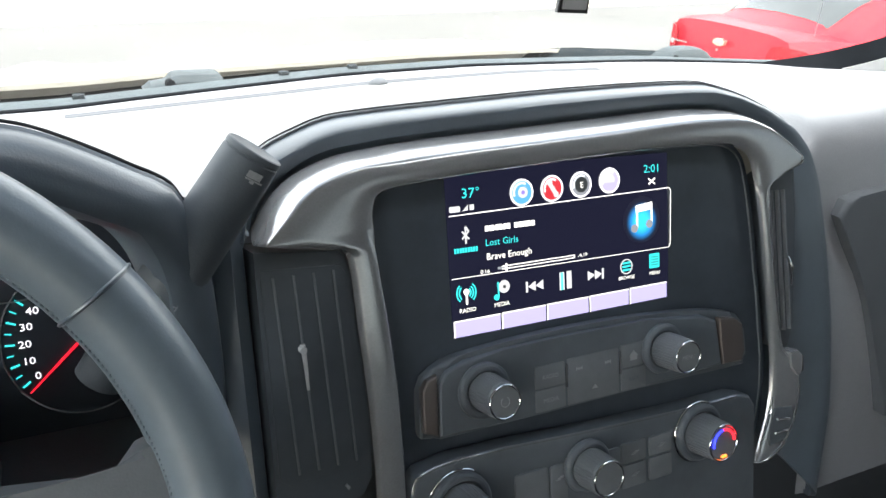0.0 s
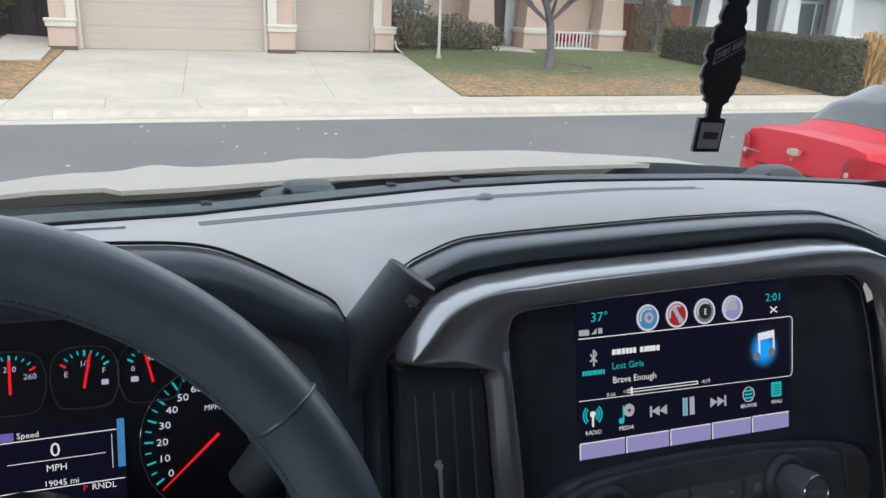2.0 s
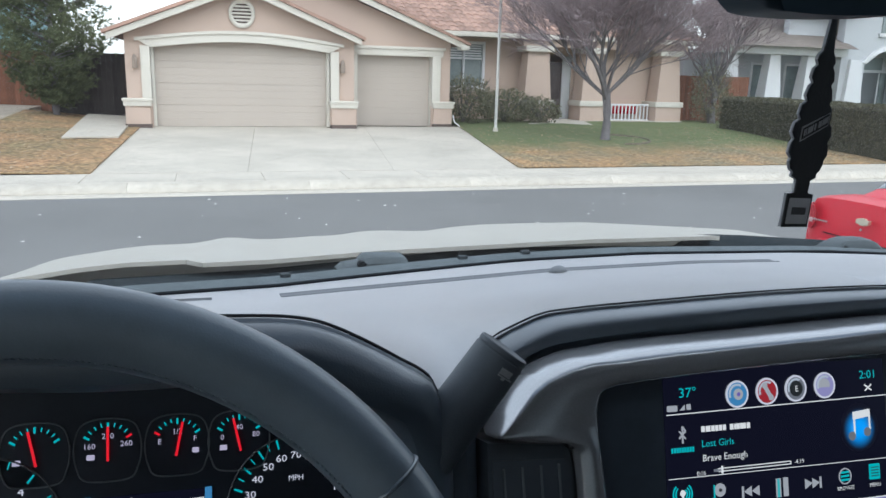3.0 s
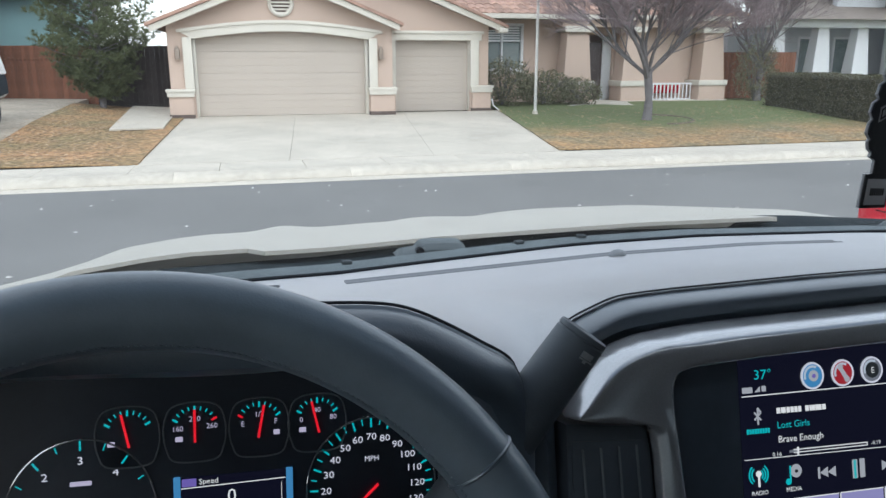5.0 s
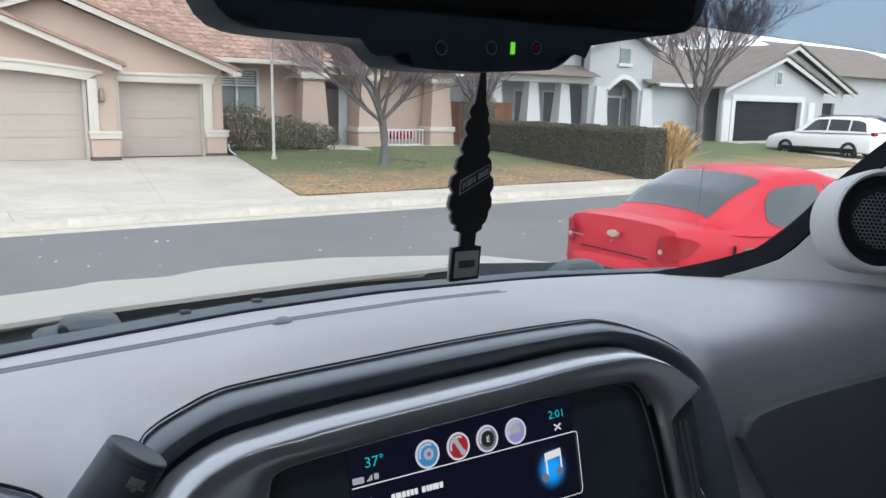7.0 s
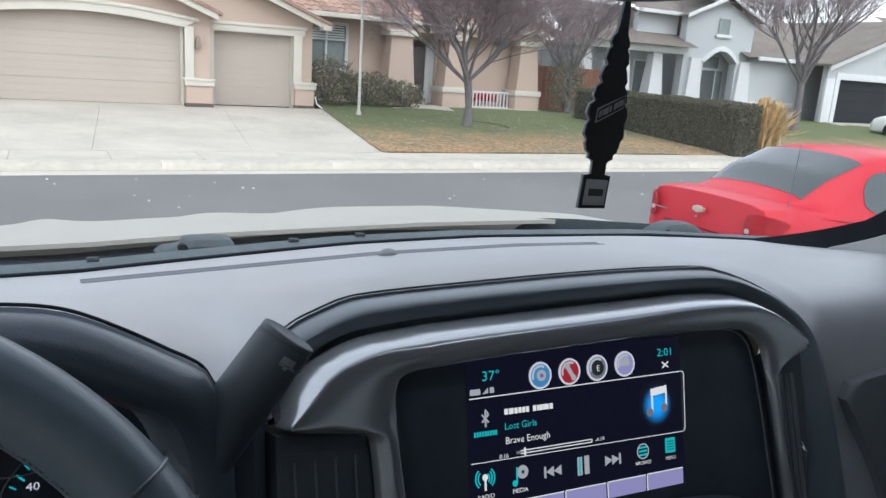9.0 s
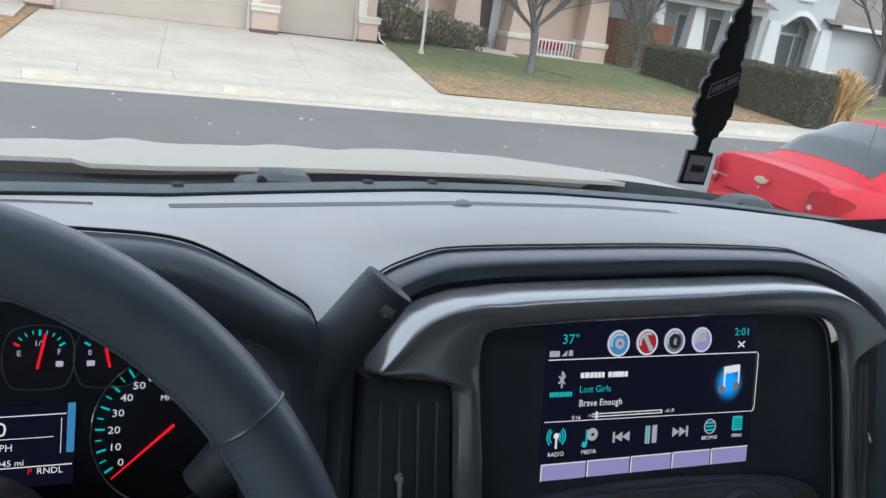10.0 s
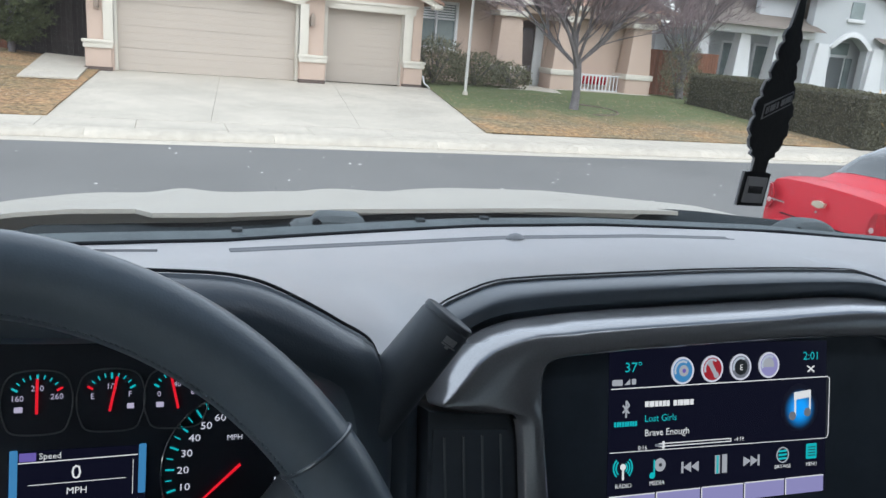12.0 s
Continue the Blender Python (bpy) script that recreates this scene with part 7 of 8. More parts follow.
solid("tree_ring", tube([Vector((10.6 + 1.25 * math.cos(a), 19.4 + 1.1 * math.sin(a), ground_z(19.4 + 1.1 * math.sin(a)) + 0.03)) for a in np.linspace(-1.6, 1.2, 30)], 0.035, 8), M["earth"], "low concrete edging ring round the lawn tree", "edging")


def leafy(count, place, size, seed, squash=0.6):
    """Many small leaf blades; place(r) gives a point."""
    r = random.Random(seed)
    bm = bmesh.new()
    for k in range(count):
        p = place(r)
        s = size * r.uniform(0.6, 1.4)
        d = Vector((r.gauss(0, 1), r.gauss(0, 1), r.gauss(0, 1))).normalized()
        e = d.orthogonal().normalized()
        f = d.cross(e)
        vs = [bm.verts.new(p + e * s), bm.verts.new(p + f * s * squash), bm.verts.new(p - e * s), bm.verts.new(p - f * s * squash)]
        bm.faces.new(vs)
    return bm


hedge = thing("hedge", "trimmed brown-green hedge beside the lawn", "hedge", (16.5, 18, -0.2))


def hedge_place(r):
    t = r.random()
    y = 14.6 + 7.95 * t
    x0 = 16.05 + 0.07 * (y - 13.9)
    side_pick = r.random()
    wob = 0.07 * noise.noise(Vector((y * 1.3, t * 5, r.random() * 0.3)))
    if side_pick < 0.45:
        return Vector((x0 + wob + r.uniform(-0.03, 0.05), y, r.uniform(-0.25, 1.05)))
    if side_pick < 0.75:
        return Vector((r.uniform(x0, x0 + 0.8), y, 1.06 + wob + r.uniform(-0.05, 0.04)))
    return Vector((r.uniform(16.1, 16.9), 14.57 + wob + r.uniform(-0.03, 0.06), r.uniform(-0.25, 1.05)))


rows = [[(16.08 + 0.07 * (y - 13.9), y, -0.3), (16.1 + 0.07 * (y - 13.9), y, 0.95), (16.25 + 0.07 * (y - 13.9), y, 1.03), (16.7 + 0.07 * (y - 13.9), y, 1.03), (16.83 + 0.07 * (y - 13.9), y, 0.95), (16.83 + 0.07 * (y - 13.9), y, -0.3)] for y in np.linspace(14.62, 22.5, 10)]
part("core", loft(rows, cap=True), M["hedge_in"], hedge, "dense core coloured dark for inner shade")
part("leaves", leafy(22000, hedge_place, 0.028, 4), M["hedge"], hedge, "small dull green and brown leaves", 0)


def shrub(c, r0, h, count, mat, seed, label):
    s = thing("shrub", label, "shrub", (c[0], c[1], 0.0), group="shrubs by the house")

    def place(r):
        v = Vector((r.gauss(0, 1), r.gauss(0, 1), r.gauss(0, 1))).normalized() * r.uniform(0.55, 1.05)
        lump = 1 + 0.25 * noise.noise(v * 2.2 + Vector((seed, 0, 0)))
        return Vector((c[0] + v.x * r0 * lump, c[1] + v.y * r0 * lump, max(0.02, h * 0.48 + v.z * h * 0.52 * lump)))
    part("leaves", leafy(int(count * 1.6), place, 0.036, seed), M[mat], s, "loose small leaves", 0)
    bm = bmesh.new()
    r = random.Random(seed)
    for k in range(26):
        a = r.uniform(0, 6.28)
        tube([Vector((c[0], c[1], 0)), Vector((c[0] + r0 * 0.4 * math.cos(a), c[1] + r0 * 0.4 * math.sin(a), h * 0.5)), Vector((c[0] + r0 * 0.9 * math.cos(a), c[1] + r0 * 0.9 * math.sin(a), h * r.uniform(0.6, 1.0)))], [0.02, 0.012, 0.005], 4, bm=bm)
    part("stems", bm, M["bark"], s)


shrub((8.1, 24.6), 1.0, 1.55, 2600, "bush", 2, "loose dark shrub against the garage corner")
shrub((9.7, 24.9), 1.1, 1.15, 2600, "bush", 3, "low brown-green shrub below the window")
shrub((10.9, 24.6), 0.7, 0.9, 1500, "bush", 4, "low twiggy shrub by the porch")
shrub((18.2, 25.2), 0.8, 2.2, 2400, "bush", 6, "ivy clump round a tree trunk")

yard_fence = thing("wood_fence", "brown upright board fence between the two houses", "fence", (18.6, 26.6, 0))
yard_board = finish("board", box(-0.070, 0.070, -0.012, 0.012, 0.0, 1.75, 0.006, 1), M["fence"], 30)
for k in range(26):
    o = new("board", yard_board)
    o.parent = yard_fence
    o.location = Vector((17.38 + 0.142 * k, 26.6, 0.0)) - OFF[yard_fence.name]
part("rail", box(17.3, 21.0, 26.62, 26.67, 1.35, 1.43), M["fence"], yard_fence)

tuft = thing("ornamental_grass", "tall clump of golden dry grass by the hedge", "grass clump", (17.75, 15.1, -0.25))
bm = bmesh.new()
r = random.Random(9)
for k in range(700):
    a, lean = r.uniform(0, 6.28), abs(r.gauss(0, 0.46))
    h = r.uniform(0.7, 1.4) * (1.15 - 0.3 * lean)
    p0 = Vector((17.75 + r.gauss(0, 0.14), 15.1 + r.gauss(0, 0.14), -0.27))
    p1 = p0 + Vector((math.cos(a) * lean * 0.4, math.sin(a) * lean * 0.4, h * 0.65))
    p2 = p0 + Vector((math.cos(a) * lean * 1.0, math.sin(a) * lean * 1.0, h))
    s = Vector((-math.sin(a), math.cos(a), 0)) * 0.012
    vs = [bm.verts.new(q) for q in (p0 - s, p0 + s, p1 + s, p1 - s)]
    bm.faces.new(vs)
    bm.faces.new((vs[3], vs[2], bm.verts.new(p2 + s * 2.2), bm.verts.new(p2 - s * 2.2)))
part("blades", bm, M["straw"], tuft, "golden dry blades", 0)

# ---------- left side: fence, gate, conifer, teal house ----------
fence = thing("wood_fence", "red-brown upright board fence behind the side yard", "fence", (-6.5, 28, 0))
board = finish("board", box(-0.070, 0.070, -0.012, 0.012, 0.0, 1.95, 0.006, 1), M["fence"], 30)
for k in range(34):
    o = new("board", board)
    o.parent = fence
    x = -9.2 + 0.142 * k
    o.location = Vector((x, 29.6 - 0.42 * (x + 9.2), 0.0)) - OFF[fence.name]
part("rail", tube([Vector((-9.3, 29.66, 1.5)), Vector((-4.4, 27.6, 1.5))], 0.04, 6), M["fence"], fence)
gate = thing("side_gate", "dark upright board gate beside the garage", "gate", (-3.5, 25.9, 0))
gboard = finish("board", box(-0.0715, 0.0715, -0.012, 0.012, 0.0, 1.9, 0.006, 1), M["gate"], 30)
for k in range(17):
    o = new("board", gboard)
    o.parent = gate
    o.location = Vector((-4.5 + 0.145 * k, 25.9, 0.02)) - OFF[gate.name]
part("rail", box(-4.6, -2.1, 25.92, 25.98, 1.45, 1.55), M["gate"], gate)
con = thing("conifer", "shaggy olive green pine before the fence", "tree", (-4.28, 24.8, 0))
PINE = Vector((-4.28, 24.8, 0.0))
rng = random.Random(12)
bm = rod(PINE + Vector((0, 0, -0.1)), PINE + Vector((0.05, 0, 5.2)), 0.10, 10, 0.03)
sprays, needles = [], []
for k in range(240):
    t = rng.random() ** 1.25
    z = 0.60 + 5.1 * t
    a = rng.uniform(0, 2 * math.pi)
    reach = float(np.interp(z, (0.7, 1.1, 1.7, 2.5, 3.6, 4.8, 5.8), (0.55, 1.05, 1.45, 1.62, 1.5, 1.05, 0.35))) * rng.uniform(0.62, 1.12)
    tip = PINE + Vector((reach * math.cos(a), reach * math.sin(a), z + 0.12 * reach))
    root = PINE + Vector((0, 0, z - 0.28 * reach))
    if k % 2 == 0:
        tube([root, root.lerp(tip, 0.6) - Vector((0, 0, 0.05)), tip], [0.022, 0.012, 0.004], 4, bm=bm)
    for j in range(22):
        f = 0.35 + 0.65 * rng.random() ** 0.7
        sprays.append((root.lerp(tip, f) + Vector((rng.gauss(0, 0.13), rng.gauss(0, 0.13), rng.gauss(0, 0.10))), (tip - root).normalized()))
part("trunk", bm, M["bark"], con, "grey trunk and boughs")
verts, faces = [], []
for c, d in sprays:
    for j in range(16):
        w = (d * 0.5 + Vector((rng.gauss(0, 0.7), rng.gauss(0, 0.7), rng.gauss(0.25, 0.6)))).normalized()
        e = w.orthogonal().normalized() * 0.011
        long = rng.uniform(0.09, 0.19)
        n0 = len(verts)
        verts += [c - e, c + e, c + w * long]
        faces.append((n0, n0 + 1, n0 + 2))
mesh = bpy.data.meshes.new("crown")
mesh.from_pydata([v - OFF[con.name] for v in verts], [], faces)
mesh.materials.append(M["needle_leaf"])
crown = new("crown", mesh)
crown.parent = con
tagged(crown, "shaggy sprays of olive needles")
teal = thing("teal_house", "teal wooden house with brown roof beyond the fence", "house", (-13, 36, 0))
slab("wall", [(-24, -0.2), (-7.4, -0.2), (-7.4, 4.2), (-24, 4.2)], 34.0, 34.3, "teal", teal)
part("side_wall", box(-7.6, -7.4, 34.2, 44, -0.2, 4.2), M["teal"], teal)
part("roof", loft([[(-25, 33.2, 4.05), (-6.8, 33.2, 4.05)], [(-25, 39, 6.6), (-6.8, 39, 6.6)], [(-25, 45, 4.05), (-6.8, 45, 4.05)]]), M["brownroof"], teal)
part("fascia", box(-25, -6.8, 33.1, 33.2, 3.9, 4.1, 0.01), M["whitetrim"], teal)
slab("garage_wall", [(-20, -0.2), (-8.2, -0.2), (-8.2, 2.9), (-20, 2.9)], 26.5, 26.8, "teal", teal)
part("garage_roof", loft([[(-21, 25.9, 2.85), (-7.7, 25.9, 2.85)], [(-21, 31, 4.6), (-7.7, 31, 4.6)]]), M["brownroof"], teal)
part("fascia", box(-21, -7.7, 25.8, 25.9, 2.72, 2.9, 0.01), M["whitetrim"], teal)

# ---------- white house ----------
M["slate_door"] = material("slate_grey_door", (0.07, 0.08, 0.085), 0.6, stain=0.2, stain_scale=2)
white = thing("white_house", "white stucco house with arched entry and dark garage doors", "house", (34, 28, 0))
slab("tower", [(25.9, -0.3), (27.2, -0.3)] + arch(27.2, 29.3, 2.45, 0.55) + [(29.3, -0.3), (30.2, -0.3), (30.2, 4.45), (28.05, 5.3), (25.9, 4.45)], 27.0, 27.4, "whitewall", white)
slab("arch_trim", arch(27.2, 29.3, 2.45, 0.55) + arch(26.98, 29.52, 2.5, 0.72)[::-1], 26.9, 27.1, "whitetrim", white, "white arched trim", 0.01)
part("entry_door", box(28.0, 28.95, 27.86, 27.94, 0, 2.1, 0.01), M["slate_door"], white, "dark grey front door")
part("transom", box(27.95, 29.1, 27.86, 27.94, 2.22, 2.75, 0.01), M["window"], white, "dark transom window")
part("sidelight", box(29.1, 29.45, 27.86, 27.94, 0.1, 2.1, 0.01), M["window"], white, "narrow sidelight")
part("entry_back", box(26.5, 31, 27.92, 28.1, -0.2, 3.6), M["whitewall"], white)
part("tower_window", box(27.85, 28.55, 26.96, 27.02, 3.75, 4.45), M["window"], white, "small square window")
part("tower_roof", loft([[(25.5, 26.6, 4.42), (25.5, 31, 4.42)], [(28.05, 26.6, 5.47), (28.05, 31, 5.47)], [(30.6, 26.6, 4.42), (30.6, 31, 4.42)]]), M["greyroof"], white, "brown gable roof over the entry")
for a, b in (((25.5, 4.38), (28.05, 5.42)), ((28.05, 5.42), (30.6, 4.38))):
    part("fascia", fascia(a, b, 26.55), M["whitetrim"], white, "white gable board", 30)
slab("upper_wall", [(23.6, 2.9), (26.0, 2.9), (26.0, 4.5), (23.6, 4.4)], 27.7, 28.0, "whitewall", white)
part("fascia", box(23.2, 26.0, 27.2, 27.3, 4.38, 4.54, 0.01), M["whitetrim"], white, "white eave board")
part("upper_roof", loft([[(23.0, 27.2, 4.54), (26.2, 27.2, 4.54)], [(24.0, 32, 6.3), (30.0, 32, 6.3)]]), M["greyroof"], white, "brown roof behind the entry")
part("tower_sill", box(27.7, 28.7, 26.9, 27.05, 3.6, 3.75, 0.01), M["whitetrim"], white)
for x in (26.6, 29.8):
    part("buttress", loft([[(x - 0.55, 26.75, -0.2), (x + 0.55, 26.75, -0.2), (x + 0.55, 27.1, -0.2), (x - 0.55, 27.1, -0.2)], [(x - 0.3, 26.85, 2.6), (x + 0.3, 26.85, 2.6), (x + 0.3, 27.1, 2.6), (x - 0.3, 27.1, 2.6)]], close=True, cap=True), M["whitetrim"], white, "tapered white buttress", 30)
slab("porch_wall", [(19.5, -0.3), (28.6, -0.3), (28.6, 2.9), (19.5, 2.9)], 29.0, 29.3, "whitewall", white)
for x in (20.4, 22.5, 24.4):
    part("porch_column", loft([[(x - 0.42, 26.9, 0.75), (x + 0.42, 26.9, 0.75), (x + 0.42, 27.5, 0.75), (x - 0.42, 27.5, 0.75)], [(x - 0.24, 27.0, 2.75), (x + 0.24, 27.0, 2.75), (x + 0.24, 27.4, 2.75), (x - 0.24, 27.4, 2.75)]], close=True, cap=True), M["whitetrim"], white, "tapered white porch column", 30)
    part("column_base", box(x - 0.5, x + 0.5, 26.85, 27.55, -0.2, 0.76, 0.01), M["whitetrim"], white)
for x in (21.5, 23.4, 25.2):
    part("window", box(x - 0.35, x + 0.35, 28.96, 29.02, 0.6, 2.3, 0.005), M["window"], white, "tall porch window")
    part("window_frame", box(x - 0.45, x + 0.45, 28.98, 29.03, 0.5, 2.4, 0.005), M["whitetrim"], white)
part("porch_beam", box(19.4, 26.0, 26.8, 27.5, 2.7, 3.05, 0.01), M["whitetrim"], white)
part("porch_roof", loft([[(18.9, 26.3, 3.0), (26.1, 26.3, 3.0)], [(20.5, 31, 4.9), (26.1, 31, 4.9)]]), M["greyroof"], white)
slab("wall", [(30.0, -0.3), (37.6, -0.3), (37.6, 2.8), (30.0, 2.8)], 27.0, 27.3, "whitewall", white)
part("wall_band", box(30.2, 33.7, 26.92, 27.02, 0.55, 0.78, 0.01), M["whitetrim"], white)
slab("garage_wall", [(33.4, -0.3), (34.3, -0.3), (34.3, 2.14), (40.2, 2.14), (40.2, -0.3), (42.4, -0.3), (42.4, 2.72), (37.9, 4.25), (33.4, 2.72)], 25.0, 25.3, "whitewall", white)
slab("second_wall", [(41.9, -0.3), (42.6, -0.3), (42.6, 2.14), (45.4, 2.14), (45.4, -0.3), (46.3, -0.3), (46.3, 2.8), (40.5, 5.0), (38, 4.1), (41.9, 2.6)], 26.0, 26.3, "whitewall", white)
for x0, x1, y in ((34.3, 40.2, 25.16), (42.6, 45.4, 26.16)):
    d = part("garage_door", box(x0, x1, y + 0.03, y + 0.08, 0, 2.14), M["darkdoor"], white, "charcoal sectional garage door")
    for k in range(4):
        part("panel", box(x0 + 0.01, x1 - 0.01, y, y + 0.05, 0.535 * k + 0.012, 0.535 * (k + 1) - 0.012, 0.008, 1), M["darkdoor"], d)
slab("door_trim", [(34.0, 2.10), (40.5, 2.10), (40.5, 2.42), (34.0, 2.42)], 24.92, 25.05, "whitetrim", white, "", 0.01)
for x0, x1, y in ((34.0, 34.3, 24.92), (40.2, 40.5, 24.92), (33.3, 33.9, 24.9), (40.9, 41.5, 24.9)):
    part("jamb", box(x0, x1, y, y + 0.15, -0.2, 2.12, 0.01), M["whitetrim"], white)
for a, b, y in (((33.0, 2.58), (37.9, 4.36), 24.6), ((37.9, 4.36), (42.9, 2.56), 24.6), ((46.9, 2.62), (40.5, 5.12), 25.6), ((40.5, 5.12), (38.2, 4.25), 25.6)):
    part("fascia", fascia(a, b, y, 0.22), M["whitetrim"], white, "white gable board", 30)
for a, b, y0, y1 in (((32.9, 2.68), (37.9, 4.5), 24.5, 32), ((43.0, 2.66), (37.9, 4.5), 24.5, 30), ((47.0, 2.72), (40.5, 5.26), 25.5, 34), ((36, 3.5), (40.5, 5.26), 25.5, 34)):
    part("roof", plate([(a[0], a[1]), (b[0], b[1]), (b[0], b[1] + 0.1), (a[0], a[1] + 0.1)], back, y1, y0), M["greyroof"], white, "grey-brown roof slope", 30)
part("gable_vent", box(37.6, 38.2, 24.94, 25.02, 2.95, 3.75, 0.02), M["whitetrim"], white, "white gable vent")
part("vent_slats", box(37.7, 38.1, 24.92, 24.96, 3.05, 3.65, 0.005), M["window"], white)
part("roof", loft([[(29.5, 26.5, 2.85), (36, 26.5, 2.85)], [(29.5, 32, 5.3), (38, 32, 5.3)], [(29.5, 38, 3), (38, 38, 3)]]), M["greyroof"], white, "grey-brown main roof")
part("tower_roof", loft([[(25.5, 26.6, 5.15), (30.6, 26.6, 5.15)], [(27.5, 29, 6.1), (28.6, 29, 6.1)]]), M["greyroof"], white)
part("eave", box(30.2, 34.0, 26.4, 26.5, 2.72, 2.9, 0.01), M["whitetrim"], white)
far = thing("grey_house", "plain grey house wall far down the street", "house", (55, 30, 0))
slab("wall", [(47.5, -0.3), (64, -0.3), (64, 4.0), (47.5, 4.0)], 28.0, 28.3, "whitewall", far)
part("roof", loft([[(47, 27.4, 3.9), (65, 27.4, 3.9)], [(49, 34, 6.5), (63, 34, 6.5)]]), M["greyroof"], far)


# ---------- cars ----------
def tyre_and_rim(parent, c, r, width, way_axis="y", mat="alloy"):
    """A wheel with tyre, rim and spokes; the axle lies along y or x."""
    ax = Vector((0, 1, 0)) if way_axis == "y" else Vector((1, 0, 0))
    c = Vector(c)
    u, v = (Vector((1, 0, 0)) if way_axis == "y" else Vector((0, 1, 0))), Vector((0, 0, 1))

    def ring(q, o):
        return [c + u * (q * math.cos(a)) + v * (q * math.sin(a)) + ax * o for a in np.linspace(0, 2 * math.pi, 28, endpoint=False)]
    h = width / 2
    w = part("wheel", loft([ring(r * 0.66, -h), ring(r * 0.94, -h), ring(r, -h * 0.8), ring(r, h * 0.8), ring(r * 0.94, h), ring(r * 0.66, h)], close=True), M["tyre"], parent)
    part("rim", loft([ring(r * 0.67, -h * 0.9), ring(r * 0.62, -h * 0.7), ring(r * 0.60, -h * 0.2), ring(0.02, -h * 0.2)], close=True), M["tyre"], w)
    part("rim", loft([ring(r * 0.67, h * 0.9), ring(r * 0.62, h * 0.7), ring(r * 0.60, h * 0.2), ring(0.02, h * 0.2)], close=True), M["tyre"], w)
    bm = bmesh.new()
    for s in (-1, 1):
        for k in range(6):
            a = 2 * math.pi * k / 6
            d, e = u * math.cos(a) + v * math.sin(a), -u * math.sin(a) + v * math.cos(a)
            o = ax * (s * h * 0.75)
            pts = [c + d * 0.03 + e * 0.035 + o, c + d * r * 0.64 + e * 0.025 + o, c + d * r * 0.64 - e * 0.025 + o, c + d * 0.03 - e * 0.035 + o]
            lo = [bm.verts.new(p) for p in pts]
            hi = [bm.verts.new(p - ax * (s * 0.03)) for p in pts]
            bm.faces.new(lo)
            bm.faces.new(hi[::-1])
            for i in range(4):
                bm.faces.new((lo[i], lo[(i + 1) % 4], hi[(i + 1) % 4], hi[i]))
    part("spokes", bm, M[mat], w, "bright alloy spokes")


def saloon(m, length, width, body, top, name, label, category, paint, belt=0.5, suv=False):
    """A car body: lower body and cabin are skins over cross-sections; x runs from the tail to the nose.
    body: rows of (x, half width, deck height); top: rows of (x, half width at belt, half width at roof, belt height, roof height)."""
    car = thing(name, label, category, (0, 0, 0), m)
    bx = [b[0] for b in body]

    def deck(x):
        return [float(np.interp(x, bx, [b[k] for b in body])) for k in (1, 2)]
    rows = []
    for x in np.linspace(bx[0], bx[-1], 44):
        w, h = deck(x)
        half = [(0.0, 0.24), (w * 0.86, 0.24), (w * 0.96, 0.30), (w * 0.995, 0.45), (w, 0.60), (w * 0.985, h - 0.22), (w * 0.955, h - 0.10), (w * 0.89, h - 0.03), (w * 0.70, h), (w * 0.35, h + 0.012), (0.0, h + 0.016)]
        loop = [(x, p, z) for p, z in half] + [(x, -p, z) for p, z in half[-2:0:-1]]
        rows.append(loop)
    part("body", loft(rows, close=True, cap=True), M[paint], car, "", 40)
    tx = [t[0] for t in top]

    def cabin(x, s, out=0.0):
        """s: -1 at one belt, 0 on the roof's middle, 1 at the other belt."""
        wb, wt, zb, zr = (float(np.interp(x, tx, [t[k] for t in top])) for k in (1, 2, 3, 4))
        prof = [(0.0, (0.0, zr + 0.012)), (0.25, (wt * 0.55, zr)), (0.42, (wt * 0.88, zr - 0.025)), (0.52, (wt, zr - 0.065)), (0.60, (wt * 1.03, zr - 0.11)), (1.0, (wb, zb))]
        a = abs(s)
        y = float(np.interp(a, [q[0] for q in prof], [q[1][0] for q in prof]))
        z = float(np.interp(a, [q[0] for q in prof], [q[1][1] for q in prof]))
        return Vector((x, math.copysign(y + out * (a > 0.4), s), z + out * (a < 0.55)))
    ss = np.linspace(-1, 1, 29)
    part("cabin", loft([[cabin(x, s) for s in ss] for x in np.linspace(tx[0], tx[-1], 40)], cap=False), M[paint], car, "", 40)

    def patch(corner, nx=10, ns=10, out=0.006, rounding=0.0):
        """A pane laid on the cabin: x0, x1, s0, s1; x may shift with s."""
        x0, x1, s0, s1, sh0, sh1 = corner
        rows = []
        for i in range(ns + 1):
            f = i / ns
            row = []
            for k in range(nx + 1):
                u = k / nx
                e = max(0.0, 1 - u / rounding) if rounding > 0 else 0.0
                g = 0.45 + (f - 0.45) * math.sqrt(max(0.0, 1 - 0.85 * e * e))
                row.append(cabin(x0 + sh0 * g + (x1 + sh1 * g - x0 - sh0 * g) * u, s0 + (s1 - s0) * g, out))
            rows.append(row)
        return thick(loft(rows), 0.003)
    return car, patch, cabin, deck


rear_x, mid_y, road_z = 5.33, 5.42, -0.45
red_m = Matrix.Translation((rear_x, mid_y, road_z))
red_body = [(0.0, 0.60, 0.62), (0.015, 0.66, 0.93), (0.05, 0.70, 0.995), (0.12, 0.76, 1.02), (0.28, 0.82, 1.03), (0.5, 0.845, 1.03), (0.80, 0.86, 1.0), (1.3, 0.865, 0.955), (2.2, 0.865, 0.935), (3.1, 0.86, 0.955), (3.6, 0.85, 0.94), (4.1, 0.82, 0.86), (4.42, 0.76, 0.76), (4.58, 0.66, 0.62)]
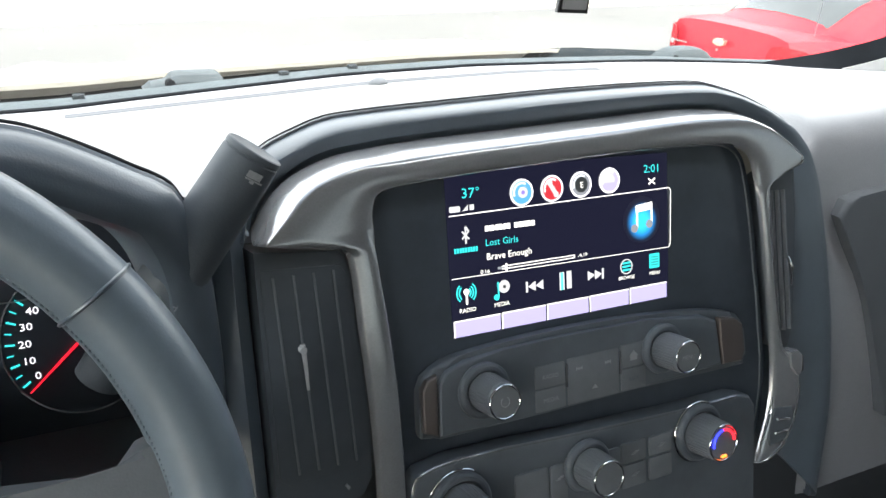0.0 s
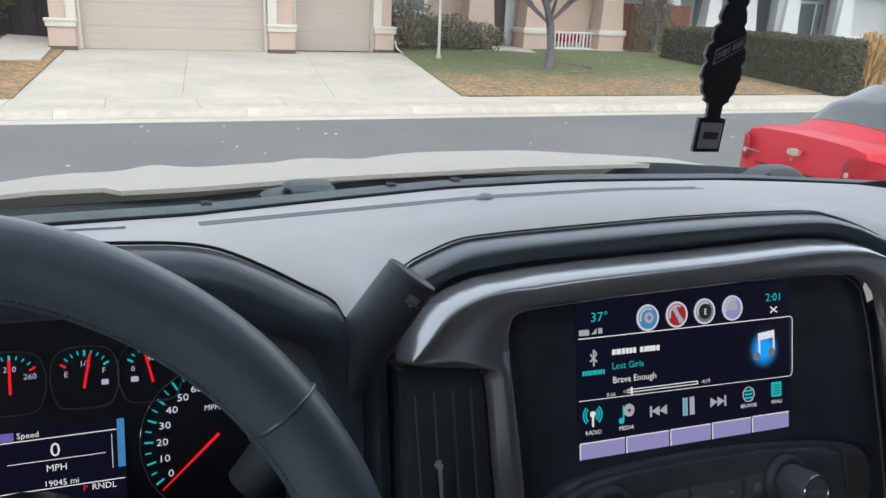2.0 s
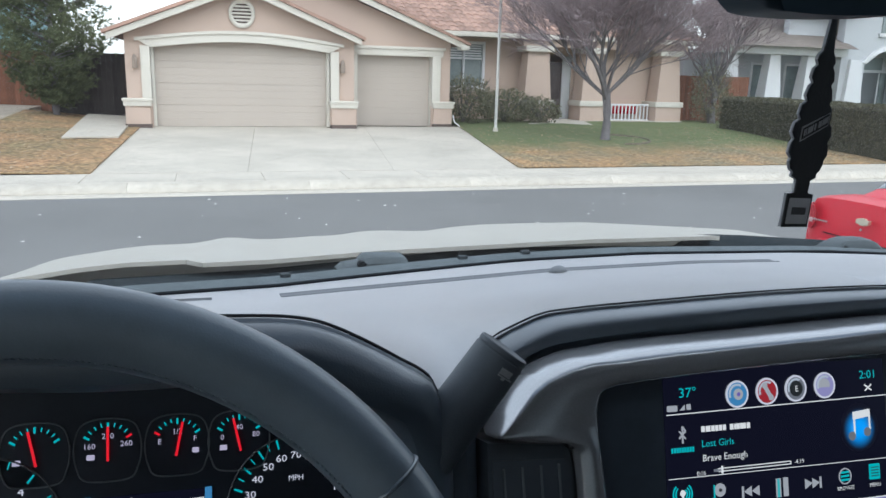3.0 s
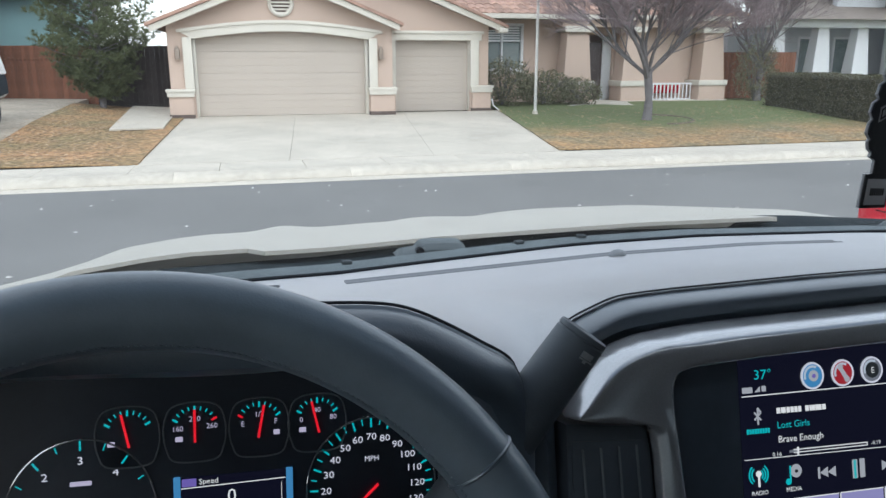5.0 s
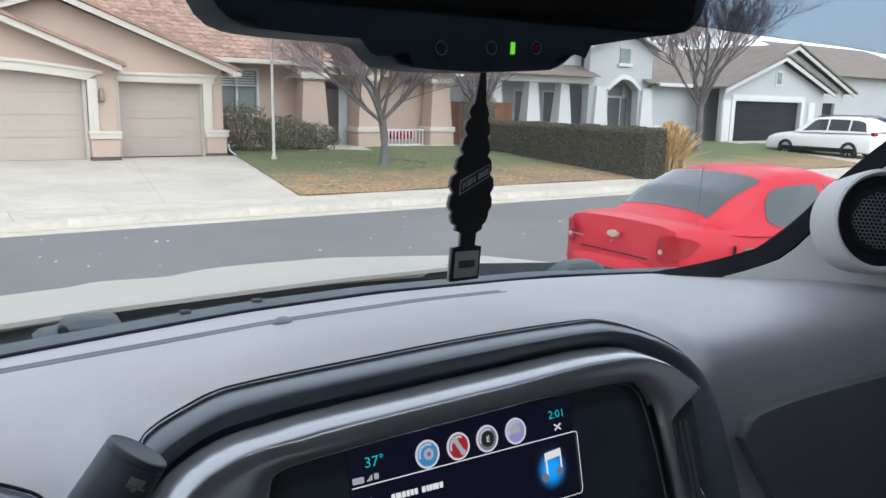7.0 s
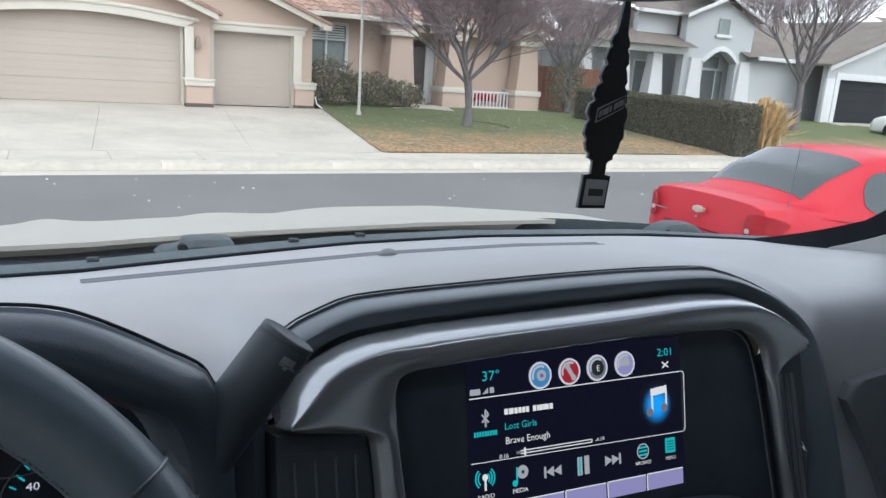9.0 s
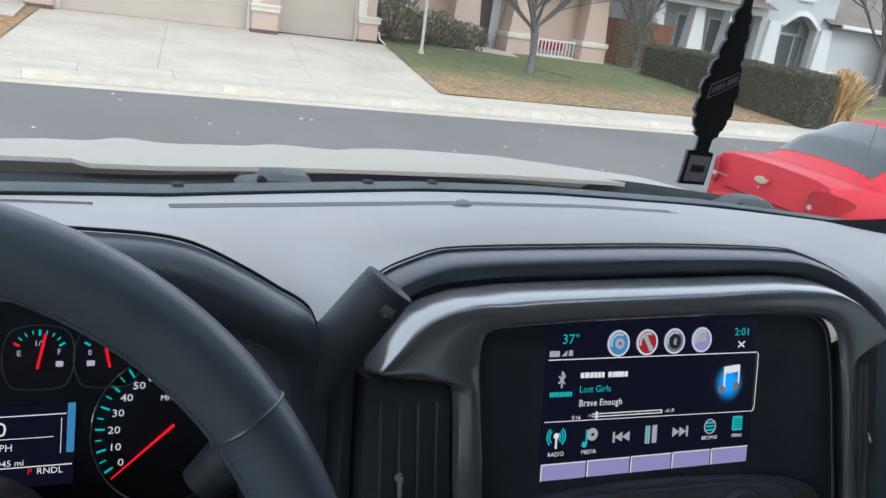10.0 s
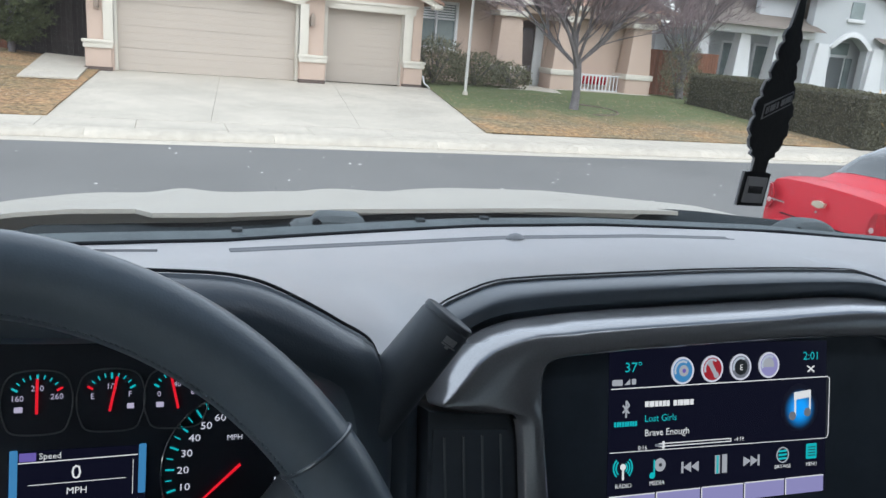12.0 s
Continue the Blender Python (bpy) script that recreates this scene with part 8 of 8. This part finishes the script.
red_top = [(0.4, 0.74, 0.58, 0.97, 1.03), (0.7, 0.805, 0.58, 0.93, 1.12), (1.0, 0.835, 0.59, 0.9, 1.29), (1.46, 0.845, 0.6, 0.865, 1.445), (1.9, 0.855, 0.61, 0.855, 1.49), (2.5, 0.855, 0.61, 0.855, 1.485), (3.0, 0.845, 0.6, 0.87, 1.38), (3.4, 0.825, 0.58, 0.88, 1.17), (3.7, 0.805, 0.58, 0.89, 0.99)]
car, patch, cabin, deck = saloon(red_m, 4.5, 1.72, red_body, red_top, "red_car", "glossy red four-door saloon parked along the near kerb", "car", "red")
part("rear_window", patch((0.68, 1.46, -0.50, 0.50, 0.0, 0.0), 12, 16), M["carglass"], car, "dark tinted rear window")
for s in (-1, 1):
    part("side_window", patch((1.34, 2.46, s * 0.93, s * 0.63, 0.10, -0.10), 22, 12, 0.006, 0.22), M["carglass"], car, "dark rear door window")
    part("side_window", patch((2.56, 3.50, s * 0.93, s * 0.63, -0.05, -0.45), 8, 6), M["carglass"], car, "dark front door window")
    # lamps wrap the tail corners and run out to a point along the side
    rows = []
    for g in np.linspace(0, 1, 7):
        row = []
        for f in np.linspace(0, 1, 13):
            x = 0.012 + 0.31 * max(0.0, f - 0.40) ** 1.25 * 1.75
            w, h = deck(max(x, 0.02))
            y = 0.55 + (w * 0.985 - 0.55) * min(1.0, f / 0.60) + 0.007
            lo = float(np.interp(f, (0, 0.15, 0.5, 0.8, 1.0), (0.765, 0.715, 0.705, 0.76, 0.865)))
            hi = float(np.interp(f, (0, 0.2, 0.5, 0.8, 1.0), (0.875, 0.945, 0.955, 0.93, 0.885)))
            row.append((x - 0.012 * (f < 0.5), s * y, lo + (hi - lo) * g))
        rows.append(row)
    lamp = part("tail_lamp", thick(loft(rows), 0.01), M["lamp_red"], car, "wrapped red tail lamp")
    part("reverse_lens", rod((-0.004, s * 0.60, 0.795), (0.02, s * 0.60, 0.795), 0.024, 18, 0.028, 0.004), M["lamp_clear"], lamp, "round clear reversing lens")
part("windshield", patch((3.02, 3.58, -0.50, 0.50, 0.0, 0.0), 8, 12), M["carglass"], car)
part("bumper", loft([[(q + 0.22 * abs(f) ** 3.5, f * wide, z) for f in np.linspace(-1, 1, 21)] for q, wide, z in ((0.0, 0.74, 0.26), (-0.05, 0.765, 0.32), (-0.075, 0.785, 0.44), (-0.08, 0.79, 0.54), (-0.065, 0.785, 0.60), (-0.02, 0.76, 0.645), (0.03, 0.72, 0.665))]), M["red"], car, "red rear bumper")
part("trunk_line", tube([Vector((0.012, y, 0.70)) for y in np.linspace(-0.45, 0.45, 9)], 0.006, 6), M["rubber"], car, "dark trunk seam")
M["gold"] = material("pale_gold_badge", (0.78, 0.70, 0.55), 0.25, metal=0.7, stain=0.1, stain_scale=80)
badge = [(-0.085, 0.0), (-0.07, 0.022), (-0.028, 0.022), (-0.028, 0.034), (0.028, 0.034), (0.028, 0.022), (0.085, 0.022), (0.07, -0.022), (0.028, -0.022), (0.028, -0.034), (-0.028, -0.034), (-0.028, -0.022), (-0.085, -0.022)]
part("badge", plate([(y * 0.9, z) for y, z in badge if True][1:], lambda u, w, d: Vector((0.012 - d + 0.06 * (w > 0) * w, -u, 0.882 + w)), -0.01, 0.022, 0.004), M["gold"], car, "plain gold badge shape")
part("key_hole", rod((0.008, 0, 0.81), (-0.012, 0, 0.81), 0.012, 12), M["chrome"], car)
for k in range(6):
    part("lettering_bar", box(-0.002, 0.012, 0.40 + 0.03 * k, 0.422 + 0.03 * k, 0.800, 0.815), M["chrome"], car)
part("antenna", tube([Vector((0.42, -0.66, 1.02)), Vector((0.43, -0.662, 1.32)), Vector((0.44, -0.664, 1.58))], 0.004, 6), M["plastic"], car, "thin black aerial")
part("side_strip", box(1.0, 3.4, -0.872, -0.858, 0.60, 0.66, 0.006), M["red"], car)
part("fuel_door_edge", box(0.745, 0.775, -0.868, -0.855, 0.62, 0.83, 0.002), M["rubber"], car, "dark shut line")
for x in (0.95, 3.55):
    for y in (-0.76, 0.76):
        tyre_and_rim(car, (x, y, 0.31), 0.31, 0.2)

suv_m = Matrix.Translation((31.4, 15.85, -0.22)) @ Matrix.Rotation(radians(90), 4, "Z")
suv_body = [(0.0, 0.70, 0.75), (0.03, 0.80, 1.0), (0.15, 0.86, 1.05), (1.0, 0.90, 1.02), (3.2, 0.90, 1.0), (3.6, 0.88, 1.02), (4.3, 0.84, 0.92), (4.65, 0.76, 0.80), (4.78, 0.66, 0.65)]
suv_top = [(0.08, 0.74, 0.60, 1.04, 1.10), (0.3, 0.80, 0.62, 1.04, 1.50), (0.7, 0.84, 0.64, 1.03, 1.64), (1.6, 0.86, 0.66, 1.02, 1.68), (2.4, 0.86, 0.66, 1.01, 1.66), (2.9, 0.85, 0.64, 1.01, 1.50), (3.55, 0.80, 0.62, 1.02, 1.05)]
wcar, patch, cabin, deck = saloon(suv_m, 4.8, 1.84, suv_body, suv_top, "white_estate_car", "white estate car with roof rails on a driveway", "car", "whitecar")
for s in (-1, 1):
    for x0, x1, a, b in ((0.35, 1.0, 0.12, 0.0), (1.08, 1.9, 0.0, 0.0), (1.98, 3.05, 0.0, -0.45)):
        part("side_window", patch((x0, x1, s * 0.93, s * 0.60, a, b), 6, 5), M["carglass"], wcar, "dark side window")
    part("tail_lamp", box(0.0, 0.18, s * 0.66 - 0.13, s * 0.66 + 0.13, 0.95, 1.10, 0.03), M["lamp_red"], wcar, "red tail lamp")
    part("sill", box(0.7, 3.9, s * 0.90 - 0.03, s * 0.90 + 0.03, 0.24, 0.42, 0.02), M["rubber"], wcar, "black sill strip")
    part("roof_rail", tube([Vector((0.5, s * 0.62, 1.66)), Vector((0.7, s * 0.62, 1.73)), Vector((2.3, s * 0.62, 1.73)), Vector((2.5, s * 0.62, 1.66))], 0.02, 8), M["plastic"], wcar)
for x in (0.95, 3.7):
    for y in (-0.82, 0.82):
        tyre_and_rim(wcar, (x, y, 0.34), 0.34, 0.22)
dark_m = Matrix.Translation((37.5, 17.5, -0.22)) @ Matrix.Rotation(radians(76), 4, "Z")
dcar, patch, cabin, deck = saloon(dark_m, 4.8, 1.84, suv_body, suv_top, "dark_car", "dark car parked beyond the white estate car", "car", "navy")
for x in (0.95, 3.7):
    for y in (-0.82, 0.82):
        tyre_and_rim(dcar, (x, y, 0.34), 0.34, 0.22)

# old dark pickup with a white topper over its bed on the neighbouring drive; its nose points to the street
old_m = Matrix.Translation((-6.86, 20.75, 0.055)) @ Matrix.Rotation(radians(-93), 4, "Z") @ Matrix.Rotation(radians(4.1), 4, "Y")
old = thing("old_pickup", "old dark blue pickup with white topper over its bed", "car", (0, 0, 0), old_m)


def shell(rows, cap=True, low=True):
    out_rows = []
    for x, half in rows:
        out_rows.append([(x, p, z) for p, z in half] + [(x, -p, z) for p, z in half[-2:0 if low else None:-1]])
    return loft(out_rows, close=low, cap=cap and low)


rows = []
for x, w, h in ((-0.75, 0.92, 1.10), (-0.70, 0.97, 1.16), (1.7, 1.0, 1.18), (3.2, 1.0, 1.17), (3.5, 0.99, 1.15), (4.75, 0.96, 1.08), (4.90, 0.93, 1.02), (4.95, 0.90, 0.72)):
    rows.append((x, [(0, 0.55), (w * 0.9, 0.55), (w, 0.63), (w * 1.005, 0.86), (w, 1.0), (w * 0.97, h - 0.05), (w * 0.90, h), (0, h + 0.02)]))
part("body", shell(rows), M["navy"], old, "", 40)
rows = []
for x, z1, w in ((1.62, 1.70, 0.80), (1.68, 1.80, 0.79), (2.0, 1.84, 0.78), (2.55, 1.82, 0.78), (2.72, 1.76, 0.78), (3.32, 1.20, 0.88)):
    rows.append((x, [(0, 1.1), (w + 0.10, 1.1), (w + 0.07, 1.2), (w + 0.03, 1.2 + 0.5 * (z1 - 1.2)), (w, z1 - 0.06), (w * 0.86, z1), (0, z1 + 0.015)]))
part("cab", shell(rows), M["navy"], old, "dark blue cab roof", 40)
rows = []
for x, z1, w in ((-0.72, 1.70, 0.88), (-0.60, 1.96, 0.85), (0.2, 2.03, 0.83), (1.2, 2.03, 0.83), (1.42, 1.96, 0.83), (1.66, 1.30, 0.90)):
    rows.append((x, [(0, 1.1), (w + 0.10, 1.1), (w + 0.09, 1.2), (w + 0.04, 1.2 + 0.5 * (z1 - 1.2)), (w, z1 - 0.07), (w * 0.85, z1), (0, z1 + 0.02)]))
part("topper", shell(rows), M["whitecar"], old, "white fibreglass topper", 40)
for s in (-1, 1):
    for pts, label in (([(-0.10, 1.36), (1.16, 1.36), (1.06, 1.78), (-0.02, 1.78)], "dark topper side window"), ([(-0.52, 1.36), (-0.24, 1.36), (-0.20, 1.78), (-0.46, 1.78)], "small dark topper rear window")):
        part("topper_window", plate(pts, lambda u, w, d: Vector((u, s * (0.975 - 0.13 * (w - 1.1) + d), w)), -0.03, 0.004), M["carglass"], old, label)
    part("door_window", plate([(1.86, 1.24), (2.98, 1.24), (2.62, 1.72), (1.90, 1.72)], lambda u, w, d: Vector((u, s * (0.898 - 0.13 * (w - 1.1) + d), w)), -0.03, 0.006), M["carglass"], old, "dark door window")
    part("door_line", plate([(1.76, 0.70), (1.775, 0.70), (1.775, 1.18), (1.76, 1.18)], lambda u, w, d: Vector((u, s * (1.004 + d), w)), -0.03, 0.003), M["rubber"], old, "dark door gap")
    part("door_handle", box(1.86, 2.02, s * 1.0 - 0.02, s * 1.0 + 0.03, 1.02, 1.06, 0.008), M["chrome"], old, "chrome door handle")
    part("mirror", box(2.92, 3.02, s * 1.02 - 0.08, s * 1.02 + 0.20, 1.24, 1.40, 0.03), M["chrome"], old, "chrome door mirror")
    part("headlamp", box(4.86, 4.965, s * 0.64 - 0.17, s * 0.64 + 0.17, 0.84, 1.0, 0.015), M["lamp_clear"], old, "rectangular headlamp")
    part("indicator", box(4.80, 4.96, s * 0.86 - 0.06, s * 0.86 + 0.075, 0.80, 1.0, 0.012), M["amber"], old, "amber corner indicator")
    for x in (0.55, 4.10):
        arch_line = [Vector((x + 0.47 * math.cos(a), s * 1.0, 0.42 + 0.47 * math.sin(a))) for a in np.linspace(0.35, math.pi - 0.35, 18)]
        part("wheel_arch", tube(arch_line, 0.035, 8), M["rubber"], old, "black wheel arch lip")
part("windshield", plate([(-0.74, 1.24), (0.74, 1.24), (0.68, 1.72), (-0.68, 1.72)], lambda u, w, d: Vector((3.335 - (w - 1.17) * 1.06 + d, u, w)), -0.02, 0.012), M["window"], old, "pale windshield")
part("windshield_frame", joined(joined(plate([(-0.80, 1.20), (-0.74, 1.20), (-0.68, 1.76), (-0.74, 1.76)], lambda u, w, d: Vector((3.34 - (w - 1.17) * 1.06 + d, u, w)), -0.02, 0.018), plate([(0.74, 1.20), (0.80, 1.20), (0.74, 1.76), (0.68, 1.76)], lambda u, w, d: Vector((3.34 - (w - 1.17) * 1.06 + d, u, w)), -0.02, 0.018)), plate([(-0.70, 1.72), (0.70, 1.72), (0.70, 1.77), (-0.70, 1.77)], lambda u, w, d: Vector((3.34 - (w - 1.17) * 1.06 + d, u, w)), -0.02, 0.018)), M["chrome"], old, "bright windshield frame")
part("bumper", box(4.95, 5.12, -0.97, 0.97, 0.52, 0.72, 0.04), M["chrome"], old, "chrome bumper")
part("grille", box(4.90, 4.97, -0.46, 0.46, 0.78, 1.0, 0.01), M["plastic"], old, "dark grille")
for x in (0.55, 4.10):
    for y in (-0.88, 0.88):
        tyre_and_rim(old, (x, y, 0.40), 0.41, 0.28)

# ---------- roof tiles of the beige house ----------
run = Vector((0, RY1 - RY0, RZ1 - RZ0)).normalized()
nrm = Vector((0, -run.z, run.y))
prof = [Vector((x, 0, 0)) + nrm * h for x, h in ((-0.15, 0.0), (-0.10, 0.030), (-0.03, 0.040), (0.04, 0.030), (0.09, 0.004), (0.15, 0.0))]
course = [[p + nrm * 0.022 for p in prof], [p + run * 0.41 for p in prof]]
tile_mesh = finish("tile", loft([[p - nrm * 0.03 for p in course[0]], course[0], course[1]]), M["tile"], 60)
verts, faces = [], []
rng = random.Random(41)
for r in range(16):
    for k in range(56):
        x = 1.45 + 0.30 * k
        if x > E1 - 0.2 - 1.5 * r * 0.38 / 6.5:
            continue
        at = Vector((x, RY0 - 0.06, RZ0)) + run * (0.38 * r) + nrm * rng.uniform(0.0, 0.012)
        if r < 8 and x > 6.9:
            o = new("tile", tile_mesh)
            o.parent, o.location = house, at - OFF[house.name]
        else:
            n0 = len(verts)
            for line_of in ([p - nrm * 0.03 for p in course[0]], course[0], course[1]):
                verts += [p + at - OFF[house.name] for p in line_of]
            for a in range(2):
                faces += [(n0 + 6 * a + i, n0 + 6 * a + i + 1, n0 + 6 * a + i + 7, n0 + 6 * a + i + 6) for i in range(5)]
mesh = bpy.data.meshes.new("roof_tiles")
mesh.from_pydata(verts, [], faces)
mesh.materials.append(M["tile_rest"])
rest = new("roof_tiles", mesh)
rest.parent = house
tagged(rest, "rows of mottled clay roof tiles", "", "", "stuff")
